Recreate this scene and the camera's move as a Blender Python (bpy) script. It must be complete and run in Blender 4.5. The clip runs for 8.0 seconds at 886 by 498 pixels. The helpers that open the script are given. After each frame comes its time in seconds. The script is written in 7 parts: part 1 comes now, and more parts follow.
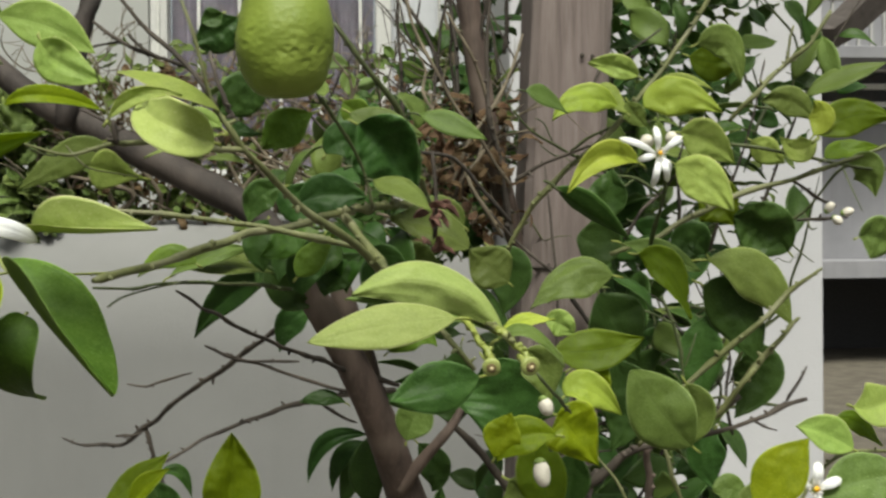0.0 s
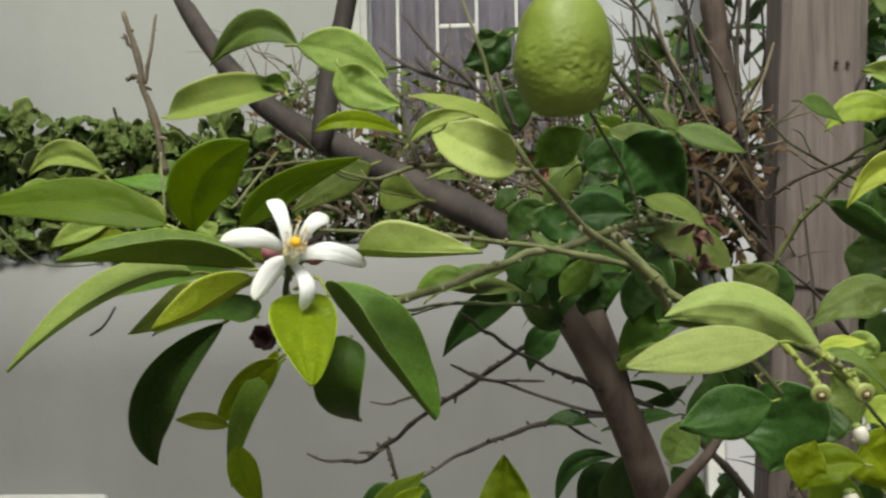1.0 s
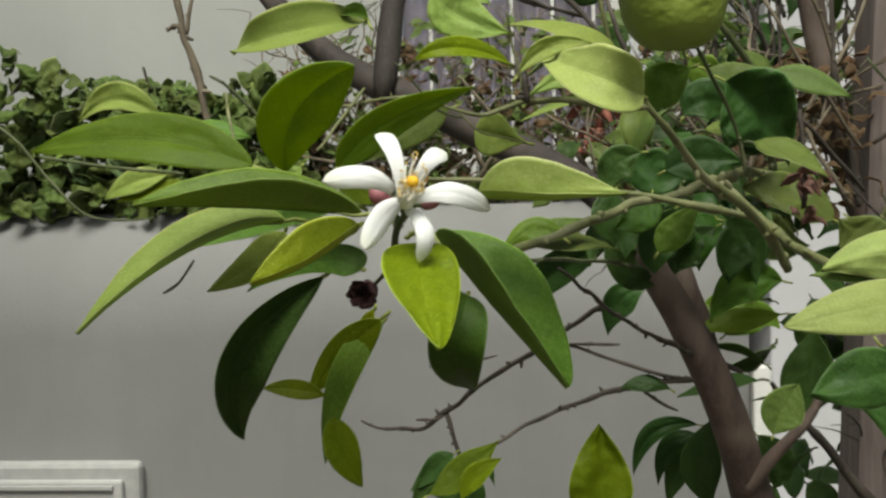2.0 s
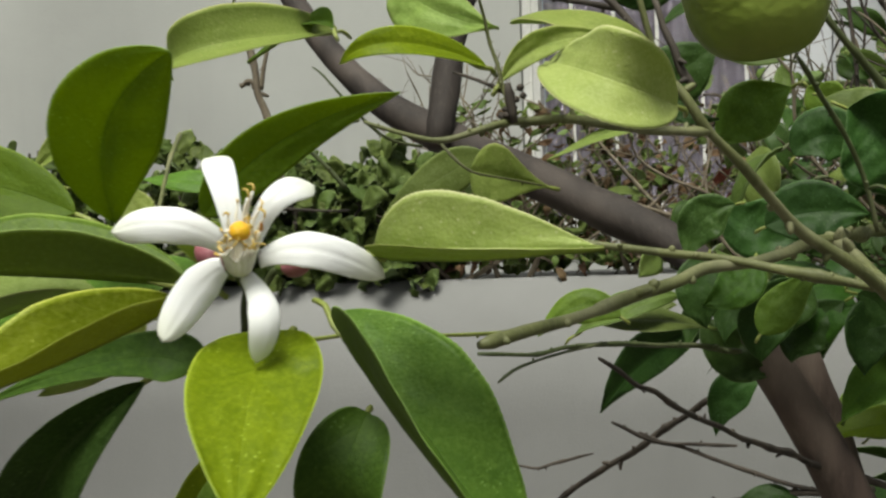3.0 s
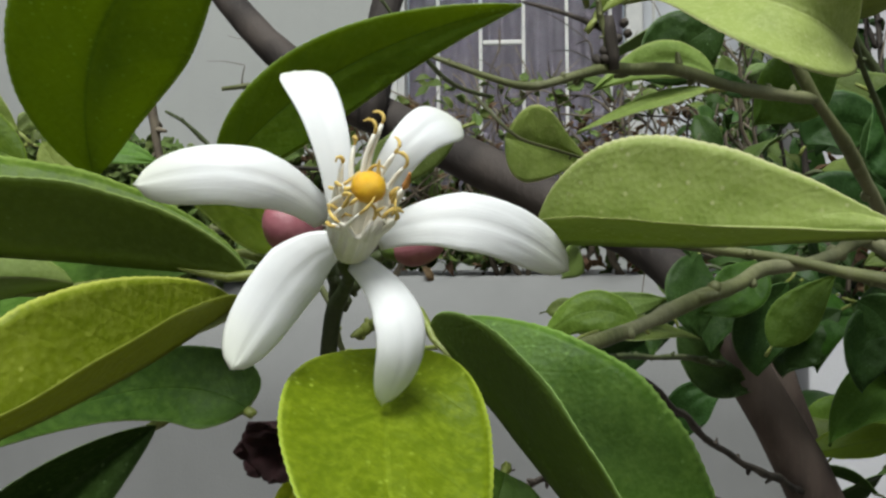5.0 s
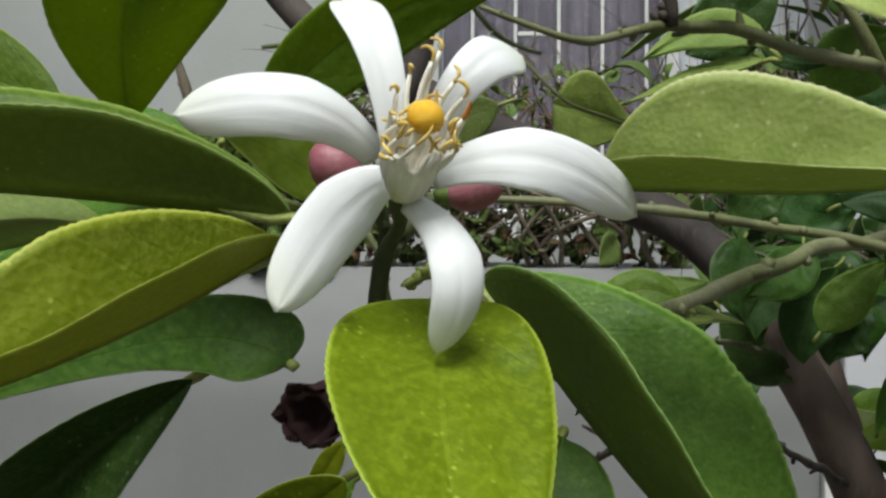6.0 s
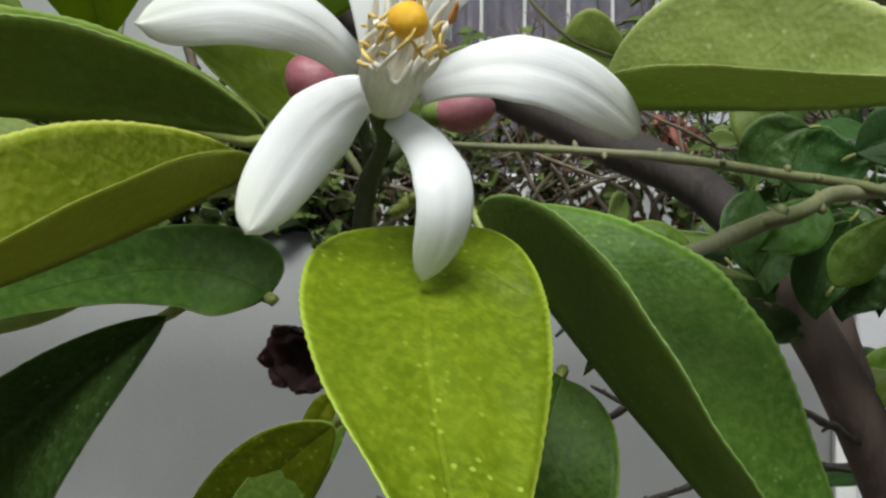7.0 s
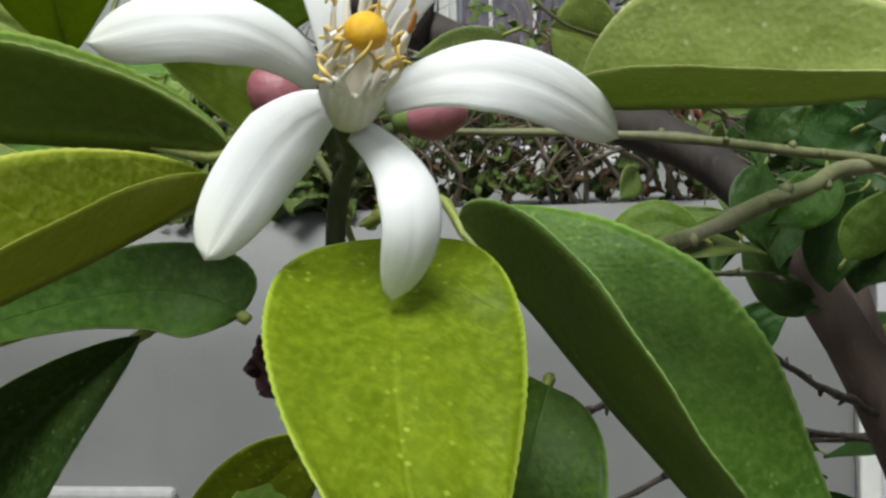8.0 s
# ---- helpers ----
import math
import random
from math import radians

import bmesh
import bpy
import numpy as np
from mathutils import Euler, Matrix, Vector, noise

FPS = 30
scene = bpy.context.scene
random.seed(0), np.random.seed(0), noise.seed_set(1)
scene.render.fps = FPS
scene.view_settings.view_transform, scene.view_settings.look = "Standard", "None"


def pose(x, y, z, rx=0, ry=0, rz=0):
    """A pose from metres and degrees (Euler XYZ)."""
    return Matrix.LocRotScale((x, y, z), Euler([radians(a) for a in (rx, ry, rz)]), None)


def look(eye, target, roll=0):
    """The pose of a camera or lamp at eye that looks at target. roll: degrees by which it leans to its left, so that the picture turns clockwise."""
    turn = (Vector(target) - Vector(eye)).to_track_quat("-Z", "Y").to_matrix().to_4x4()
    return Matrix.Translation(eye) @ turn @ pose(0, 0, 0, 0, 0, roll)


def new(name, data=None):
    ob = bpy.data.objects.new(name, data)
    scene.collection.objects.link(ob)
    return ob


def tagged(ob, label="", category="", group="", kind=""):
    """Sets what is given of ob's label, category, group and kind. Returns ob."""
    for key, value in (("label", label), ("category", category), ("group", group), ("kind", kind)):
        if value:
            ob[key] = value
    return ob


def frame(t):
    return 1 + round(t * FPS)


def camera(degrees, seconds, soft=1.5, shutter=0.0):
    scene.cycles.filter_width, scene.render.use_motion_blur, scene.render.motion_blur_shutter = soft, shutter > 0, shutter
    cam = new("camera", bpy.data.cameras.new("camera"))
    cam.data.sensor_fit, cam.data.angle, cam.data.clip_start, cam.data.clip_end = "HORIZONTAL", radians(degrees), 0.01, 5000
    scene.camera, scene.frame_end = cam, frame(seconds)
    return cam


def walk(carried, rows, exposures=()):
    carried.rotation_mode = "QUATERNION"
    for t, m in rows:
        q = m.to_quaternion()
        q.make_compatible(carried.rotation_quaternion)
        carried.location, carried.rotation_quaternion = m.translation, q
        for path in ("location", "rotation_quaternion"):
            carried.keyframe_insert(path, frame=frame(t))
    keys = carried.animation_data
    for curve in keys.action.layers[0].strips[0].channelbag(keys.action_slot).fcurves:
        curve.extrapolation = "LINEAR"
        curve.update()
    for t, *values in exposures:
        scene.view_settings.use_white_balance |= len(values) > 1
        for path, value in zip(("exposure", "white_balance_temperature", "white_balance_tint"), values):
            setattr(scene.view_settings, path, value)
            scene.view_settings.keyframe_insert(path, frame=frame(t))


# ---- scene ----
import collections

cam = camera(43.0, 8.0, soft=2.5, shutter=0.3)
PATH = [
    (0, (-0.03, -0.029, 1.401), (0.153, 1.962, 1.38), -0.5),
    (0.5, (-0.046, -0.03, 1.402), (-0.006, 1.969, 1.418), -1.0),
    (1, (-0.081, -0.019, 1.404), (-0.217, 1.976, 1.415), -1.1),
    (1.5, (-0.109, -0.012, 1.398), (-0.251, 1.983, 1.395), -0.9),
    (1.7, (-0.129, 0.001, 1.397), (-0.266, 1.996, 1.333), -1.6),
    (2.8, (-0.0762, 0.1486, 1.402), (-0.4893, 2.1047, 1.4598), -0.5),
    (3, (-0.0757, 0.1724, 1.3969), (-0.5355, 2.117, 1.4812), -1.4),
    (3.5, (-0.1186, 0.2095, 1.4043), (-0.3785, 2.1901, 1.5031), -1.1),
    (4, (-0.1412, 0.236, 1.3998), (-0.3225, 2.2269, 1.4613), -0.6),
    (5.5, (-0.1367, 0.2418, 1.3965), (-0.3285, 2.2308, 1.4804), -0.0),
    (6, (-0.1418, 0.2484, 1.3926), (-0.3773, 2.2333, 1.4599), 0.5),
    (6.5, (-0.1422, 0.2535, 1.3902), (-0.3912, 2.2376, 1.4298), 0.6),
    (7, (-0.1406, 0.258, 1.3883), (-0.3939, 2.2419, 1.3969), 0.3),
    (7.5, (-0.141, 0.2595, 1.3878), (-0.4064, 2.2418, 1.395), 0.3),
    (8, (-0.1366, 0.2625, 1.3922), (-0.4226, 2.2416, 1.3548), -1.6),
]
EXPOSURE = [(0.0, 0.58, 6950, 2), (1.0, 0.43, 6950, 2), (3.0, 0.43, 6900, 2), (4.0, 0.3, 6550, 3), (5.5, 0.21, 6350, 4), (8.0, 0.3, 6350, 4)]
walk(cam, [(t, look(eye, target, roll)) for t, eye, target, roll in PATH], EXPOSURE)

# ---- light: bright overcast daylight ----
world = bpy.data.worlds.new("overcast_sky")
scene.world = world
world.use_nodes = True
wn = world.node_tree
sky = wn.nodes.new("ShaderNodeTexSky")
sky.sky_type = "NISHITA"
sky.sun_disc = False
SUN_UP, SUN_ROUND = 60.0, 182.0
sky.sun_elevation, sky.sun_rotation = radians(SUN_UP), radians(SUN_ROUND)
sky.air_density, sky.dust_density, sky.ozone_density = 1.0, 5.0, 1.0
grey = wn.nodes.new("ShaderNodeHueSaturation")
grey.inputs["Saturation"].default_value = 0.35
wn.links.new(sky.outputs["Color"], grey.inputs["Color"])
wn.links.new(grey.outputs["Color"], wn.nodes["Background"].inputs["Color"])
wn.nodes["Background"].inputs["Strength"].default_value = 0.07
sun_dir = Vector((math.sin(radians(SUN_ROUND)) * math.cos(radians(SUN_UP)), math.cos(radians(SUN_ROUND)) * math.cos(radians(SUN_UP)), math.sin(radians(SUN_UP))))
sun = new("sun", bpy.data.lights.new("sun", "SUN"))
sun.data.energy, sun.data.angle, sun.data.color = 3.25, radians(26), (1.0, 0.985, 0.955)
sun.matrix_world = look(sun_dir * 20, (0, 0, 0))


# ---- materials ----
class Nodes:
    """A short hand for building a node material."""

    def __init__(self, name):
        self.mat = bpy.data.materials.new(name)
        self.mat.use_nodes = True
        self.tree = self.mat.node_tree
        self.bsdf = self.tree.nodes["Principled BSDF"]
        self.out = self.tree.nodes["Material Output"]

    def add(self, kind, ins=(), **props):
        n = self.tree.nodes.new(kind)
        if "operation" in props:
            n.operation, n.use_clamp = props["operation"], props["use_clamp"]
        if "data_type" in props:
            n.data_type, n.blend_type = props["data_type"], props["blend_type"]
        for k, v in dict(ins).items():
            if isinstance(v, bpy.types.NodeSocket):
                self.tree.links.new(v, n.inputs[k])
            else:
                n.inputs[k].default_value = v
        return n

    def math(self, op, a, b=0.0, clamp=False):
        return self.add("ShaderNodeMath", {0: a, 1: b}, operation=op, use_clamp=clamp).outputs[0]

    def mix(self, fac, a, b, blend="MIX"):
        n = self.add("ShaderNodeMix", {0: fac, 6: a, 7: b}, data_type="RGBA", blend_type=blend)
        return n.outputs[2]

    def ramp(self, fac, stops):
        n = self.add("ShaderNodeValToRGB", {0: fac})
        el = n.color_ramp.elements
        while len(el) < len(stops):
            el.new(0.5)
        for e, (p, c) in zip(el, stops):
            e.position, e.color = p, (*c, 1) if len(c) == 3 else c
        return n.outputs[0]

    def noise(self, scale, detail=4.0, rough=0.55, vec=None, dist=0.0):
        ins = {"Scale": scale, "Detail": detail, "Roughness": rough, "Distortion": dist}
        if vec is None:
            vec = self.obj()
        ins["Vector"] = vec
        return self.add("ShaderNodeTexNoise", ins).outputs[0]

    def obj(self):
        return self.add("ShaderNodeTexCoord").outputs["Object"]

    def random(self):
        return self.add("ShaderNodeObjectInfo").outputs["Random"]

    def set(self, **ins):
        for k, v in ins.items():
            k = k.replace("_", " ")
            if isinstance(v, bpy.types.NodeSocket):
                self.tree.links.new(v, self.bsdf.inputs[k])
            else:
                self.bsdf.inputs[k].default_value = v

    def bump(self, height, strength=0.3, distance=0.001):
        n = self.add("ShaderNodeBump", {"Height": height, "Strength": strength, "Distance": distance})
        self.tree.links.new(n.outputs[0], self.bsdf.inputs["Normal"])
        return n.outputs[0]


def C(r, g, b):
    return (r, g, b, 1.0)


def leaf_material(name, dark, light, yellow, through_colour, rough, trans, veins, per_island=False):
    """A leaf surface: midrib and side veins by the blade's own coordinates, blotches, oil glands with glints painted
    in, light through the blade.
    """
    n = Nodes(name)
    uv = n.add("ShaderNodeUVMap").outputs[0]
    sep = n.add("ShaderNodeSeparateXYZ", {0: uv})
    u, v = sep.outputs[0], sep.outputs[1]
    a = n.math("MULTIPLY", n.math("ABSOLUTE", n.math("SUBTRACT", v, 0.5)), 2.0)
    rnd = n.add("ShaderNodeNewGeometry").outputs["Random Per Island"] if per_island else n.random()
    big = n.noise(90.0, 3.0)
    fine = n.noise(900.0, 3.0, 0.7)
    wob = n.math("MULTIPLY", n.math("SUBTRACT", big, 0.5), 0.9)
    s = n.math("ADD", n.math("SUBTRACT", n.math("MULTIPLY", u, 10.0), n.math("MULTIPLY", a, 2.2)), wob)
    d = n.math("ABSOLUTE", n.math("SUBTRACT", n.math("FRACT", s), 0.5))
    side = n.math("SUBTRACT", 1.0, n.math("MULTIPLY", d, 11.0), True)
    mid = n.math("SUBTRACT", 1.0, n.math("MULTIPLY", a, 22.0), True)
    vein = n.math("MAXIMUM", n.math("MULTIPLY", side, 0.22), mid, True)
    edge = n.math("MULTIPLY", n.math("SUBTRACT", a, 0.955, True), 30.0, True)
    col = n.mix(n.ramp(big, [(0.3, (0, 0, 0)), (0.72, (1, 1, 1))]), C(*dark), C(*light))
    col = n.mix(n.math("MULTIPLY", n.ramp(fine, [(0.42, (0, 0, 0)), (0.66, (1, 1, 1))]), 0.55), col, C(*yellow))
    col = n.mix(n.math("MULTIPLY", vein, veins), col, C(*yellow))
    rim = [min(0.62, 1.5 * k + 0.04) for k in yellow]
    col = n.mix(n.math("MULTIPLY", edge, 0.85), col, C(*rim))
    # pale gland specks, with small glints painted into the colour
    gland_glint = n.add("ShaderNodeTexVoronoi", {"Vector": n.obj(), "Scale": 620.0}).outputs["Distance"]
    dots = n.math("MULTIPLY", n.ramp(gland_glint, [(0.1, (1, 1, 1)), (0.22, (0, 0, 0))]), n.ramp(n.noise(70.0, 2.0), [(0.45, (0, 0, 0)), (0.62, (1, 1, 1))]))
    col = n.mix(n.math("MULTIPLY", dots, 0.8), col, C(*rim))
    hs = n.add("ShaderNodeHueSaturation", {"Color": col,
               "Hue": n.math("ADD", 0.485, n.math("MULTIPLY", rnd, 0.03)),
               "Value": n.math("ADD", 0.8, n.math("MULTIPLY", n.math("FRACT", n.math("MULTIPLY", rnd, 7.31)), 0.4))})
    col = hs.outputs[0]
    cells = n.add("ShaderNodeTexVoronoi", {"Vector": n.obj(), "Scale": 1300.0}).outputs["Distance"]
    blister = n.noise(320.0, 2.0, 0.5)
    h = n.math("ADD", n.math("ADD", n.math("MULTIPLY", cells, 0.16), n.math("MULTIPLY", blister, 0.3)), n.math("ADD", n.math("MULTIPLY", vein, -0.25), n.math("MULTIPLY", big, 0.4)))
    nrm = n.bump(h, 0.5, 0.0008)
    n.set(Base_Color=col, Roughness=n.math("ADD", rough, n.math("MULTIPLY", n.math("SUBTRACT", fine, 0.5), 0.25)))
    n.bsdf.inputs["Specular IOR Level"].default_value = 0.17
    tl = n.add("ShaderNodeBsdfTranslucent", {"Color": n.mix(n.math("MULTIPLY", vein, 0.5), C(*through_colour), col), "Normal": nrm})
    mx = n.add("ShaderNodeMixShader", {0: trans, 1: n.bsdf.outputs[0], 2: tl.outputs[0]})
    n.tree.links.new(mx.outputs[0], n.out.inputs[0])
    return n.mat


# upper and under face of each tone: dark, mid, light young, pale, bluish far
def leaf_tones(loose):
    """The two faces of each tone; loose: for many leaves in one mesh, varied leaf by leaf."""
    return {
        # dark green foliage, with the crown's inner shade also put into its colour
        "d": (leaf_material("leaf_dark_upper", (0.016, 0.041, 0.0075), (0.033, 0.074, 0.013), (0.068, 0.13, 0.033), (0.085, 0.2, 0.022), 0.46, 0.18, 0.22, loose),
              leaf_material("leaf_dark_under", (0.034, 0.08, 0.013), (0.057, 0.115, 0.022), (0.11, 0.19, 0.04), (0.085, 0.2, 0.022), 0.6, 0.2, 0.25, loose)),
        "g": (leaf_material("leaf_green_upper", (0.06, 0.13, 0.014), (0.112, 0.214, 0.027), (0.205, 0.33, 0.055), (0.32, 0.42, 0.024), 0.46, 0.3, 0.25, loose),
              leaf_material("leaf_green_under", (0.095, 0.142, 0.03), (0.14, 0.205, 0.044), (0.2, 0.3, 0.072), (0.3, 0.4, 0.024), 0.6, 0.36, 0.25, loose)),
        "w": (leaf_material("leaf_silvery_upper", (0.25, 0.32, 0.085), (0.35, 0.425, 0.125), (0.45, 0.52, 0.2), (0.4, 0.52, 0.12), 0.55, 0.3, 0.2, loose),
              leaf_material("leaf_silvery_under", (0.2, 0.25, 0.05), (0.28, 0.34, 0.08), (0.36, 0.44, 0.14), (0.36, 0.44, 0.06), 0.65, 0.3, 0.2, loose)),
        "a": (leaf_material("leaf_bright_upper", (0.15, 0.2, 0.008), (0.235, 0.295, 0.018), (0.36, 0.41, 0.06), (0.36, 0.42, 0.01), 0.48, 0.3, 0.25, loose),
              leaf_material("leaf_bright_under", (0.15, 0.175, 0.01), (0.21, 0.24, 0.016), (0.29, 0.33, 0.04), (0.4, 0.42, 0.008), 0.6, 0.35, 0.2, loose)),
        # deep green tone; shade from leaves above is put into its colour
        "h": (leaf_material("leaf_deep_upper", (0.022, 0.064, 0.006), (0.042, 0.105, 0.01), (0.085, 0.172, 0.024), (0.17, 0.27, 0.02), 0.56, 0.24, 0.22, loose),
              leaf_material("leaf_deep_under", (0.046, 0.1, 0.011), (0.076, 0.145, 0.019), (0.14, 0.225, 0.04), (0.17, 0.27, 0.02), 0.6, 0.26, 0.22, loose)),
        "m": (leaf_material("leaf_olive_upper", (0.057, 0.1, 0.005), (0.095, 0.155, 0.011), (0.168, 0.23, 0.028), (0.42, 0.52, 0.01), 0.48, 0.5, 0.16, loose),
              leaf_material("leaf_olive_under", (0.073, 0.116, 0.013), (0.112, 0.168, 0.022), (0.19, 0.255, 0.055), (0.42, 0.52, 0.01), 0.6, 0.5, 0.16, loose)),
        "l": (leaf_material("leaf_young_upper", (0.096, 0.14, 0.003), (0.155, 0.205, 0.005), (0.27, 0.33, 0.016), (0.34, 0.42, 0.006), 0.48, 0.38, 0.25, loose),
              leaf_material("leaf_young_under", (0.13, 0.207, 0.015), (0.2, 0.297, 0.03), (0.3, 0.403, 0.07), (0.38, 0.515, 0.01), 0.6, 0.3, 0.25, loose)),
        "p": (leaf_material("leaf_pale_upper", (0.198, 0.28, 0.058), (0.29, 0.385, 0.088), (0.4, 0.495, 0.155), (0.4, 0.52, 0.12), 0.52, 0.36, 0.22, loose),
              leaf_material("leaf_pale_under", (0.22, 0.322, 0.083), (0.305, 0.427, 0.128), (0.389, 0.534, 0.192), (0.4, 0.52, 0.12), 0.65, 0.36, 0.22, loose)),
        # yellow-green tone, brightened: direct sun is put into its colour
        "y": (leaf_material("leaf_sunlit_yellow_upper", (0.22, 0.29, 0.025), (0.32, 0.39, 0.05), (0.42, 0.47, 0.1), (0.45, 0.52, 0.03), 0.5, 0.3, 0.25, loose),
              leaf_material("leaf_sunlit_yellow_under", (0.24, 0.31, 0.045), (0.33, 0.4, 0.07), (0.42, 0.47, 0.12), (0.45, 0.52, 0.03), 0.6, 0.3, 0.25, loose)),
        "o": (leaf_material("leaf_dull_upper", (0.064, 0.098, 0.017), (0.106, 0.154, 0.032), (0.175, 0.235, 0.075), (0.2, 0.3, 0.03), 0.5, 0.25, 0.22, loose),
              leaf_material("leaf_dull_under", (0.10, 0.155, 0.045), (0.155, 0.215, 0.07), (0.24, 0.3, 0.12), (0.2, 0.3, 0.03), 0.65, 0.25, 0.22, loose)),
        "i": (leaf_material("ivy_upper", (0.036, 0.06, 0.013), (0.088, 0.132, 0.026), (0.2, 0.26, 0.08), (0.14, 0.22, 0.024), 0.58, 0.2, 0.3, loose),
              leaf_material("ivy_under", (0.06, 0.0975, 0.036), (0.102, 0.156, 0.06), (0.204, 0.26, 0.12), (0.12, 0.221, 0.024), 0.6, 0.12, 0.3, loose)),
        "r": (leaf_material("dry_leaf_upper", (0.032, 0.019, 0.011), (0.078, 0.046, 0.026), (0.22, 0.14, 0.07), (0.22, 0.1, 0.03), 0.7, 0.15, 0.3, loose),
              leaf_material("dry_leaf_under", (0.06, 0.032, 0.018), (0.13, 0.075, 0.042), (0.28, 0.18, 0.1), (0.22, 0.1, 0.03), 0.75, 0.15, 0.3, loose)),
    }


LEAF, LEAF_LOOSE = leaf_tones(False), leaf_tones(True)


def bark_material(name, dark, light, streak, rough=0.8, scale=1.0, ring=0.0):
    n = Nodes(name)
    co = n.obj()
    st = n.add("ShaderNodeMapping", {0: co, "Scale": (1.0, 1.0, 0.25)}).outputs[0]
    a = n.noise(70.0 * scale, 6.0, 0.65, st)
    b = n.noise(400.0 * scale, 4.0, 0.6, st)
    c = n.noise(22.0 * scale, 2.0, 0.5, co)
    col = n.mix(n.ramp(a, [(0.32, (0, 0, 0)), (0.7, (1, 1, 1))]), C(*dark), C(*light))
    col = n.mix(n.math("MULTIPLY", n.ramp(c, [(0.5, (0, 0, 0)), (0.68, (1, 1, 1))]), 0.6), col, C(*streak))
    col = n.mix(n.math("MULTIPLY", n.ramp(b, [(0.55, (0, 0, 0)), (0.75, (1, 1, 1))]), 0.35), col, C(*streak))
    n.set(Base_Color=col, Roughness=rough)
    n.bump(n.math("ADD", a, n.math("MULTIPLY", b, 0.5)), 0.6, 0.0015)
    return n.mat


BARK = bark_material("brown_bark", (0.04, 0.027, 0.022), (0.108, 0.074, 0.06), (0.175, 0.135, 0.11))
BARK_OLD = bark_material("dark_grey_bark", (0.013, 0.0095, 0.008), (0.038, 0.029, 0.025), (0.09, 0.072, 0.062))
BARK_DARK = bark_material("dark_twig_bark", (0.018, 0.014, 0.011), (0.055, 0.043, 0.034), (0.12, 0.10, 0.08))
STEM = bark_material("green_twig_bark", (0.065, 0.075, 0.026), (0.16, 0.172, 0.064), (0.28, 0.275, 0.17), 0.6)
STEM_YOUNG = bark_material("young_green_stem", (0.15, 0.185, 0.03), (0.25, 0.285, 0.06), (0.33, 0.38, 0.14), 0.5)
# darker copy of the green twig bark; shade is put into its colour
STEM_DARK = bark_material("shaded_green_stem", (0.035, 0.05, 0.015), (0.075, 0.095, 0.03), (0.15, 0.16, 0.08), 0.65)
VINE = bark_material("dry_vine_bark", (0.07, 0.055, 0.038), (0.16, 0.13, 0.09), (0.28, 0.24, 0.17))


def post_material():
    n = Nodes("weathered_post_wood")
    co = n.obj()
    long = n.add("ShaderNodeMapping", {0: co, "Scale": (1.0, 1.0, 0.05)}).outputs[0]
    g = n.noise(140.0, 6.0, 0.7, long, 0.4)
    w = n.noise(30.0, 3.0, 0.5, long)
    stain = n.noise(9.0, 4.0, 0.6, co)
    fine = n.noise(900.0, 2.0, 0.6, co)
    col = n.ramp(g, [(0.25, (0.08, 0.06, 0.056)), (0.5, (0.158, 0.125, 0.118)), (0.78, (0.245, 0.205, 0.195))])
    col = n.mix(n.math("MULTIPLY", n.ramp(w, [(0.45, (0, 0, 0)), (0.7, (1, 1, 1))]), 0.5), col, C(0.235, 0.2, 0.185))
    col = n.mix(n.math("MULTIPLY", n.ramp(stain, [(0.5, (0, 0, 0)), (0.75, (1, 1, 1))]), 0.35), col, C(0.12, 0.09, 0.08))
    n.set(Base_Color=col, Roughness=0.85)
    n.bump(n.math("ADD", g, n.math("MULTIPLY", fine, 0.3)), 0.7, 0.002)
    return n.mat


def plaster_material(name, base, worn, dirt, scale=1.0, streaks=0.35):
    n = Nodes(name)
    co = n.obj()
    big = n.noise(1.3 * scale, 5.0, 0.6, co)
    drip = n.noise(3.0 * scale, 4.0, 0.6, n.add("ShaderNodeMapping", {0: co, "Scale": (3.0, 3.0, 0.3)}).outputs[0])
    spot = n.noise(14.0 * scale, 5.0, 0.65, co)
    fine = n.noise(260.0 * scale, 3.0, 0.6, co)
    col = n.mix(n.ramp(big, [(0.35, (0, 0, 0)), (0.7, (1, 1, 1))]), C(*base), C(*worn))
    col = n.mix(n.math("MULTIPLY", n.ramp(drip, [(0.5, (0, 0, 0)), (0.75, (1, 1, 1))]), streaks), col, C(*dirt))
    col = n.mix(n.math("MULTIPLY", n.ramp(spot, [(0.62, (0, 0, 0)), (0.78, (1, 1, 1))]), 0.5 * streaks), col, C(*dirt))
    n.set(Base_Color=col, Roughness=0.9)
    n.bump(n.math("ADD", n.math("MULTIPLY", spot, 2.0), fine), 0.35, 0.002)
    return n.mat


def plain_material(name, a, b, rough=0.6, scale=40.0, metal=0.0, bump=0.15):
    n = Nodes(name)
    f = n.noise(scale, 4.0)
    g = n.noise(scale * 9, 3.0)
    n.set(Base_Color=n.mix(n.ramp(n.math("ADD", n.math("MULTIPLY", f, 0.7), n.math("MULTIPLY", g, 0.3)), [(0.35, (0, 0, 0)), (0.68, (1, 1, 1))]), C(*a), C(*b)), Roughness=rough, Metallic=metal)
    n.bump(g, bump, 0.001)
    return n.mat


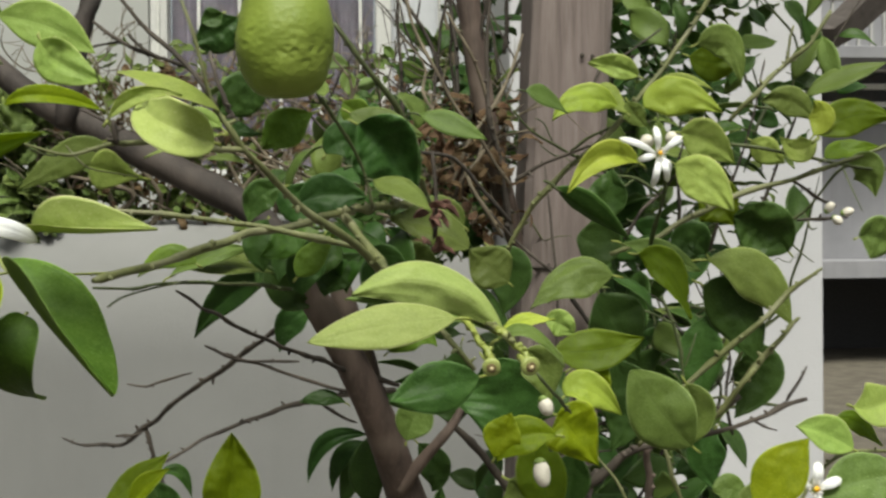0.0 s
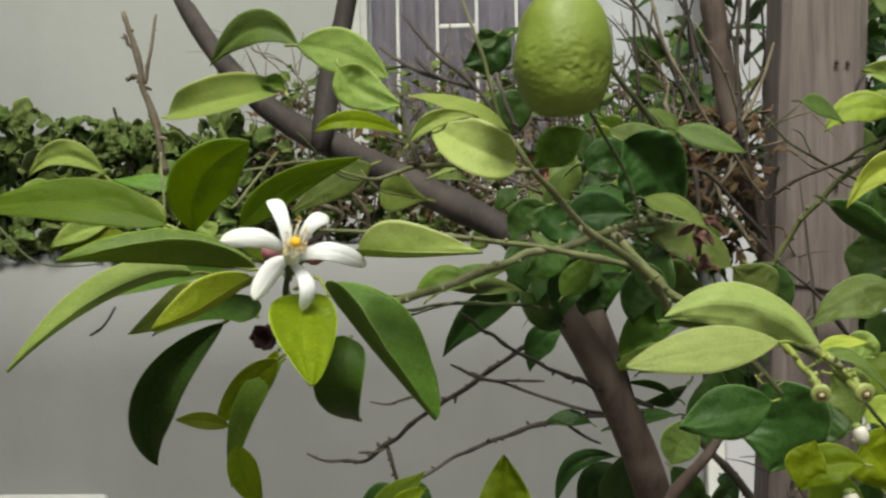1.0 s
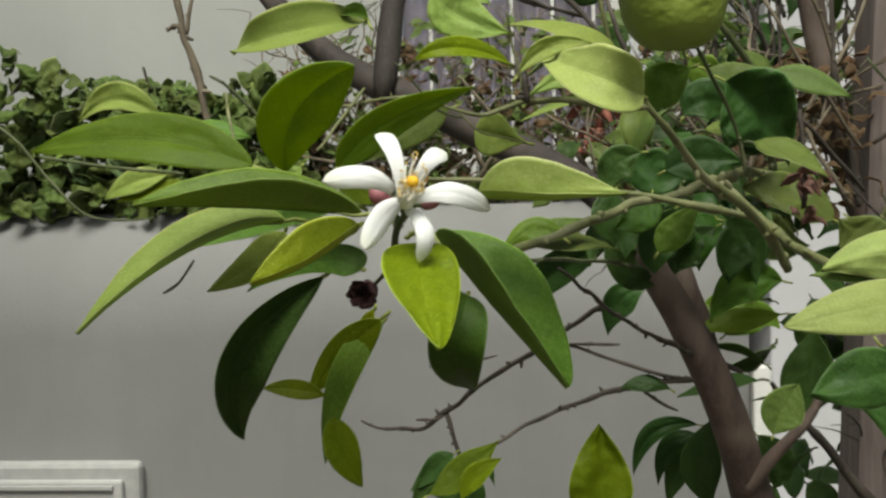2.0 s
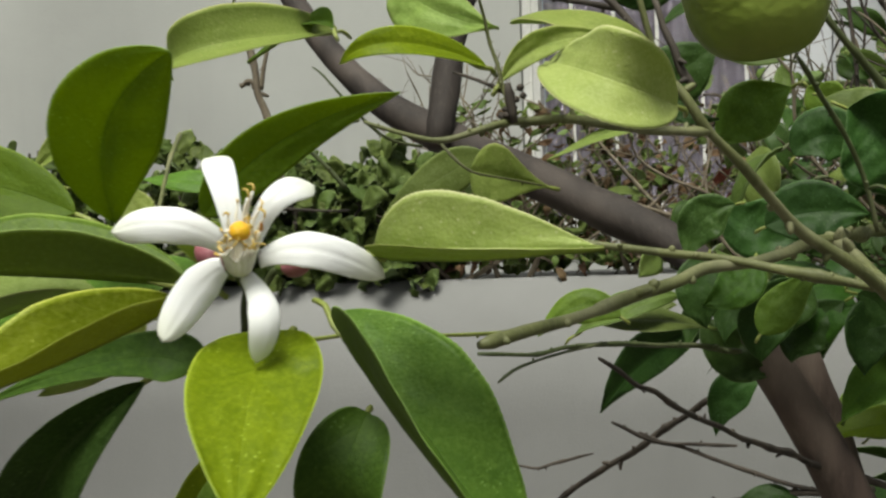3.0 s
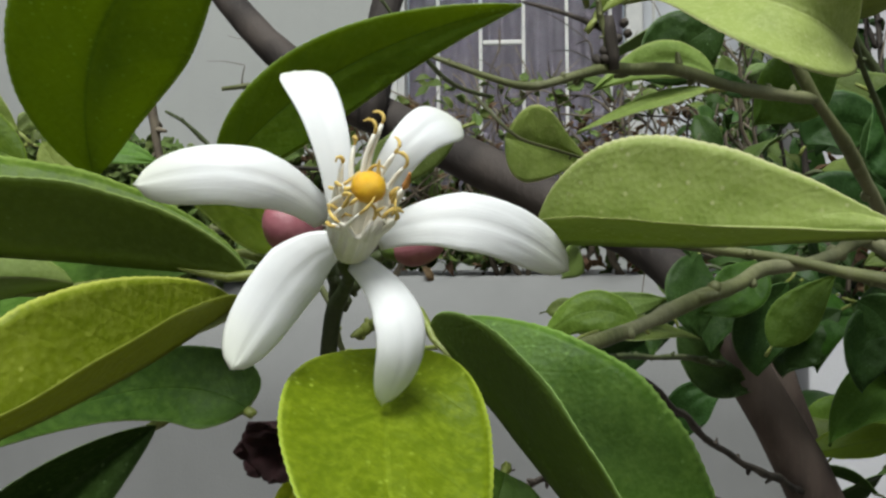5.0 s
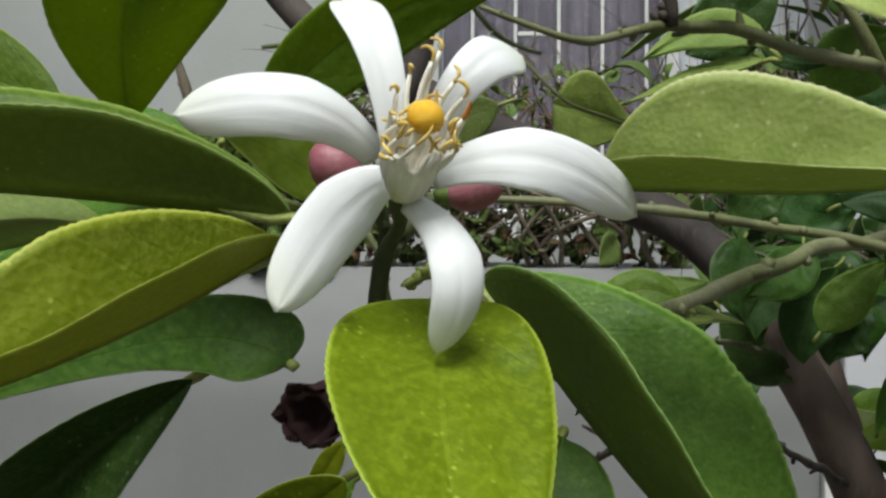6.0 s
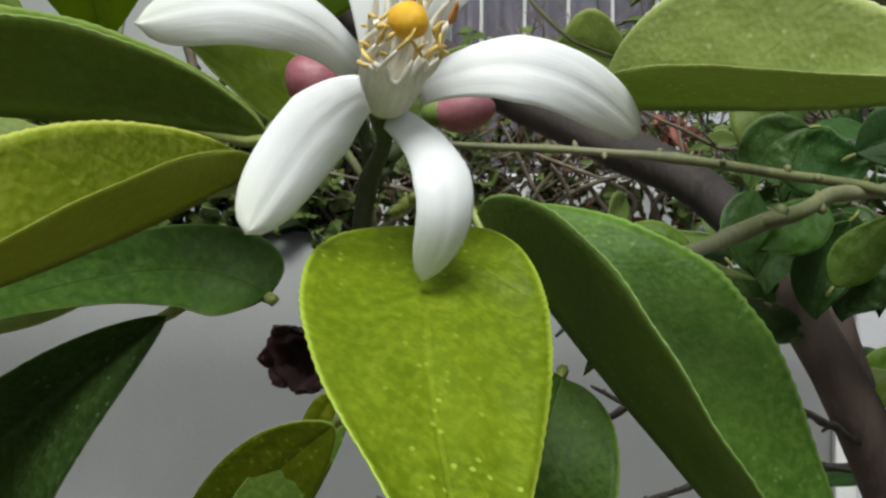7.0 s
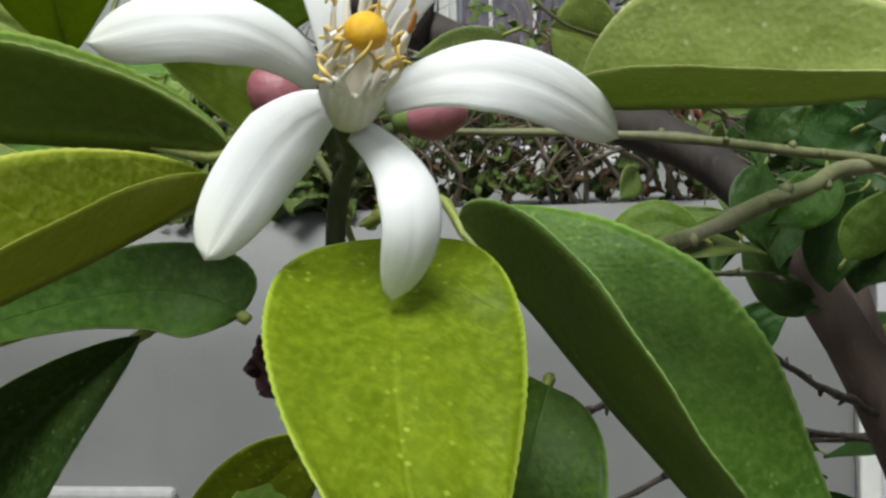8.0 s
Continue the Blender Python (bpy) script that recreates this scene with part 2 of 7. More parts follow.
def petal_material(name, base, shade, tip):
    n = Nodes(name)
    sep = n.add("ShaderNodeSeparateXYZ", {0: n.add("ShaderNodeUVMap").outputs[0]})
    u, v = sep.outputs[0], sep.outputs[1]
    streak = n.noise(9.0, 3.0, 0.6, n.add("ShaderNodeCombineXYZ", {0: n.math("MULTIPLY", u, 0.25), 1: n.math("MULTIPLY", v, 2.4), 2: n.random()}).outputs[0])
    mottled = n.noise(350.0, 3.0)
    col = n.mix(n.math("MULTIPLY", n.ramp(streak, [(0.42, (0, 0, 0)), (0.72, (1, 1, 1))]), 0.2), C(*base), C(*shade))
    col = n.mix(n.math("MULTIPLY", n.ramp(mottled, [(0.5, (0, 0, 0)), (0.75, (1, 1, 1))]), 0.25), col, C(*shade))
    col = n.mix(n.ramp(u, [(0.72, (0, 0, 0)), (1.0, (0.6, 0.6, 0.6))]), col, C(*tip))
    n.set(Base_Color=col, Roughness=0.48)
    nrm = n.bump(n.math("ADD", streak, n.math("MULTIPLY", mottled, 0.3)), 0.09, 0.0006)
    tl = n.add("ShaderNodeBsdfTranslucent", {"Color": C(0.9, 0.91, 0.88), "Normal": nrm})
    mx = n.add("ShaderNodeMixShader", {0: 0.26, 1: n.bsdf.outputs[0], 2: tl.outputs[0]})
    n.tree.links.new(mx.outputs[0], n.out.inputs[0])
    return n.mat


def lemon_material():
    n = Nodes("green_lemon_rind")
    a = n.noise(45.0, 4.0)
    cells = n.add("ShaderNodeTexVoronoi", {"Vector": n.obj(), "Scale": 420.0, "Randomness": 1.0}).outputs["Distance"]
    b = n.noise(160.0, 3.0)
    col = n.mix(n.ramp(a, [(0.3, (0, 0, 0)), (0.7, (1, 1, 1))]), C(0.14, 0.195, 0.02), C(0.2, 0.26, 0.04))
    col = n.mix(n.math("MULTIPLY", n.ramp(cells, [(0.0, (1, 1, 1)), (0.35, (0, 0, 0))]), 0.22), col, C(0.11, 0.21, 0.015))
    n.set(Base_Color=col, Roughness=0.54)
    n.bump(n.math("ADD", n.math("MULTIPLY", cells, 0.8), n.math("MULTIPLY", b, 0.9)), 0.1, 0.0012)
    return n.mat


def glass_material():
    n = Nodes("window_glass")
    n.set(Base_Color=C(0.9, 0.92, 0.93), Roughness=0.02, Transmission_Weight=1.0, IOR=1.12)
    n.bsdf.inputs["Specular IOR Level"].default_value = 0.8
    return n.mat


POST = post_material()
WALL_LOW = plaster_material("grey_plaster", (0.2, 0.201, 0.2), (0.246, 0.247, 0.246), (0.163, 0.164, 0.163), streaks=0.18)
WALL_WHITE = plaster_material("white_plaster", (0.42, 0.42, 0.445), (0.48, 0.48, 0.505), (0.36, 0.36, 0.38), streaks=0.2)
WALL_BACK = plaster_material("pale_grey_plaster", (0.345, 0.352, 0.342), (0.395, 0.403, 0.392), (0.285, 0.29, 0.28), streaks=0.2)
FACADE = plaster_material("grey_facade", (0.19, 0.19, 0.21), (0.25, 0.25, 0.27), (0.15, 0.15, 0.16))
WHITE_PAINT = plain_material("white_paint", (0.56, 0.56, 0.55), (0.65, 0.65, 0.63), 0.5)
PALE_PAINT = plain_material("pale_grey_paint", (0.34, 0.34, 0.34), (0.4, 0.4, 0.39), 0.6)
GREY_PAINT = plain_material("grey_painted_metal", (0.3, 0.3, 0.3), (0.36, 0.36, 0.355), 0.55)
GRILLE = plain_material("white_grille_paint", (0.52, 0.52, 0.5), (0.63, 0.63, 0.6), 0.5)
CURTAIN = plain_material("grey_mauve_curtain", (0.092, 0.079, 0.098), (0.15, 0.131, 0.158), 0.9, 8.0)
PANE_WHITE = plain_material("frosted_panel", (0.58, 0.6, 0.64), (0.68, 0.7, 0.74), 0.4, 6.0)
GLASS = glass_material()
DARK = plain_material("garage_shade_dark", (0.045, 0.045, 0.048), (0.07, 0.07, 0.075), 0.9)
ROOF = plain_material("dark_brown_eave", (0.05, 0.042, 0.038), (0.09, 0.075, 0.07), 0.8)
SOIL = plain_material("garden_soil", (0.06, 0.051, 0.038), (0.13, 0.114, 0.09), 0.95, 6.0, 0.0, 0.6)
LEMON = lemon_material()
PETAL = petal_material("white_petal", (0.89, 0.9, 0.915), (0.76, 0.78, 0.81), (0.82, 0.85, 0.68))
BUD = plain_material("pink_bud", (0.25, 0.065, 0.09), (0.4, 0.16, 0.19), 0.5, 120.0)
BUD_WHITE = plain_material("cream_bud", (0.5, 0.47, 0.4), (0.66, 0.62, 0.55), 0.5, 160.0)
STIGMA = plain_material("yellow_stigma", (0.75, 0.38, 0.01), (0.85, 0.52, 0.02), 0.4, 700.0, 0.0, 0.4)
ANTHER = plain_material("golden_anther", (0.5, 0.33, 0.06), (0.78, 0.6, 0.2), 0.7, 900.0)
ORANGE_ANTHER = plain_material("orange_anther", (0.5, 0.2, 0.04), (0.68, 0.34, 0.1), 0.7, 700.0, 0.0, 0.4)
RED = plain_material("dull_red_dry_bloom", (0.12, 0.035, 0.022), (0.26, 0.08, 0.05), 0.75, 300.0)
FILAMENT = plain_material("cream_filament", (0.76, 0.73, 0.62), (0.86, 0.84, 0.77), 0.5, 500.0)
CALYX = plain_material("green_calyx", (0.1, 0.16, 0.03), (0.2, 0.27, 0.07), 0.55, 400.0)
WILT = plain_material("maroon_wilted_calyx", (0.026, 0.007, 0.009), (0.07, 0.021, 0.024), 0.7, 500.0, 0.0, 0.6)
SCAR_DARK = plain_material("dull_brown_scar", (0.1, 0.07, 0.03), (0.2, 0.15, 0.06), 0.7, 900.0)
SCAR = plain_material("tan_scar", (0.4, 0.32, 0.16), (0.55, 0.48, 0.3), 0.6, 900.0)
RED_BROWN = plain_material("reddish_brown_dry_bloom", (0.05, 0.022, 0.016), (0.16, 0.075, 0.055), 0.75, 300.0)

# ---- shaping helpers ----
PLACE = {}


def thing(name, at, label, category, group="", kind=""):
    ob = new(name)
    ob.location = at
    ob.empty_display_size = 0.05
    PLACE[ob] = Vector(at)
    return tagged(ob, label, category, group, kind)


def put(name, mesh, parent=None, origin=(0, 0, 0), label=""):
    """Links a mesh whose coordinates count from origin, under a thing or a part."""
    ob = new(name, mesh)
    o = Vector(origin)
    PLACE[ob] = o
    ob.location = o
    if parent is not None:
        ob.parent = parent
        ob.location = o - PLACE[parent]
    if label:
        ob["label"] = label
    return ob


def mesh_of(name, verts, faces, mats, index=None, uvs=None, smooth=True):
    me = bpy.data.meshes.new(name)
    me.from_pydata([tuple(v) for v in verts], [], faces)
    for m in mats:
        me.materials.append(m)
    if index is not None:
        me.polygons.foreach_set("material_index", index)
    if smooth:
        me.polygons.foreach_set("use_smooth", [True] * len(me.polygons))
    if uvs is not None:
        lay = me.uv_layers.new(name="UVMap")
        flat = []
        for p in me.polygons:
            for vi in p.vertices:
                flat.extend(uvs[vi])
        lay.data.foreach_set("uv", flat)
    me.update()
    return me


def part(name, bm, material, parent, label="", origin=None):
    o = Vector(origin) if origin is not None else PLACE[parent].copy()
    bmesh.ops.translate(bm, verts=bm.verts, vec=-o)
    me = bpy.data.meshes.new(name)
    bm.to_mesh(me)
    bm.free()
    me.materials.append(material)
    return put(name, me, parent, o, label)


def spline(points, step):
    """A smooth line through points (x, y, z, radius), resampled."""
    p = [Vector(q) for q in points]
    p = [p[0] * 2 - p[1]] + p + [p[-1] * 2 - p[-2]]
    out = []
    for i in range(1, len(p) - 2):
        a, b, c, d = p[i - 1 : i + 3]
        n = max(2, int((c.to_3d() - b.to_3d()).length / step))
        for k in range(n):
            t = k / n
            out.append(0.5 * (2 * b + (c - a) * t + (2 * a - 5 * b + 4 * c - d) * t * t + (3 * b - a - 3 * c + d) * t ** 3))
    out.append(p[-2])
    return out


def tube_data(points, seg=8, knots=0.12, step=None, seed=0):
    """Vertices and faces of a limb with swellings at its nodes and closed ends; points are (x, y, z, radius)."""
    rs = random.Random(seed)
    r_mean = sum(q[3] for q in points) / len(points)
    ring = spline([Vector(q) for q in points], step or max(r_mean * 1.6, 0.004))
    verts, faces = [], []
    side = Vector((0.3, 0.2, 1)).normalized()
    nodes = [rs.uniform(0, len(ring)) for _ in range(max(1, len(ring) // 7))]
    for i, q in enumerate(ring):
        c, r = q.to_3d(), max(q[3], 0.00008)
        t = (ring[min(i + 1, len(ring) - 1)].to_3d() - ring[max(i - 1, 0)].to_3d()).normalized()
        x = t.cross(side)
        if x.length < 0.1:
            x = t.cross(Vector((1, 0, 0)))
        x.normalize()
        y = t.cross(x)
        r *= 1 + knots * 1.6 * sum(math.exp(-((i - k) ** 2) / 0.8) for k in nodes)
        if i in (0, len(ring) - 1):
            r *= 0.75
        for s in range(seg):
            a = 2 * math.pi * s / seg
            d = x * math.cos(a) + y * math.sin(a)
            rr = r * (1 + knots * noise.noise(c * 140 + d * 1.7 + Vector((seed, 0, 0))))
            verts.append(c + d * rr)
    n = len(ring)
    for i in range(n - 1):
        for s in range(seg):
            a, b = i * seg + s, i * seg + (s + 1) % seg
            faces.append((a, b, b + seg, a + seg))
    verts += [ring[0].to_3d(), ring[-1].to_3d()]
    for s in range(seg):
        faces.append((n * seg, (s + 1) % seg, s))
        faces.append((n * seg + 1, (n - 1) * seg + s, (n - 1) * seg + (s + 1) % seg))
    return verts, faces


COUNT = [0]


def spurs(points, seed, every):
    """Short bud spurs that stand off a twig, as extra vertices and faces."""
    rs = random.Random(seed * 7 + 1)
    line = spline([Vector(q) for q in points], every)
    verts, faces = [], []
    for i in range(1, len(line) - 1):
        if rs.random() < 0.4:
            continue
        c, r = line[i].to_3d(), line[i][3]
        t = (line[i + 1].to_3d() - line[i - 1].to_3d()).normalized()
        d = Vector((rs.gauss(0, 1), rs.gauss(0, 1), rs.gauss(0.3, 1)))
        d = (d - t * d.dot(t)).normalized()
        d = (d + t * rs.uniform(-0.2, 0.7)).normalized()
        ln = r * rs.choice((0.4, 0.6, 0.8, 1.2, 2.0)) * rs.uniform(0.8, 1.3)
        v, f = tube_data([(*(c + d * r * 0.2), r * 0.9), (*(c + d * (r + ln * 0.45)), r * rs.uniform(0.5, 0.8)), (*(c + d * (r + ln)), r * 0.38)], 5, 0.1, step=ln * 0.6, seed=seed + i)
        k = len(verts)
        verts += v
        faces += [tuple(j + k for j in q) for q in f]
    return verts, faces


def kinked(points, seed):
    """The same line with a small bend at each node, as grown wood has."""
    rs = random.Random(seed * 3 + 5)
    line = spline([Vector(q) for q in points], 0.017)
    out = [tuple(line[0])]
    for q in line[1:-1]:
        k = q[3] * 0.36
        out.append((q[0] + rs.gauss(0, k), q[1] + rs.gauss(0, k), q[2] + rs.gauss(0, k), q[3] * rs.uniform(0.88, 1.12)))
    return out + [tuple(line[-1])]


def limb(name, parent, material, *points, label="", seg=8, knots=0.14):
    COUNT[0] += 1
    o = Vector(points[0][:3])
    if name in ("twig", "branch"):
        points = kinked(points, COUNT[0])
    v, f = tube_data(points, seg, knots, seed=COUNT[0])
    if name in ("twig", "branch"):
        sv, sf = spurs(points, COUNT[0], 0.012 + 0.002 * (COUNT[0] % 7))
        k = len(v)
        v = v + sv
        f = f + [tuple(j + k for j in q) for q in sf]
    return put(name, mesh_of(name, [q - o for q in v], f, [material]), parent, o, label)


def blade(B, M, T, W, N, fold=0.0, peak=0.42, blunt=0.8, nu=26, nv=6, thick=0.00035, wave=0.03, teeth=0.0, cup=0.0, twist=0.0, seed=0, strap=False, petiole=0.12, pr=0.0007):
    """A leaf or petal blade on the curve base - middle - tip: two faces, a rim and a stalk. Returns verts, faces, face materials, uvs about B."""
    B, M, T, N = Vector(B), Vector(M), Vector(T), Vector(N).normalized()
    K = 2 * M - 0.5 * (B + T)
    L = (M - B).length + (T - M).length
    expo = math.log(0.5) / math.log(peak)
    verts, uvs, faces, mats = [], [], [], []
    top, low = [], []
    frames = []
    for i in range(nu + 1):
        u = i / nu
        c = B * (1 - u) ** 2 + K * 2 * u * (1 - u) + T * u * u
        t = ((K - B) * (1 - u) + (T - K) * u).normalized()
        n = (N - t * N.dot(t)).normalized()
        if twist:
            n = (Matrix.Rotation(radians(twist) * (u - 0.5), 3, t) @ n).normalized()
        y = n.cross(t)
        frames.append((c, t, n, y))
        if strap:
            p = (0.42 + 0.58 * u if strap == "flared" else min(1.0, 0.5 + 1.1 * u)) * max(0.0, 1 - u ** 11) ** 0.62
            if strap == "pointed":
                p = min(1.0, 0.5 + 1.2 * u) * max(0.0, 1 - u ** 7) ** 0.58
            p = max(p, 0.03)
        else:
            p = max(math.sin(math.pi * min(1.0, max(0.0, u) ** expo)), 0.0) ** blunt
            p = max(p, 0.012)
        row_t, row_l = [], []
        for j in range(-nv, nv + 1):
            v = j / nv
            h = abs(v) * W / 2 * p
            if abs(j) == nv and teeth:
                h *= 1 + teeth * (0.7 + 0.9 * noise.noise(Vector((u * 17, seed, v)))) * math.sin(u * math.pi * 2 * 41 + seed + 2 * noise.noise(Vector((u * 9, v, seed))))
            f = radians(fold) * (1 - 0.25 * u)
            yy = math.copysign(h * math.cos(f), v) if v else 0.0
            zz = h * math.sin(f) + cup * W * p * v * v
            zz += wave * W * (noise.noise(Vector((u * 3.2, v * 1.4, seed * 3.7))) + 0.35 * noise.noise(Vector((u * 9, v * 4, seed)))) * min(1, 3 * abs(v) + 0.25) * min(1, 4 * u)
            zz -= 0.02 * W * math.exp(-(v / 0.12) ** 2) * p
            q = c + y * yy + n * zz - B
            th = thick * (0.35 + 0.65 * (1 - abs(v) ** 3))
            row_t.append(len(verts))
            verts.append(q + n * th)
            uvs.append((u, 0.5 + v / 2))
            row_l.append(len(verts))
            verts.append(q - n * th * (1.0 + 1.2 * math.exp(-(v / 0.07) ** 2)))
            uvs.append((u, 0.5 + v / 2))
        top.append(row_t)
        low.append(row_l)
    w = 2 * nv
    for i in range(nu):
        for j in range(w):
            faces.append((top[i][j], top[i + 1][j], top[i + 1][j + 1], top[i][j + 1]))
            mats.append(0)
            faces.append((low[i][j], low[i][j + 1], low[i + 1][j + 1], low[i + 1][j]))
            mats.append(1)
        faces.append((top[i][0], low[i][0], low[i + 1][0], top[i + 1][0]))
        faces.append((top[i][w], top[i + 1][w], low[i + 1][w], low[i][w]))
        mats += [1, 1]
    for j in range(w):
        faces.append((top[0][j], top[0][j + 1], low[0][j + 1], low[0][j]))
        faces.append((top[nu][j], low[nu][j], low[nu][j + 1], top[nu][j + 1]))
        mats += [1, 1]
    if petiole:
        c, t, n, y = frames[0]
        q0 = c - B - t * petiole * L - n * petiole * L * 0.25
        pts = [(*q0, pr * 1.2), (*(c - B - t * petiole * L * 0.4), pr), (*(c - B - n * (thick + pr) + t * 0.03 * L), pr * 0.9), (*(frames[nu // 8][0] - B - frames[nu // 8][2] * (thick + pr * 0.3)), pr * 0.4)]
        pv, pf = tube_data(pts, 6, 0.02, step=L / 14)
        k = len(verts)
        verts += pv
        uvs += [(0.2, 0.5)] * len(pv)
        faces += [tuple(a + k for a in f) for f in pf]
        mats += [2] * len(pf)
    return verts, faces, mats, uvs


def leaf(tone, B, M, T, W, N, fold=0.0, parent=None, label="", near=False, name="leaf", **kw):
    COUNT[0] += 1
    if near:
        kw = {"nu": 150, "nv": 8, "teeth": 0.0075, "wave": 0.04, **kw}
    else:
        rs = random.Random(COUNT[0])
        kw = {"wave": rs.uniform(0.05, 0.13), "twist": rs.gauss(0, 24), "blunt": rs.uniform(0.85, 1.12), "peak": rs.uniform(0.38, 0.5), "teeth": 0.012, "nu": 60, **kw}
        fold += rs.gauss(0, 9)
    v, f, m, uv = blade(B, M, T, W, N, fold, seed=COUNT[0] % 97, **kw)
    me = mesh_of("leaf", v, f, [*LEAF[tone], STEM_YOUNG], m, uv)
    return put(name, me, parent or TREE, B, label)


def box_bm(bm, lo, hi, bevel=0.0):
    m = Matrix.Translation([(a + b) / 2 for a, b in zip(lo, hi)]) @ Matrix.Diagonal([b - a for a, b in zip(lo, hi)] + [1])
    r = bmesh.ops.create_cube(bm, size=1, matrix=m)
    if bevel:
        es = list({e for v in r["verts"] for e in v.link_edges})
        bmesh.ops.bevel(bm, geom=es, offset=bevel, segments=2, affect="EDGES", profile=0.5)


def slab(name, lo, hi, material, parent=None, bevel=0.0, label="", kind="", category=""):
    bm = bmesh.new()
    box_bm(bm, lo, hi, bevel)
    o = Vector([(a + b) / 2 for a, b in zip(lo, hi)])
    bmesh.ops.translate(bm, verts=bm.verts, vec=-o)
    me = bpy.data.meshes.new(name)
    bm.to_mesh(me)
    bm.free()
    me.materials.append(material)
    ob = put(name, me, parent, o)
    return tagged(ob, label, category, "", kind)


def lathe(profile, seg=24, axis=(0, 0, 1), bumps=0.0, freq=200.0):
    """A turned body along axis from (distance, radius) pairs, about its own origin."""
    ax = Vector(axis).normalized()
    x = ax.orthogonal().normalized()
    y = ax.cross(x)
    verts, faces = [], []
    for h, r in profile:
        for s in range(seg):
            a = 2 * math.pi * s / seg
            d = x * math.cos(a) + y * math.sin(a)
            q = ax * h + d * r
            if bumps:
                q += d * bumps * noise.noise(q * freq)
            verts.append(q)
    n = len(profile)
    for i in range(n - 1):
        for s in range(seg):
            a, b = i * seg + s, i * seg + (s + 1) % seg
            faces.append((a, b, b + seg, a + seg))
    verts += [ax * profile[0][0], ax * profile[-1][0]]
    for s in range(seg):
        faces.append((n * seg, (s + 1) % seg, s))
        faces.append((n * seg + 1, (n - 1) * seg + s, (n - 1) * seg + (s + 1) % seg))
    return verts, faces


def turned(name, at, profile, material, parent, axis=(0, 0, 1), label="", seg=24, bumps=0.0, freq=200.0):
    v, f = lathe(profile, seg, axis, bumps, freq)
    return put(name, mesh_of(name, v, f, [material]), parent, at, label)


def egg(length, radius, n=12, pointy=0.0):
    """Profile pairs of an egg that stands on its base."""
    out = []
    for i in range(n + 1):
        a = math.pi * i / n
        h = 0.5 - 0.5 * math.cos(a)
        out.append((h * length, max(radius * math.sin(a) * (1 - pointy * h), 0.0002)))
    return out


# ---- setting ----
slab("ground", (-300, -300, -0.05), (300, 300, 0.0), SOIL, label="bare brown garden soil reaching far away", kind="structure", category="ground")


def low_wall():
    """A thick garden wall whose top is rounded off towards the garden."""
    x0, x1, y0, y1, top, run, rise = -6.0, 0.285, 2.30, 2.75, 1.430, 0.15, 0.27
    prof = [(y0, 0.0), (y0, 0.6), (y0, top - rise)]
    # rounding is added so that the wall brightens towards its top
    for i in range(1, 15):
        a = radians(62) * i / 14
        prof.append((y0 + run * (1 - math.cos(a)) / (1 - math.cos(radians(62))), top - rise + rise * math.sin(a) / math.sin(radians(62))))
    prof += [(y1, top + 0.02), (y1, 0.0)]
    n = len(prof)
    verts = [(x, y, z) for x in (x0, x1) for y, z in prof]
    faces = [(i, i + n, (i + 1) % n + n, (i + 1) % n) for i in range(n)] + [tuple(range(n)), tuple(range(2 * n - 1, n - 1, -1))]
    ob = put("wall_low", mesh_of("wall_low", verts, faces, [WALL_LOW], smooth=False))
    for p in ob.data.polygons[1:16]:
        p.use_smooth = True
    return tagged(ob, "low grey plastered garden wall with rounded top", "wall", kind="structure")


low_wall()
slab("wall_white", (0.325, 2.29, 0.0), (1.0, 2.60, 4.2), WALL_WHITE, bevel=0.006, label="tall white plastered wall end with clean edge", kind="structure", category="wall")
slab("trim", (0.287, 2.27, 0.0), (0.323, 2.36, 1.10), WHITE_PAINT, bevel=0.005, label="white painted upright corner trim", kind="structure", category="trim")

# pale back wall with a window opening through it
WX0, WX1, WZ0, WZ1, WY = -0.56, 0.50, 1.55, 2.75, 3.20
back = thing("wall_back", (0, WY, 0), "pale grey plastered house wall behind the garden", "wall", kind="structure")
slab("wall_panel", (-7.0, WY, 0.0), (WX0, WY + 0.22, 4.6), WALL_BACK, back)
slab("wall_panel", (WX1, WY, 0.0), (1.3, WY + 0.22, 4.6), WALL_BACK, back)
slab("wall_panel", (WX0, WY, 0.0), (WX1, WY + 0.22, WZ0), WALL_BACK, back)
slab("wall_panel", (WX0, WY, WZ1), (WX1, WY + 0.22, 4.6), WALL_BACK, back)
win = thing("window_1", (WX0, WY, WZ0), "window with white grille, mauve curtain and frosted pane", "window", kind="structure")
for lo, hi in (((WX0 + 0.001, WY + 0.02, WZ0 + 0.001), (WX0 + 0.05, WY + 0.1, WZ1 - 0.001)), ((WX1 - 0.05, WY + 0.02, WZ0 + 0.001), (WX1 - 0.001, WY + 0.1, WZ1 - 0.001)),
               ((WX0 + 0.052, WY + 0.02, WZ0 + 0.001), (WX1 - 0.052, WY + 0.1, WZ0 + 0.05)), ((WX0 + 0.052, WY + 0.02, WZ1 - 0.05), (WX1 - 0.052, WY + 0.1, WZ1 - 0.001)),
               ((0.08, WY + 0.02, WZ0 + 0.052), (0.125, WY + 0.1, WZ1 - 0.052))):
    slab("window_frame", lo, hi, WHITE_PAINT, win, 0.004)
slab("pane", (0.127, WY + 0.05, WZ0 + 0.052), (WX1 - 0.052, WY + 0.058, WZ1 - 0.052), PANE_WHITE, win)
slab("pane", (WX0 + 0.052, WY + 0.05, WZ0 + 0.052), (0.078, WY + 0.056, WZ1 - 0.052), GLASS, win).visible_shadow = False
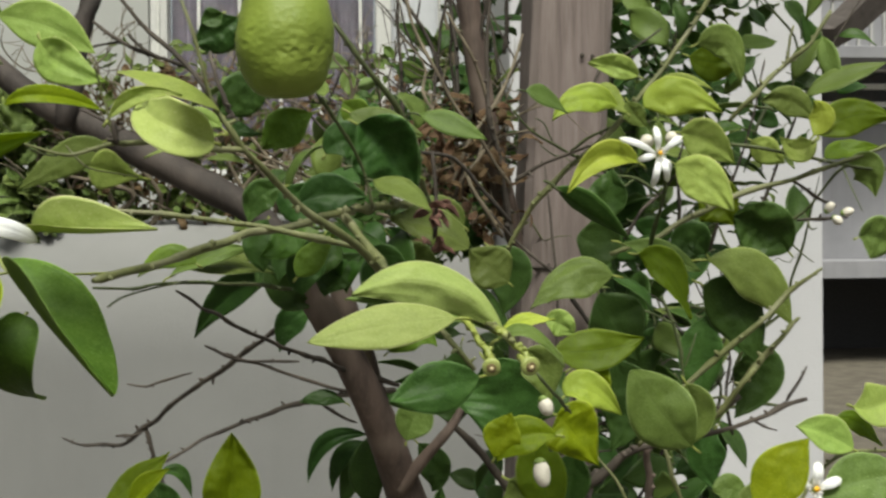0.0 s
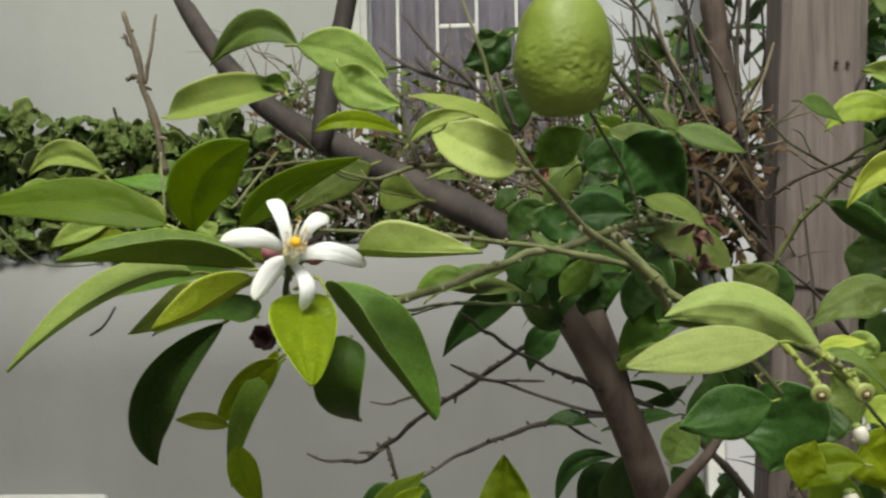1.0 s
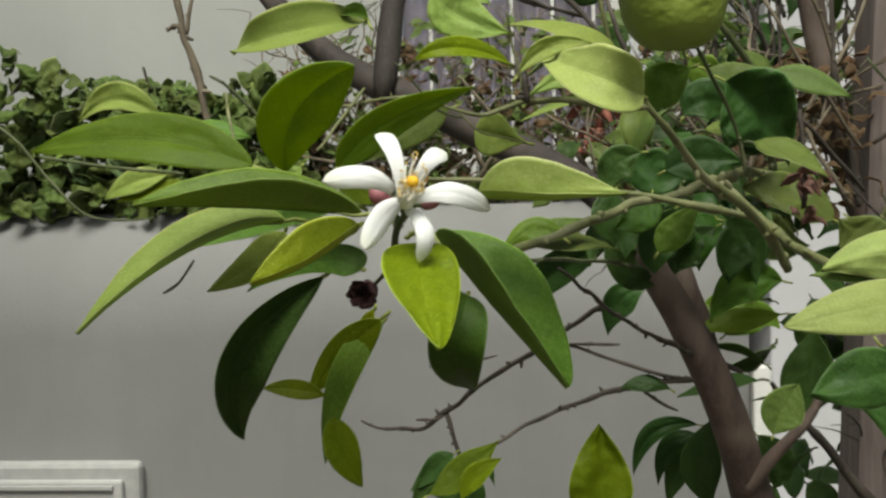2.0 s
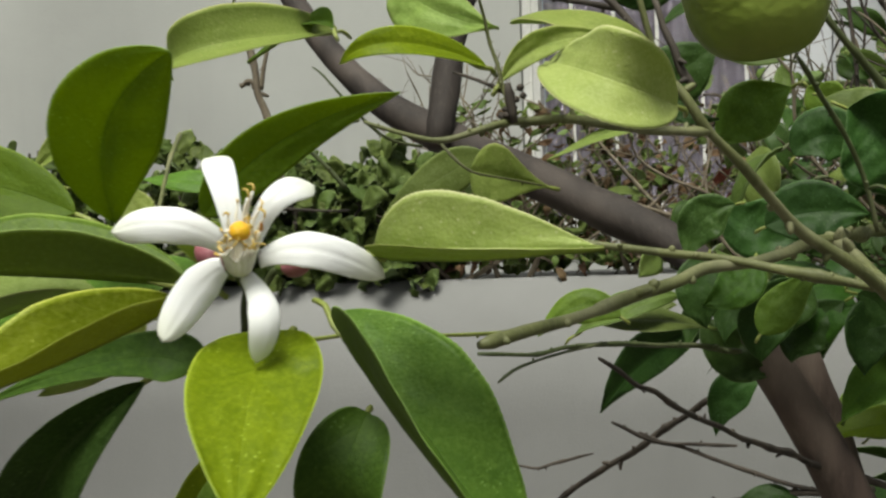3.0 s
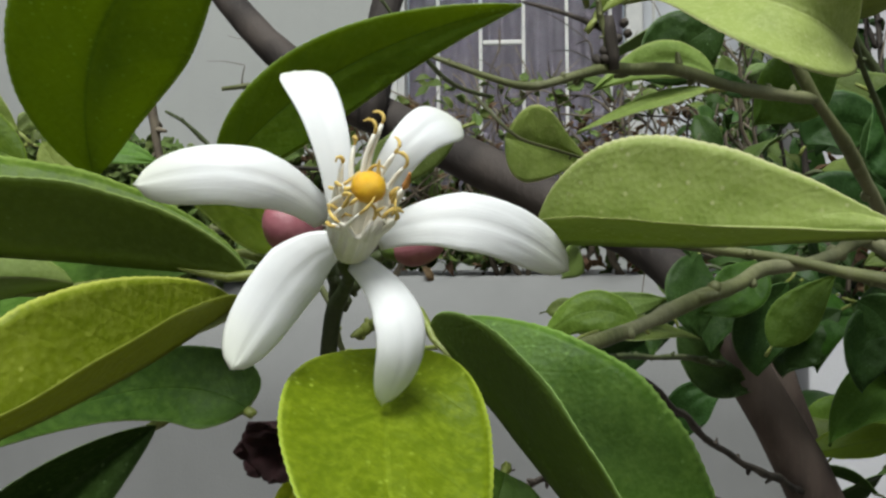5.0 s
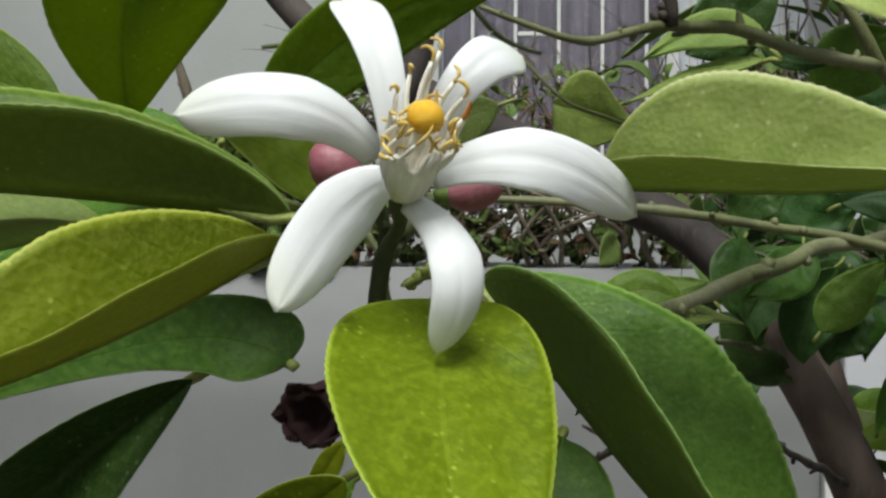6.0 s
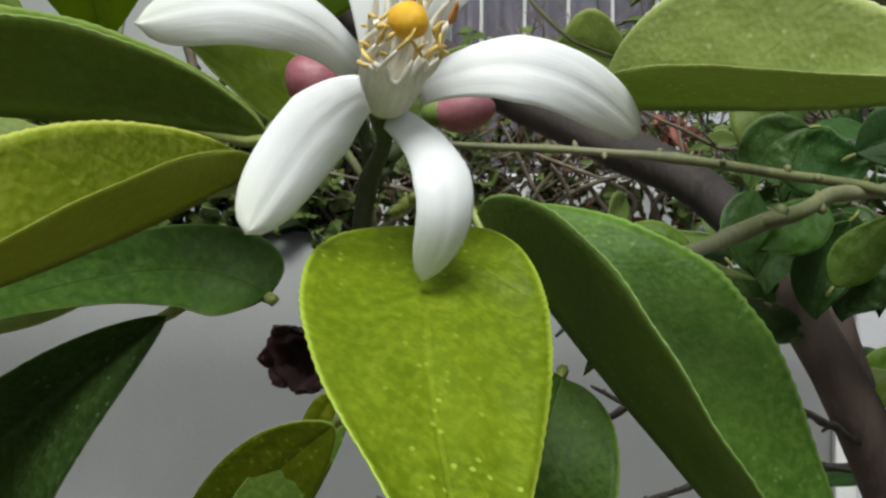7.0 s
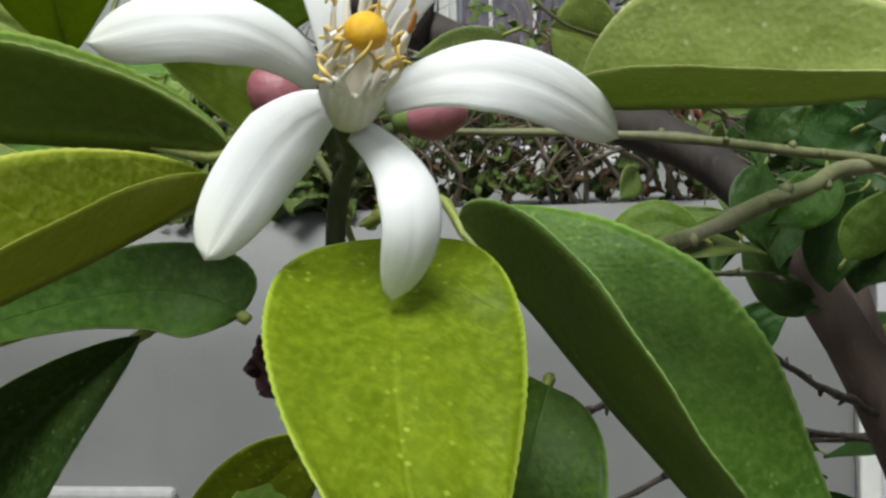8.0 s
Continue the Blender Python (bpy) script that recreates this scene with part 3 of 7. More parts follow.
for i in range(9):
    x = WX0 + 0.03 + i * 0.112
    slab("grille_bar", (x, WY - 0.05, WZ0 - 0.05), (x + 0.009, WY - 0.038, WZ1 + 0.05), GRILLE, win, 0.002)
for i in range(0, 8, 2):
    for z in (1.62, 2.50) if i != 2 else (1.62, 2.045, 2.50):
        x = WX0 + 0.041 + i * 0.112
        slab("grille_rail", (x, WY - 0.049, z), (x + 0.101, WY - 0.040, z + 0.012), GRILLE, win, 0.002)
# folded curtain behind the glass
cv, cf = [], []
for i in range(61):
    x = WX0 + 0.055 + 0.58 * i / 60
    y = WY + 0.085 + 0.012 * math.sin(i * 0.9) + 0.004 * math.sin(i * 2.3)
    cv += [(x, y, WZ0 + 0.055), (x, y, WZ1 - 0.055)]
    if i:
        cf.append((2 * i - 2, 2 * i, 2 * i + 1, 2 * i - 1))
put("curtain", mesh_of("curtain", [Vector(q) - PLACE[win] for q in cv], cf, [CURTAIN]), win, PLACE[win])

# unseen wall, added so that the low wall darkens to the left
slab("wall_left", (-1.95, -0.3, 0.0), (-1.73, 2.29, 3.6), WALL_BACK, label="added unseen plain side wall that shades the garden's left", kind="structure", category="wall")

# two unseen walls, added to hold back light from the horizon
slab("wall_behind", (-1.95, -4.2, 0.0), (2.7, -4.0, 1.5), WALL_BACK, label="added unseen plain wall that cuts low light from behind", kind="structure", category="wall")
slab("wall_right", (2.48, -3.998, 0.0), (2.7, 0.6, 1.5), WALL_BACK, label="added unseen plain side wall that cuts low sky light", kind="structure", category="wall")

# meter cupboard on the low wall
cab = thing("meter_box", (-1.2, 2.30, 0.62), "pale grey meter box with rounded frame on the wall", "meter box")
slab("body", (-1.45, 2.262, 0.61), (-0.95, 2.299, 0.917), GREY_PAINT, cab, 0.012)
slab("door", (-1.42, 2.246, 0.63), (-0.982, 2.2615, 0.884), PALE_PAINT, cab, 0.006)
slab("ridge", (-1.40, 2.238, 0.864), (-1.0, 2.2455, 0.874), GREY_PAINT, cab, 0.002)
slab("ridge", (-1.40, 2.238, 0.652), (-1.0, 2.2455, 0.662), GREY_PAINT, cab, 0.002)

# far house past the end of the white wall
FY = 12.0
house = thing("house", (6.5, FY, 0), "far grey house with balcony, white window and dark garage", "house")
slab("wall", (4.3, FY, 2.25), (14.0, FY + 4, 2.62), FACADE, house)
slab("wall", (4.3, FY, 3.25), (14.0, FY + 4, 6.5), FACADE, house)
slab("wall", (6.25, FY, 2.62), (14.0, FY + 4, 3.25), FACADE, house)
slab("wall", (4.3, FY, 0.95), (14.0, FY + 4, 2.25), FACADE, house)
slab("balcony", (4.6, FY - 0.7, 0.93), (10.0, FY - 0.002, 1.12), FACADE, house, 0.01)
slab("pillar", (6.6, FY - 0.5, 0.0), (7.0, FY - 0.1, 0.93), FACADE, house)
# solid block; the shade of the open garage is put into its colour
slab("garage_recess", (4.3, FY + 1.2, 0.0), (14.0, FY + 4, 0.92), DARK, house)
fw = put("window", mesh_of("window", [(5.0, FY + 0.12, 2.62), (6.25, FY + 0.12, 2.62), (6.25, FY + 0.12, 3.25), (5.0, FY + 0.12, 3.25)], [(0, 1, 2, 3)], [GLASS], smooth=False), house)
fw.location = -PLACE[house]
for z in (2.62, 2.80, 3.0, 3.2):
    slab("window_frame", (5.0, FY - 0.04, z), (6.1, FY + 0.06, z + 0.06), WHITE_PAINT, fw)
for i in range(14):
    x = 4.7 + i * 0.14
    slab("baluster", (x, FY - 0.66, 3.35), (x + 0.03, FY - 0.63, 3.85), GREY_PAINT, house)
slab("handrail", (4.6, FY - 0.68, 3.85), (7.0, FY - 0.61, 3.92), GREY_PAINT, house)
slab("balcony_slab", (4.6, FY - 0.8, 3.22), (7.2, FY - 0.01, 3.35), FACADE, house, 0.01)
eave = thing("eave", (1.29, 3.31, 2.0), "dark brown timber eave beam overhead", "roof beam")
v, f = tube_data([(1.27, 3.31, 2.02, 0.05), (1.470, 3.310, 2.012, 0.05), (1.588, 3.310, 2.104, 0.055), (1.899, 3.310, 2.352, 0.06)], 4, 0.0)
put("beam", mesh_of("beam", [q - eave.location for q in v], f, [ROOF], smooth=False), eave, eave.location)

# weathered stake
def stake():
    bm = bmesh.new()
    nz, hw, hd = 60, 0.0330, 0.033
    rows = []
    for i in range(nz + 1):
        z = -0.3 + 2.9 * i / nz
        cx = 0.153 + (z - 1.37) * 0.046
        ring = []
        for sx, sy in ((-1, -0.8), (-0.8, -1), (-0.3, -1), (0.25, -1), (0.8, -1), (1, -0.8), (1, 0.8), (0.8, 1), (-0.8, 1), (-1, 0.8)):
            w = 0.0016 * noise.noise(Vector((sx * 2, sy * 2, z * 6))) + 0.0008 * noise.noise(Vector((sx * 5, sy * 5, z * 30)))
            ring.append(bm.verts.new((cx + sx * (hw + w), 0.917 + sy * (hd + w), z)))
        rows.append(ring)
    for a, b in zip(rows, rows[1:]):
        for k in range(10):
            bm.faces.new((a[k], a[(k + 1) % 10], b[(k + 1) % 10], b[k]))
    bm.faces.new(rows[-1])
    bm.faces.new(rows[0][::-1])
    me = bpy.data.meshes.new("wooden_stake")
    bm.to_mesh(me)
    bm.free()
    me.materials.append(POST)
    ob = put("wooden_stake", me)
    return tagged(ob, "weathered grey brown square timber stake beside the tree", "stake")


post = stake()
for nail in ((0.1699, 0.8825, 1.5496), (0.1784, 0.8825, 1.5487), (0.1678, 0.8825, 1.4522)):
    turned("nail", nail, [(-0.004, 0.0008), (0.0006, 0.0009), (0.0008, 0.002), (0.0014, 0.0018), (0.0016, 0.0006)], BARK_DARK, post, (0, -1, 0), "dark rusty nail head", 12)


def wire_tie(z, cx):
    pts = []
    for i in range(15):
        a = 2 * math.pi * i / 14
        r = 0.0352 / max(abs(math.cos(a)), abs(math.sin(a))) ** 0.72
        pts.append((cx + r * math.cos(a), 0.917 + r * math.sin(a), z + 0.004 * math.sin(a * 2), 0.0012))
    pts += [(cx - 0.05, 0.86, z + 0.006, 0.0012), (cx - 0.062, 0.85, z + 0.016, 0.0012)]
    v, f = tube_data(pts, 6, 0.0, 0.006)
    o = Vector((cx, 0.917, z))
    return tagged(put("wire_tie", mesh_of("wire_tie", [q - o for q in v], f, [BARK_DARK]), None, o), "thin dark wire tied round the stake", "wire")


wire_tie(1.372, 0.153)

# ---- the lemon tree ----
TREE = thing("lemon_tree", (0.28, 0.92, 0.0), "lemon tree with green fruit and white blossom", "tree")
limb("trunk", TREE, BARK, (0.29, 0.93, -0.03, 0.026), (0.30, 0.93, 0.4, 0.024), (0.1000, 0.8620, 1.0129, 0.0225), seg=14, knots=0.08, label="brown lower trunk")
# trunk and the old limb that bends away from it
limb("trunk", TREE, BARK, (0.0968, 0.8600, 1.0100, 0.02100), (0.0450, 0.8250, 1.1250, 0.01720), (0.0177, 0.8000, 1.2069, 0.01420), (0.0055, 0.7800, 1.2466, 0.01300), (-0.0096, 0.7650, 1.2859, 0.01220), (-0.0253, 0.7550, 1.3191, 0.01140), (-0.0500, 0.7480, 1.3634, 0.00990), (-0.0700, 0.7620, 1.3960, 0.00960), label="brown bark, leaning trunk", seg=14, knots=0.08)
limb("limb", TREE, BARK_OLD, (-0.0580, 0.7540, 1.3780, 0.00960), (-0.0870, 0.7800, 1.4170, 0.00990), (-0.1400, 0.8000, 1.4467, 0.01060), (-0.2017, 0.8100, 1.4793, 0.01000), (-0.2631, 0.8300, 1.5132, 0.00950), (-0.3126, 0.8500, 1.5619, 0.00800), (-0.3508, 0.8700, 1.6162, 0.00730), label="dark grey old limb", seg=14, knots=0.08)
limb("limb", TREE, BARK_OLD, (-0.2263, 0.8000, 1.4822, 0.00843), (-0.2237, 0.8100, 1.5117, 0.00820), (-0.2205, 0.8200, 1.5469, 0.00797), (-0.2129, 0.8300, 1.5785, 0.00772), (-0.2047, 0.8400, 1.6282, 0.00747), seg=12, knots=0.08)
limb("limb", TREE, BARK, (0.0100, 0.7850, 1.2150, 0.00560), (0.0175, 0.7800, 1.2259, 0.00520), (0.0287, 0.7750, 1.2421, 0.00430), (0.0468, 0.7700, 1.2637, 0.00340), (0.0600, 0.7750, 1.2830, 0.00270), label="forked side limb")
limb("limb", TREE, BARK, (0.0120, 0.8050, 1.2250, 0.01050), (0.0067, 0.8000, 1.2475, 0.00980), (-0.0082, 0.8000, 1.2922, 0.00920), (-0.0177, 0.7950, 1.3296, 0.00860), (-0.0300, 0.7900, 1.3640, 0.00760), (-0.0350, 0.7950, 1.4000, 0.00620), seg=12, knots=0.08)
limb("limb", TREE, BARK_DARK, (0.1482, 0.8600, 1.1549, 0.00523), (0.1049, 0.8600, 1.1972, 0.00391), (0.0789, 0.8500, 1.2314, 0.00321), (0.0536, 0.8400, 1.2582, 0.00253), (0.0375, 0.8300, 1.2798, 0.00187))
limb("limb", TREE, BARK, (0.1244, 0.9000, 1.3721, 0.00736), (0.1128, 0.9000, 1.4100, 0.00809), (0.0963, 0.8900, 1.4751, 0.00871), (0.0842, 0.8900, 1.5401, 0.00942), (0.0741, 0.8900, 1.6141, 0.01012), label="reddish brown limb", seg=12, knots=0.1)
# green fruiting wood
limb("branch", TREE, STEM, (-0.1068, 0.5000, 1.5271, 0.00065), (-0.0969, 0.5000, 1.4960, 0.00081), (-0.0880, 0.5050, 1.4640, 0.00115), (-0.0744, 0.5080, 1.4439, 0.00149), (-0.0458, 0.5450, 1.4137, 0.00195), (-0.0183, 0.5750, 1.3954, 0.00225), (0.0009, 0.6000, 1.3696, 0.00275), seg=10)
limb("twig", TREE, BARK_DARK, (-0.1344, 0.5100, 1.5186, 0.00095), (-0.1177, 0.5100, 1.4990, 0.00095), (-0.1010, 0.5100, 1.4832, 0.00115), (-0.0864, 0.5070, 1.4629, 0.00115))
limb("twig", TREE, BARK_DARK, (-0.1478, 0.5300, 1.5070, 0.00079), (-0.1336, 0.5250, 1.4962, 0.00098), (-0.1168, 0.5200, 1.4887, 0.00097), (-0.0999, 0.5120, 1.4822, 0.00115))
limb("twig", TREE, BARK_DARK, (-0.1299, 0.5200, 1.4994, 0.00058), (-0.1234, 0.5200, 1.4927, 0.00078), (-0.1142, 0.5200, 1.4874, 0.00078))
limb("twig", TREE, BARK_DARK, (-0.1506, 0.5300, 1.4942, 0.00059), (-0.1412, 0.5300, 1.4962, 0.00059), (-0.1336, 0.5250, 1.4959, 0.00078))
limb("twig", TREE, BARK_DARK, (-0.0904, 0.5150, 1.4902, 0.00077), (-0.0884, 0.5100, 1.4819, 0.00096), (-0.0848, 0.5100, 1.4686, 0.00115), (-0.0781, 0.5100, 1.4566, 0.00135))
limb("branch", TREE, STEM, (-0.0749, 0.5080, 1.4430, 0.00135), (-0.0978, 0.4870, 1.4428, 0.00128), (-0.1136, 0.4700, 1.4432, 0.00120), (-0.1250, 0.4620, 1.4425, 0.00108), (-0.1373, 0.4500, 1.4374, 0.00085), (-0.1447, 0.4450, 1.4364, 0.00065), (-0.1585, 0.4400, 1.4410, 0.00045), seg=10)
limb("twig", TREE, STEM, (-0.1242, 0.4620, 1.4419, 0.00062), (-0.1258, 0.4600, 1.4481, 0.00053), (-0.1280, 0.4580, 1.4564, 0.00052), (-0.1299, 0.4550, 1.4672, 0.00043), (-0.1309, 0.4500, 1.4744, 0.00034))
# dark knobbly spurs at the node of the fruiting twig
rk = random.Random(17)
for k in range(9):
    q = Vector((-0.1245 + rk.gauss(0, 0.0012), 0.4606, 1.4428 + 0.0009 * k))
    d = Vector((rk.gauss(0, 1), rk.uniform(-0.5, 0.2), rk.uniform(0.1, 0.9))).normalized() * rk.uniform(0.0014, 0.0028)
    limb("spur", TREE, BARK_DARK, (*q, 0.0008), (*(q + d * 0.6), 0.0009), (*(q + d), 0.0006), seg=6)
limb("spur", TREE, BARK_DARK, (-0.1240, 0.4608, 1.4416, 0.0012), (-0.1248, 0.4600, 1.4470, 0.0013), (-0.1252, 0.4590, 1.4520, 0.0009))
limb("spur", TREE, BARK_DARK, (-0.1250, 0.4600, 1.4490, 0.0007), (-0.1290, 0.4620, 1.4515, 0.0006), (-0.1345, 0.4650, 1.4545, 0.00045), (-0.1420, 0.4700, 1.4580, 0.0004))
limb("branch", TREE, STEM, (-0.0183, 0.5750, 1.3954, 0.00150), (-0.0540, 0.5700, 1.4032, 0.00148), (-0.0888, 0.5650, 1.4097, 0.00146), (-0.1212, 0.5600, 1.4139, 0.00126), (-0.1510, 0.5600, 1.4164, 0.00108), (-0.1847, 0.5600, 1.4184, 0.00089), seg=10)
limb("branch", TREE, STEM, (0.0343, 0.8000, 1.4245, 0.00233), (-0.0002, 0.7200, 1.4217, 0.00233), (-0.0301, 0.6300, 1.4161, 0.00204), (-0.0631, 0.5750, 1.4072, 0.00205), (-0.0874, 0.5500, 1.3997, 0.00215), (-0.1120, 0.5250, 1.3907, 0.00195), (-0.1386, 0.4800, 1.3831, 0.00165), seg=10)
limb("branch", TREE, STEM, (-0.0308, 0.6400, 1.4176, 0.00249), (-0.0177, 0.6000, 1.3998, 0.00235), (-0.0085, 0.5800, 1.3885, 0.00227), (0.0053, 0.5200, 1.3735, 0.00189), (0.0212, 0.4600, 1.3676, 0.00153), (0.0325, 0.4250, 1.3640, 0.00143), (0.0382, 0.4100, 1.3595, 0.00124), seg=10)
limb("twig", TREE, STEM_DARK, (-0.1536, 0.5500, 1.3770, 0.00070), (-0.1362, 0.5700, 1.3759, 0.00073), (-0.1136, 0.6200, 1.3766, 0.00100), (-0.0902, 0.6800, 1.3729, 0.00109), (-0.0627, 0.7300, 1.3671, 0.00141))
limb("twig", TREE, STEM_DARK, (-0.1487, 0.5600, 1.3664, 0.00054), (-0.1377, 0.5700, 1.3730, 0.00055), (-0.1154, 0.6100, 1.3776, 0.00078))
limb("twig", TREE, BARK_DARK, (-0.1125, 0.5500, 1.3750, 0.00082), (-0.1015, 0.5700, 1.3651, 0.00107), (-0.0854, 0.6200, 1.3498, 0.00116), (-0.0656, 0.6700, 1.3340, 0.00125), (-0.0312, 0.7400, 1.3131, 0.00166), (0.0122, 0.8000, 1.2920, 0.00180))
limb("twig", TREE, BARK_DARK, (-0.1379, 0.8800, 1.3163, 0.00097), (-0.1221, 0.8900, 1.3068, 0.00131), (-0.0951, 0.8900, 1.2994, 0.00132), (-0.0316, 0.8800, 1.2788, 0.00131), (0.0044, 0.8700, 1.2749, 0.00130))
limb("twig", TREE, BARK_DARK, (-0.1221, 0.8900, 1.3091, 0.00099), (-0.1042, 0.8900, 1.3019, 0.00099), (-0.0630, 0.8800, 1.3022, 0.00098))
limb("twig", TREE, BARK_DARK, (-0.0572, 0.8500, 1.3405, 0.00190), (-0.0807, 0.8800, 1.3275, 0.00196), (-0.1205, 0.9200, 1.2989, 0.00204), (-0.1695, 0.9700, 1.2622, 0.00213), (-0.2050, 1.0000, 1.2318, 0.00219), (-0.2284, 1.0100, 1.2169, 0.00184), (-0.2631, 1.0200, 1.2144, 0.00111), (-0.2831, 1.0200, 1.2216, 0.00074))
limb("twig", TREE, BARK_DARK, (-0.2050, 1.0000, 1.2318, 0.00183), (-0.1983, 1.0000, 1.2077, 0.00183), (-0.1896, 1.0000, 1.1795, 0.00183), (-0.1850, 1.0000, 1.1436, 0.00183))
limb("twig", TREE, BARK_DARK, (-0.2050, 1.0000, 1.2318, 0.00146), (-0.2140, 1.0000, 1.2259, 0.00110), (-0.2314, 1.0000, 1.2253, 0.00109))
limb("twig", TREE, BARK_DARK, (-0.1583, 0.9600, 1.2855, 0.00070), (-0.1791, 0.9700, 1.2797, 0.00107), (-0.2002, 0.9800, 1.2720, 0.00107), (-0.2172, 0.9800, 1.2743, 0.00072))
limb("twig", TREE, BARK_DARK, (0.0135, 0.8700, 1.2792, 0.00228), (-0.0225, 0.8800, 1.2741, 0.00197), (-0.0500, 0.8900, 1.2705, 0.00199), (-0.0751, 0.8900, 1.2637, 0.00198), (-0.1038, 0.8800, 1.2555, 0.00163), (-0.1241, 0.8600, 1.2517, 0.00159), (-0.1476, 0.8400, 1.2414, 0.00124), (-0.1739, 0.8200, 1.2291, 0.00121))
limb("twig", TREE, BARK_DARK, (-0.0500, 0.8900, 1.2705, 0.00132), (-0.0364, 0.9000, 1.2576, 0.00134), (-0.0178, 0.9100, 1.2472, 0.00102))
limb("twig", TREE, VINE, (-0.4791, 1.1000, 1.6581, 0.00246), (-0.4669, 1.1000, 1.6178, 0.00287), (-0.4588, 1.1000, 1.5806, 0.00328), (-0.4478, 1.1000, 1.5433, 0.00369), (-0.4371, 1.1000, 1.4918, 0.00369))
limb("twig", TREE, VINE, (-0.4599, 1.1000, 1.5846, 0.00205), (-0.4697, 1.1000, 1.5928, 0.00205), (-0.4768, 1.1000, 1.5873, 0.00205))
limb("twig", TREE, VINE, (-0.4658, 1.1000, 1.6144, 0.00164), (-0.4749, 1.1000, 1.6266, 0.00164), (-0.4783, 1.1000, 1.6353, 0.00205))
limb("twig", TREE, VINE, (-0.4449, 1.1000, 1.6542, 0.00164), (-0.4506, 1.1000, 1.6230, 0.00164), (-0.4570, 1.1000, 1.5834, 0.00205))
limb("twig", TREE, STEM_DARK, (-0.4362, 1.1000, 1.5430, 0.00141), (-0.4132, 1.1100, 1.5265, 0.00178), (-0.3871, 1.1200, 1.4952, 0.00215))
limb("twig", TREE, BARK_DARK, (-0.2532, 0.4200, 1.3745, 0.00048), (-0.2475, 0.4200, 1.3782, 0.00048), (-0.2387, 0.4100, 1.3862, 0.00047))
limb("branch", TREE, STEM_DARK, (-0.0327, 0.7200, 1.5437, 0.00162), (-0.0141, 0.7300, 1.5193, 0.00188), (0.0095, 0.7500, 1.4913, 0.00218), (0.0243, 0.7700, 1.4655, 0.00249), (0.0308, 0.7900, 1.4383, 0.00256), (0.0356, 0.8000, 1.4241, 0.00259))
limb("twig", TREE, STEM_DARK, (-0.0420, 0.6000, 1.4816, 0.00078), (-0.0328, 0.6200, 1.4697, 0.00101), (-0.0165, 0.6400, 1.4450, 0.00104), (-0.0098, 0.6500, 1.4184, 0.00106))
# grey and brown twigs round the stake
limb("twig", TREE, BARK_DARK, (0.1066, 0.8600, 1.4006, 0.00227), (0.1023, 0.8600, 1.4367, 0.00227), (0.0900, 0.8500, 1.4852, 0.00192), (0.0869, 0.8500, 1.5429, 0.00160), (0.0901, 0.8500, 1.5962, 0.00160))
limb("twig", TREE, BARK_DARK, (0.1021, 0.8300, 1.4115, 0.00157), (0.0769, 0.8200, 1.4394, 0.00155), (0.0545, 0.8100, 1.4602, 0.00152), (0.0305, 0.8000, 1.4638, 0.00120))
limb("twig", TREE, VINE, (0.1039, 0.8400, 1.4402, 0.00127), (0.0785, 0.8300, 1.4746, 0.00125), (0.0559, 0.8200, 1.5037, 0.00123), (0.0264, 0.8200, 1.5633, 0.00123), (0.0202, 0.8200, 1.5888, 0.00123))
limb("twig", TREE, BARK_DARK, (0.1023, 0.8100, 1.4431, 0.00184), (0.1212, 0.8000, 1.4543, 0.00152), (0.1469, 0.7800, 1.4645, 0.00119), (0.1572, 0.7700, 1.4674, 0.00088))
limb("twig", TREE, VINE, (0.0541, 0.8400, 1.5761, 0.00095), (0.0715, 0.8400, 1.5456, 0.00126), (0.0858, 0.8500, 1.5119, 0.00128), (0.1002, 0.8600, 1.4547, 0.00162))
limb("twig", TREE, VINE, (0.1170, 0.8600, 1.5627, 0.00097), (0.1007, 0.8600, 1.5177, 0.00130), (0.0743, 0.8500, 1.4808, 0.00128), (0.0584, 0.8500, 1.4409, 0.00128))
limb("twig", TREE, VINE, (0.0663, 0.8400, 1.4580, 0.00158), (0.0750, 0.8400, 1.4360, 0.00158), (0.0969, 0.8400, 1.4006, 0.00159))
limb("branch", TREE, STEM, (0.0781, 0.7400, 1.3773, 0.00169), (0.0866, 0.7300, 1.3987, 0.00167), (0.0987, 0.7200, 1.4214, 0.00189), (0.1219, 0.7100, 1.4455, 0.00187), (0.1522, 0.7000, 1.4738, 0.00185), (0.1753, 0.7000, 1.5007, 0.00185), (0.1946, 0.7000, 1.5251, 0.00186), (0.2140, 0.7000, 1.5552, 0.00163), (0.2237, 0.7000, 1.5721, 0.00140))
limb("twig", TREE, STEM_DARK, (0.1522, 0.7000, 1.4738, 0.00092), (0.1355, 0.7100, 1.4662, 0.00093), (0.1260, 0.7200, 1.4583, 0.00095))
limb("branch", TREE, STEM, (0.2431, 0.7400, 1.4806, 0.00172), (0.2599, 0.7300, 1.4992, 0.00170), (0.2803, 0.7300, 1.5189, 0.00171), (0.2923, 0.7200, 1.5310, 0.00145), (0.3086, 0.7200, 1.5545, 0.00121))
limb("twig", TREE, STEM, (0.2803, 0.7300, 1.5189, 0.00098), (0.2824, 0.7300, 1.5307, 0.00098), (0.2865, 0.7300, 1.5465, 0.00073))
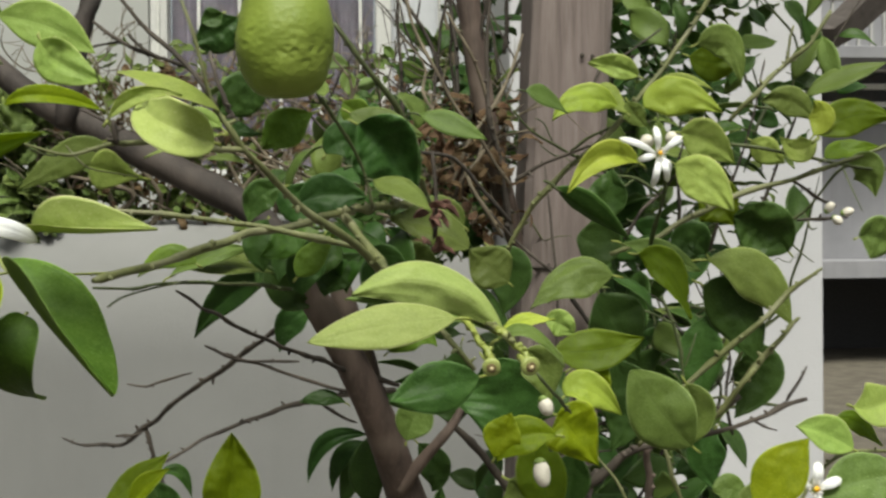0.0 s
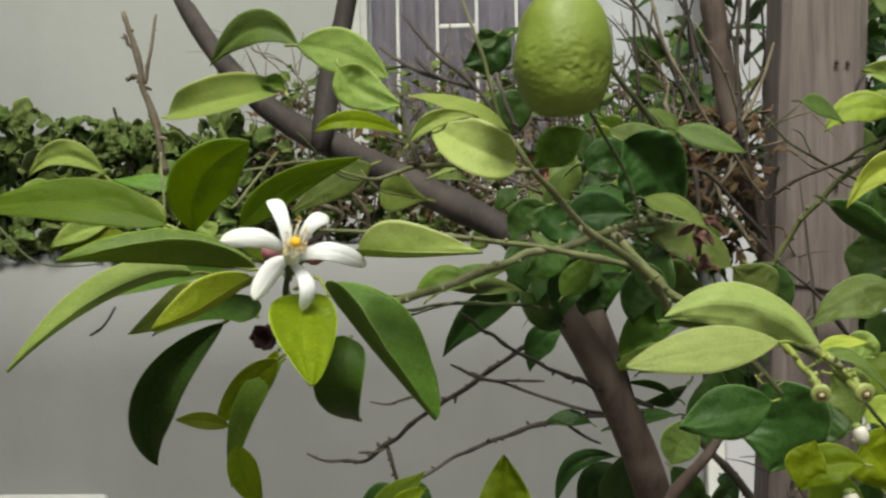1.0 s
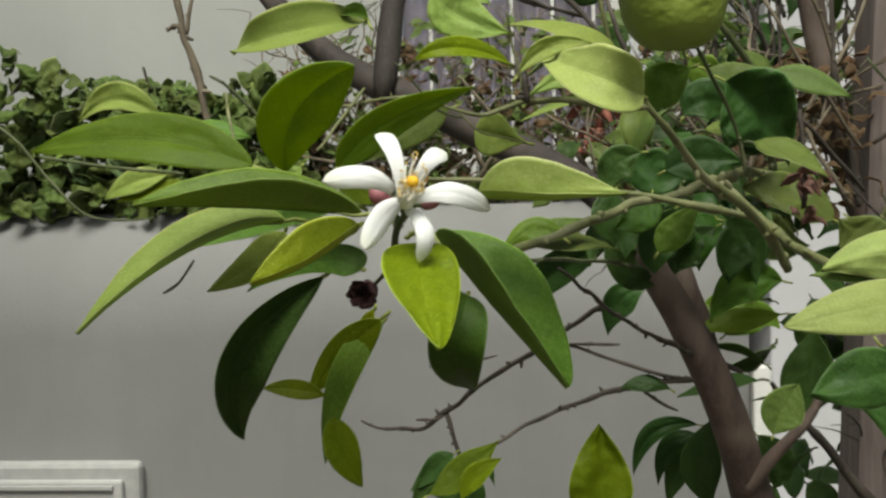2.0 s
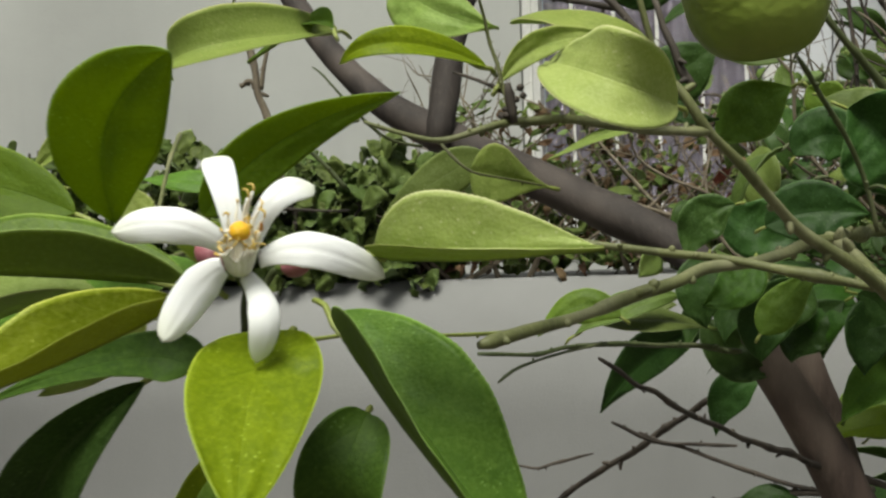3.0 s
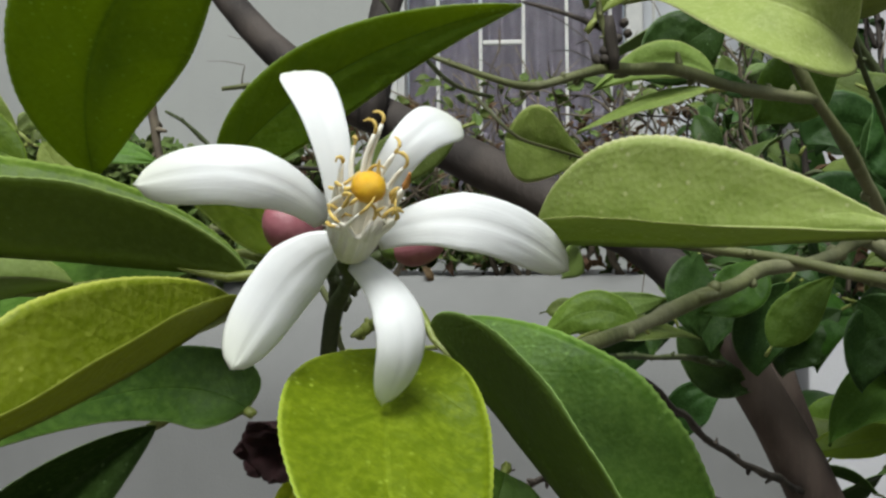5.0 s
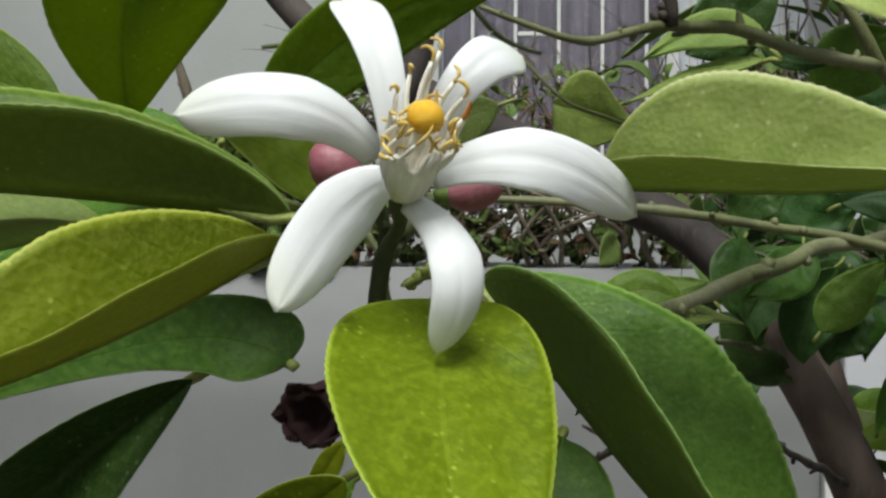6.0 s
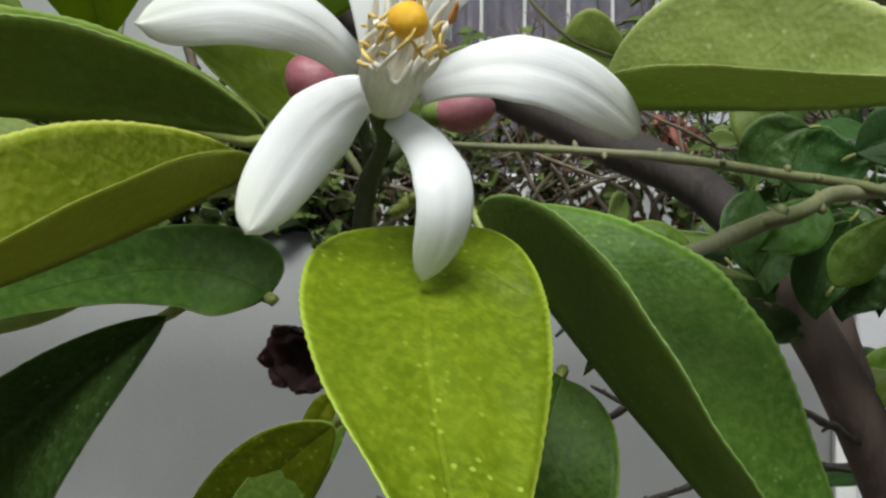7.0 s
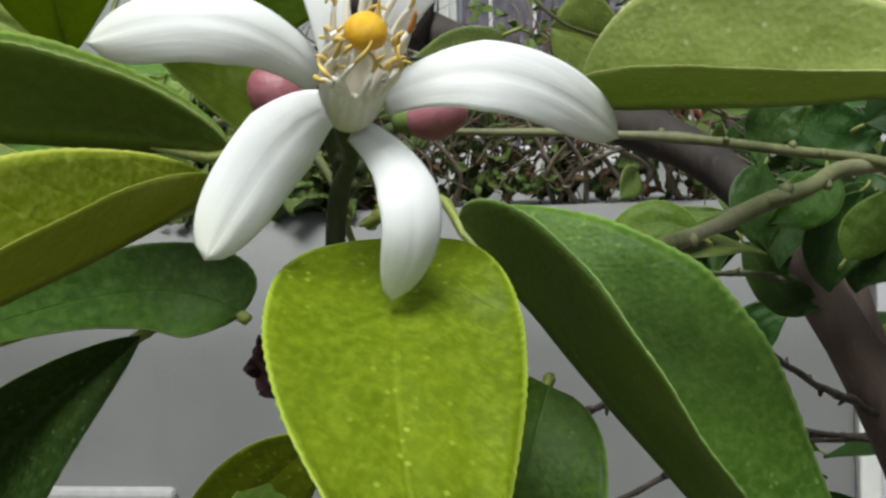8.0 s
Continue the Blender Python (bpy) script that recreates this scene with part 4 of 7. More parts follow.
limb("branch", TREE, STEM, (0.1576, 0.7400, 1.3882, 0.00171), (0.1870, 0.7300, 1.3998, 0.00169), (0.2198, 0.7200, 1.4180, 0.00192), (0.2479, 0.7100, 1.4317, 0.00190), (0.2756, 0.7100, 1.4381, 0.00166), (0.3029, 0.7000, 1.4481, 0.00141), (0.3466, 0.7000, 1.4632, 0.00118))
limb("twig", TREE, STEM_DARK, (0.2319, 0.7200, 1.4631, 0.00096), (0.2520, 0.7100, 1.4596, 0.00119), (0.2836, 0.7100, 1.4546, 0.00119), (0.3108, 0.7000, 1.4462, 0.00118), (0.3465, 0.7000, 1.4442, 0.00095))
limb("twig", TREE, BARK_DARK, (0.2756, 0.7100, 1.4381, 0.00110), (0.2914, 0.7100, 1.4277, 0.00111), (0.3074, 0.7100, 1.4199, 0.00083))
limb("twig", TREE, BARK_DARK, (0.2794, 0.7100, 1.4105, 0.00111), (0.2953, 0.7100, 1.4111, 0.00111), (0.3153, 0.7100, 1.4121, 0.00083))
limb("branch", TREE, STEM, (0.1552, 0.6600, 1.2690, 0.00154), (0.1777, 0.6500, 1.3018, 0.00173), (0.1996, 0.6400, 1.3270, 0.00171), (0.2244, 0.6300, 1.3498, 0.00169), (0.2421, 0.6300, 1.3667, 0.00149), (0.2573, 0.6200, 1.3805, 0.00105), seg=10)
limb("branch", TREE, STEM, (0.2044, 0.6600, 1.2856, 0.00177), (0.2174, 0.6500, 1.3080, 0.00174), (0.2320, 0.6500, 1.3236, 0.00175), (0.2425, 0.6400, 1.3401, 0.00151), (0.2516, 0.6400, 1.3497, 0.00129), seg=10)
limb("branch", TREE, BARK_DARK, (0.1315, 0.7000, 1.2361, 0.00295), (0.1557, 0.6900, 1.2579, 0.00292), (0.1792, 0.6800, 1.2684, 0.00263), (0.1948, 0.6700, 1.2806, 0.00260), (0.2044, 0.6600, 1.2874, 0.00231), (0.2191, 0.6550, 1.3002, 0.00179), seg=10)
limb("twig", TREE, BARK_DARK, (0.1830, 0.6800, 1.2664, 0.00158), (0.2059, 0.6700, 1.2738, 0.00156), (0.2282, 0.6600, 1.2833, 0.00154), (0.2486, 0.6600, 1.2910, 0.00155), (0.2645, 0.6600, 1.2964, 0.00129))
limb("twig", TREE, BARK_DARK, (0.2504, 0.6600, 1.2917, 0.00103), (0.2560, 0.6600, 1.3023, 0.00103), (0.2646, 0.6600, 1.3172, 0.00077))
limb("twig", TREE, BARK_DARK, (0.2301, 0.6600, 1.2832, 0.00103), (0.2356, 0.6600, 1.2795, 0.00077), (0.2448, 0.6600, 1.2768, 0.00052))
limb("twig", TREE, STEM_DARK, (0.1845, 0.6600, 1.3074, 0.00088), (0.1828, 0.6600, 1.3288, 0.00110), (0.1775, 0.6600, 1.3466, 0.00110), (0.1703, 0.6600, 1.3627, 0.00088))
limb("twig", TREE, STEM_DARK, (0.1793, 0.6600, 1.3448, 0.00066), (0.1684, 0.6600, 1.3503, 0.00066), (0.1594, 0.6600, 1.3540, 0.00066))
limb("twig", TREE, STEM_DARK, (0.1853, 0.6600, 1.3181, 0.00066), (0.1890, 0.6600, 1.3287, 0.00066), (0.1927, 0.6600, 1.3393, 0.00044))
limb("twig", TREE, BARK, (0.1772, 0.7200, 1.2574, 0.00240), (0.1819, 0.7300, 1.2359, 0.00244), (0.1836, 0.7400, 1.1980, 0.00278))
limb("twig", TREE, STEM, (0.1832, 0.7000, 1.2609, 0.00116), (0.1888, 0.7000, 1.2420, 0.00140), (0.1982, 0.7000, 1.2078, 0.00140))
limb("twig", TREE, STEM, (0.1309, 0.6800, 1.2623, 0.00067), (0.1456, 0.6800, 1.2437, 0.00090), (0.1602, 0.6800, 1.2141, 0.00090))
limb("branch", TREE, BARK_DARK, (0.1362, 0.8000, 1.1843, 0.00274), (0.1426, 0.7500, 1.2248, 0.00316), (0.1438, 0.7200, 1.2390, 0.00304))
# stem of the near flower spray
limb("branch", TREE, STEM, (-0.1644, 0.3800, 1.3953, 0.00045), (-0.1724, 0.3950, 1.4029, 0.00055), (-0.1833, 0.4100, 1.4083, 0.00060), (-0.1972, 0.4300, 1.4094, 0.00067), (-0.2150, 0.4500, 1.4096, 0.00074), (-0.2520, 0.4800, 1.4075, 0.00092), seg=10)
limb("twig", TREE, STEM_YOUNG, (-0.1639, 0.3780, 1.3950, 0.00039), (-0.1656, 0.4000, 1.3883, 0.00045), (-0.1573, 0.4300, 1.3886, 0.00046), (-0.1387, 0.4800, 1.3859, 0.00056), (-0.1241, 0.5400, 1.3878, 0.00059))
# leaves of the near spray
leaf("m", (-0.2029, 0.3967, 1.4152), (-0.1947, 0.3788, 1.4327), (-0.1744, 0.3671, 1.4448), 0.0237, (0.1660, -0.7490, -0.6414), 14, near=True, peak=0.52, blunt=0.67, cup=-0.083, twist=3)
leaf("m", (-0.1880, 0.4103, 1.4167), (-0.1688, 0.4092, 1.4326), (-0.1411, 0.4115, 1.4423), 0.0133, (0.5624, -0.8012, -0.2044), 4, near=True, peak=0.37, blunt=0.84, cup=0.047, twist=33)
leaf("w", (-0.1392, 0.3829, 1.4053), (-0.1228, 0.3778, 1.4042), (-0.0939, 0.3752, 1.4047), 0.0277, (-0.1121, -0.7439, 0.6588), 67, near=True, peak=0.44, blunt=0.9, cup=-0.038, twist=1)
leaf("g", (-0.1742, 0.3734, 1.4008), (-0.2078, 0.3680, 1.4040), (-0.2406, 0.3587, 1.4047), 0.0236, (0.3265, -0.2036, 0.9230), 56, near=True, peak=0.44, blunt=0.81, cup=0.033, twist=-26)
leaf("m", (-0.2147, 0.4000, 1.4177), (-0.2511, 0.4000, 1.4273), (-0.2903, 0.4000, 1.4242), 0.0201, (0.0399, -0.8858, 0.4623), 12, near=True)
leaf("p", (-0.2009, 0.3850, 1.3994), (-0.2309, 0.3750, 1.3902), (-0.2625, 0.3670, 1.3658), 0.0208, (-0.2651, -0.5597, 0.7851), 42, near=True)
leaf("a", (-0.1751, 0.3718, 1.3969), (-0.1851, 0.3435, 1.3871), (-0.1998, 0.3361, 1.3816), 0.0178, (0.0666, -0.7429, 0.6661), 61, near=True, peak=0.43, blunt=0.83, cup=0.081, twist=15)
# darker tone stands for the shade of the leaf above
leaf("h", (-0.1752, 0.3775, 1.3836), (-0.1889, 0.3740, 1.3860), (-0.2039, 0.3493, 1.3792), 0.0113, (0.3733, -0.7720, 0.5145), -1, near=True, peak=0.20, blunt=0.77, cup=0.119, twist=18, petiole=0.03)
leaf("d", (-0.1885, 0.3824, 1.3810), (-0.2175, 0.3876, 1.3545), (-0.2222, 0.4074, 1.3249), 0.0201, (0.5300, -0.8431, 0.0905), 35, near=True, peak=0.43, blunt=0.84, cup=0.157, twist=-0, petiole=0.03)
leaf("l", (-0.1546, 0.3765, 1.3910), (-0.1552, 0.3597, 1.3818), (-0.1480, 0.3351, 1.3633), 0.0239, (0.1187, 0.2191, 0.9685), -11, near=True, peak=0.46, blunt=0.60, cup=0.139, twist=-4, petiole=0.03)
leaf("h", (-0.1435, 0.3899, 1.3739), (-0.1470, 0.3852, 1.3541), (-0.1444, 0.4210, 1.3395), 0.0179, (-0.1231, -0.8481, -0.5153), -2, near=True, peak=0.31, blunt=0.73, cup=0.194, twist=17, petiole=0.03)
leaf("g", (-0.1544, 0.4003, 1.3935), (-0.1349, 0.3888, 1.3715), (-0.1125, 0.3888, 1.3443), 0.0361, (0.6584, -0.4262, 0.6204), 57, near=True, peak=0.48, blunt=0.68, cup=-0.011, twist=1)
leaf("g", (-0.1743, 0.4137, 1.3641), (-0.1881, 0.4062, 1.3452), (-0.1969, 0.4209, 1.3136), 0.0111, (-0.2634, -0.9615, -0.0778), -20, near=True, peak=0.41, blunt=0.81, cup=0.061, twist=5, petiole=0.03)
leaf("l", (-0.1915, 0.4100, 1.3319), (-0.1888, 0.4100, 1.3201), (-0.1830, 0.4150, 1.3068), 0.0124, (0.4384, -0.8982, -0.0306), 15, near=True)
leaf("l", (-0.1946, 0.4100, 1.3394), (-0.2059, 0.4120, 1.3414), (-0.2164, 0.4120, 1.3417), 0.0069, (-0.0522, -0.9412, 0.3339), 10, near=True)
leaf("l", (-0.1739, 0.4050, 1.3654), (-0.1879, 0.4100, 1.3533), (-0.2005, 0.4120, 1.3392), 0.0129, (-0.0895, -0.9811, -0.1715), 10, near=True)
leaf("g", (-0.1852, 0.4000, 1.4042), (-0.2193, 0.4000, 1.4010), (-0.2554, 0.3950, 1.3873), 0.0231, (-0.1566, -0.5567, 0.8158), -10, near=True)
leaf("p", (-0.2091, 0.4200, 1.3953), (-0.2182, 0.4200, 1.3856), (-0.2374, 0.4200, 1.3748), 0.0132, (-0.1308, -0.9749, 0.1802), 10, near=True)
leaf("m", (-0.1722, 0.3960, 1.4048), (-0.1798, 0.3930, 1.4093), (-0.1881, 0.3880, 1.4136), 0.0120, (0.2000, -0.7500, 0.6200), 8, near=True, petiole=0.03)
# leaves of the fruiting branch
leaf("p", (-0.1994, 0.5387, 1.4893), (-0.2285, 0.4920, 1.4755), (-0.2560, 0.5311, 1.4747), 0.0204, (-0.0076, -0.9557, 0.2943), 8, near=True, peak=0.29, blunt=0.86, cup=0.243, twist=13)
leaf("o", (-0.1837, 0.5100, 1.5040), (-0.2077, 0.5200, 1.5157), (-0.2326, 0.5300, 1.4999), 0.0192, (-0.3821, -0.9224, 0.0559), 20)
leaf("g", (-0.1929, 0.5200, 1.4855), (-0.2049, 0.5300, 1.4901), (-0.2319, 0.5400, 1.4810), 0.0098, (-0.3915, -0.6059, 0.6926), 10)
leaf("p", (-0.1811, 0.4900, 1.5015), (-0.1590, 0.4900, 1.4970), (-0.1384, 0.4900, 1.4847), 0.0219, (0.0225, -0.9981, 0.0570), 10)
leaf("p", (-0.1601, 0.4800, 1.4889), (-0.1494, 0.4750, 1.4777), (-0.1290, 0.4700, 1.4690), 0.0200, (-0.2498, -0.9638, 0.0934), 8)
leaf("p", (-0.0856, 0.5060, 1.4610), (-0.0999, 0.4761, 1.4720), (-0.1313, 0.5043, 1.4790), 0.0255, (0.2939, -0.4031, 0.8667), -34, near=True, peak=0.52, blunt=0.70, cup=0.073, twist=9)
leaf("w", (-0.0821, 0.4488, 1.4415), (-0.1020, 0.4362, 1.4490), (-0.1200, 0.4963, 1.4640), 0.0215, (-0.0248, -0.9905, 0.1349), 8, near=True, peak=0.35, blunt=1.01, cup=0.170, twist=20)
leaf("g", (-0.0442, 0.6000, 1.4705), (-0.0597, 0.6000, 1.4616), (-0.0723, 0.6000, 1.4502), 0.0232, (-0.0188, -0.9995, 0.0259), 10)
leaf("p", (-0.1242, 0.5320, 1.4310), (-0.1386, 0.5191, 1.4342), (-0.1475, 0.5156, 1.4362), 0.0200, (-0.0287, -0.9995, -0.0112), 18, near=True, peak=0.64, blunt=0.84, cup=-0.056, twist=-5)
leaf("o", (-0.1703, 0.6600, 1.4597), (-0.1932, 0.6600, 1.4488), (-0.2202, 0.6600, 1.4312), 0.0209, (-0.0302, -0.9981, 0.0528), 12)
leaf("l", (-0.1309, 0.4589, 1.4567), (-0.1489, 0.4387, 1.4599), (-0.1642, 0.4393, 1.4558), 0.0092, (0.3551, -0.8542, 0.3798), 23, near=True, peak=0.39, blunt=0.72, cup=-0.013, twist=-22)
leaf("p", (-0.1271, 0.4600, 1.4525), (-0.1158, 0.4650, 1.4626), (-0.0976, 0.4700, 1.4636), 0.0086, (0.2494, -0.9493, 0.1915), 20)
leaf("d", (-0.0182, 0.6600, 1.4702), (-0.0012, 0.6650, 1.4553), (0.0174, 0.6700, 1.4266), 0.0503, (-0.0286, -0.9689, -0.2458), 10)
leaf("d", (-0.0158, 0.6800, 1.4334), (0.0018, 0.6750, 1.4508), (0.0172, 0.6700, 1.4240), 0.0424, (-0.3295, -0.9285, -0.1711), 20)
leaf("o", (-0.0223, 0.7000, 1.4818), (-0.0005, 0.7000, 1.4727), (0.0251, 0.7000, 1.4672), 0.0256, (0.0710, -0.9705, 0.2305), 10)
leaf("d", (-0.0907, 0.5800, 1.5214), (-0.0968, 0.5800, 1.5185), (-0.1028, 0.5800, 1.5163), 0.0120, (0.0039, -0.9999, -0.0093), 10)
leaf("d", (-0.0849, 0.6000, 1.5235), (-0.0958, 0.6000, 1.5141), (-0.1096, 0.6000, 1.5093), 0.0233, (0.1014, -0.9790, -0.1766), 10)
leaf("d", (-0.0703, 0.6600, 1.4995), (-0.0890, 0.6600, 1.4875), (-0.1026, 0.6600, 1.4772), 0.0273, (0.0853, -0.9887, -0.1237), 10)
leaf("d", (-0.0533, 0.6400, 1.4218), (-0.0350, 0.6400, 1.4267), (-0.0134, 0.6400, 1.4249), 0.0267, (-0.0172, -0.9752, 0.2204), 10)
leaf("d", (-0.0641, 0.6600, 1.4327), (-0.0778, 0.6600, 1.4260), (-0.0847, 0.6600, 1.4106), 0.0205, (-0.0725, -0.9951, 0.0674), 10)
leaf("o", (-0.1381, 0.7000, 1.3774), (-0.1131, 0.7000, 1.3897), (-0.0870, 0.7100, 1.3948), 0.0162, (-0.0359, -0.8177, 0.5746), 10)
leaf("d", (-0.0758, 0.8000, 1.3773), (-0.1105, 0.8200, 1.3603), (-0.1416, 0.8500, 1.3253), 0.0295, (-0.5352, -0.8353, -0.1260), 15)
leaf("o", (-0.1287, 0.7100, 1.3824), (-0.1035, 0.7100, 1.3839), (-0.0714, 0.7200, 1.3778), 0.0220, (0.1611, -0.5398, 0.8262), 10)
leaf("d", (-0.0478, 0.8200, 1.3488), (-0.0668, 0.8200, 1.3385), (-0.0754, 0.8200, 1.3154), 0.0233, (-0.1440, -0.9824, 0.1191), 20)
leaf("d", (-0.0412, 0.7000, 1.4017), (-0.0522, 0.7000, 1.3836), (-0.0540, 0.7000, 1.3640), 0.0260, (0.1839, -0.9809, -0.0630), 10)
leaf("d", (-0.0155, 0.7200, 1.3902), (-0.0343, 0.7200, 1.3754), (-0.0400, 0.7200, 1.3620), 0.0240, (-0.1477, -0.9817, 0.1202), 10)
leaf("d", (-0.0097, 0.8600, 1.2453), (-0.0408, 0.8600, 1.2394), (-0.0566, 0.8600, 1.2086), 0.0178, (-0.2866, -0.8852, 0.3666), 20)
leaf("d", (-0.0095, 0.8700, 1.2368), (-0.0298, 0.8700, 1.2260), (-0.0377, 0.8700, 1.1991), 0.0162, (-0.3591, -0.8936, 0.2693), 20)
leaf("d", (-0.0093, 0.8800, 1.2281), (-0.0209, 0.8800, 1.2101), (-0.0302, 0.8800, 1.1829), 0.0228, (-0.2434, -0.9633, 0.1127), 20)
leaf("l", (-0.0929, 0.6200, 1.2359), (-0.0920, 0.6200, 1.2634), (-0.0924, 0.6200, 1.2905), 0.0355, (0.0058, -1.0000, -0.0001), 14)
leaf("m", (-0.1986, 0.7800, 1.2141), (-0.1750, 0.7800, 1.2294), (-0.1513, 0.7800, 1.2508), 0.0239, (-0.3363, -0.8357, 0.4343), 15)
leaf("l", (-0.1755, 0.7600, 1.2162), (-0.1638, 0.7600, 1.2315), (-0.1484, 0.7600, 1.2427), 0.0175, (-0.3710, -0.8483, 0.3779), 15)
leaf("d", (-0.1942, 0.9800, 1.1523), (-0.2134, 0.9800, 1.1775), (-0.2341, 0.9800, 1.1527), 0.0298, (0.0042, -0.9226, 0.3857), 20)
leaf("d", (-0.1979, 0.9800, 1.1998), (-0.2132, 0.9800, 1.1875), (-0.2362, 0.9800, 1.1678), 0.0224, (-0.1791, -0.9602, 0.2144), 10)
leaf("d", (-0.1939, 0.9900, 1.1851), (-0.1896, 0.9900, 1.1598), (-0.1955, 0.9900, 1.1296), 0.0351, (0.2270, -0.9739, -0.0063), 10)
leaf("d", (-0.1944, 1.0000, 1.1881), (-0.1766, 1.0000, 1.1904), (-0.1646, 1.0000, 1.1673), 0.0152, (0.3760, -0.7531, 0.5400), 10)
leaf("d", (-0.0267, 0.8800, 1.2684), (-0.0440, 0.8800, 1.2731), (-0.0637, 0.8800, 1.2691), 0.0154, (0.0112, -0.7889, 0.6145), 10)
leaf("g", (0.0197, 0.8200, 1.3370), (0.0014, 0.8200, 1.3312), (-0.0152, 0.8200, 1.3129), 0.0246, (-0.1802, -0.9485, 0.2607), 10)
leaf("g", (0.0066, 0.8300, 1.3137), (0.0273, 0.8300, 1.3258), (0.0435, 0.8300, 1.3173), 0.0249, (-0.0345, -0.9345, 0.3542), 10)
leaf("d", (0.0566, 0.7800, 1.3217), (0.0523, 0.7800, 1.2867), (0.0557, 0.7800, 1.2672), 0.0389, (-0.2151, -0.9766, 0.0036), 10)
leaf("d", (-0.0012, 0.8400, 1.2538), (-0.0102, 0.8400, 1.2201), (-0.0024, 0.8400, 1.1904), 0.0295, (-0.3015, -0.9535, 0.0054), 20)
leaf("o", (-0.0310, 0.8000, 1.3312), (-0.0062, 0.8000, 1.3266), (0.0188, 0.8000, 1.3261), 0.0250, (0.0817, -0.5744, 0.8145), 10)
leaf("m", (0.0340, 0.7800, 1.3318), (0.0013, 0.7800, 1.3262), (-0.0190, 0.7800, 1.3205), 0.0203, (-0.1491, -0.6993, 0.6991), 10)
leaf("o", (0.0829, 0.7200, 1.3702), (0.0696, 0.7200, 1.3818), (0.0563, 0.7200, 1.3933), 0.0322, (0.0699, -0.9943, 0.0805), 10)
leaf("o", (0.0586, 0.7400, 1.3931), (0.0315, 0.7400, 1.4089), (0.0044, 0.7400, 1.4149), 0.0349, (0.2280, -0.7907, 0.5682), 10)
# leaves of the inner spray beside the stake
leaf("w", (0.0158, 0.4130, 1.3690), (-0.0108, 0.4080, 1.3672), (-0.0425, 0.4045, 1.3610), 0.0193, (0.0415, -0.8594, 0.5096), -6, near=True, peak=0.5, teeth=0.005)
leaf("w", (0.0371, 0.4300, 1.3612), (0.0086, 0.4280, 1.3821), (-0.0254, 0.4250, 1.3781), 0.0231, (0.1435, -0.9583, 0.2472), -14, peak=0.5, nu=60, teeth=0.005)
leaf("o", (0.0374, 0.4350, 1.3603), (0.0031, 0.4320, 1.3732), (-0.0282, 0.4300, 1.3761), 0.0093, (0.2109, -0.7363, 0.6430), 10, peak=0.5)
leaf("d", (0.0403, 0.5400, 1.3294), (0.0154, 0.5300, 1.3249), (-0.0066, 0.5250, 1.3193), 0.0268, (0.2075, -0.9019, 0.3788), -12)
# broad dark leaf, added in place of a deep shadow
leaf("d", (0.0568, 0.6400, 1.3262), (0.0668, 0.6400, 1.3022), (0.0598, 0.6400, 1.2752), 0.0577, (-0.1344, -0.9909, -0.0079), 10)
leaf("o", (0.0123, 0.7000, 1.2690), (0.0180, 0.7000, 1.2836), (0.0273, 0.7000, 1.2981), 0.0257, (-0.1165, -0.9914, 0.0601), 10)
leaf("d", (0.0292, 0.8400, 1.2412), (0.0422, 0.8400, 1.2211), (0.0398, 0.8400, 1.2036), 0.0263, (0.1447, -0.9886, 0.0410), 20)
leaf("o", (0.1348, 0.6400, 1.3769), (0.1088, 0.6400, 1.3748), (0.0838, 0.6400, 1.3570), 0.0273, (-0.1883, -0.8539, 0.4853), 10)
leaf("y", (0.0411, 0.4600, 1.3606), (0.0511, 0.4600, 1.3639), (0.0642, 0.4600, 1.3642), 0.0080, (-0.1007, -0.7577, 0.6448), 15)
leaf("p", (0.0710, 0.5200, 1.3587), (0.0780, 0.5200, 1.3580), (0.0851, 0.5200, 1.3528), 0.0140, (-0.0010, -1.0000, -0.0024), 10, blunt=0.6)
leaf("o", (0.0357, 0.4400, 1.3580), (0.0502, 0.4400, 1.3601), (0.0646, 0.4400, 1.3455), 0.0107, (0.3458, -0.4894, 0.8006), 10)
leaf("o", (0.0576, 0.5000, 1.3469), (0.0657, 0.5000, 1.3387), (0.0683, 0.5000, 1.3197), 0.0216, (0.0464, -0.9988, 0.0182), 10)
leaf("m", (0.0808, 0.5500, 1.3415), (0.1048, 0.5500, 1.3411), (0.1291, 0.5500, 1.3472), 0.0237, (-0.0446, -0.9245, 0.3786), 12)
leaf("l", (0.0763, 0.5200, 1.3123), (0.0833, 0.5200, 1.3052), (0.0974, 0.5200, 1.2865), 0.0308, (0.0969, -0.9921, 0.0794), 12)
leaf("y", (0.0826, 0.5300, 1.3206), (0.0942, 0.5300, 1.3232), (0.1116, 0.5300, 1.3099), 0.0200, (0.1626, -0.8823, 0.4417), 15)
leaf("l", (0.1093, 0.5500, 1.3351), (0.1017, 0.5500, 1.3234), (0.0986, 0.5500, 1.3056), 0.0178, (-0.2361, -0.9679, 0.0863), 15)
leaf("l", (0.0723, 0.5000, 1.3061), (0.0546, 0.5000, 1.3052), (0.0436, 0.5000, 1.2939), 0.0202, (-0.1833, -0.8837, 0.4307), 15)
leaf("l", (0.0423, 0.5000, 1.2961), (0.0464, 0.5000, 1.3068), (0.0506, 0.5000, 1.3174), 0.0188, (-0.1821, -0.9807, 0.0710), 10)
leaf("m", (0.0702, 0.5600, 1.2957), (0.0761, 0.5600, 1.2715), (0.0820, 0.5600, 1.2472), 0.0270, (-0.1188, -0.9925, -0.0289), 10)
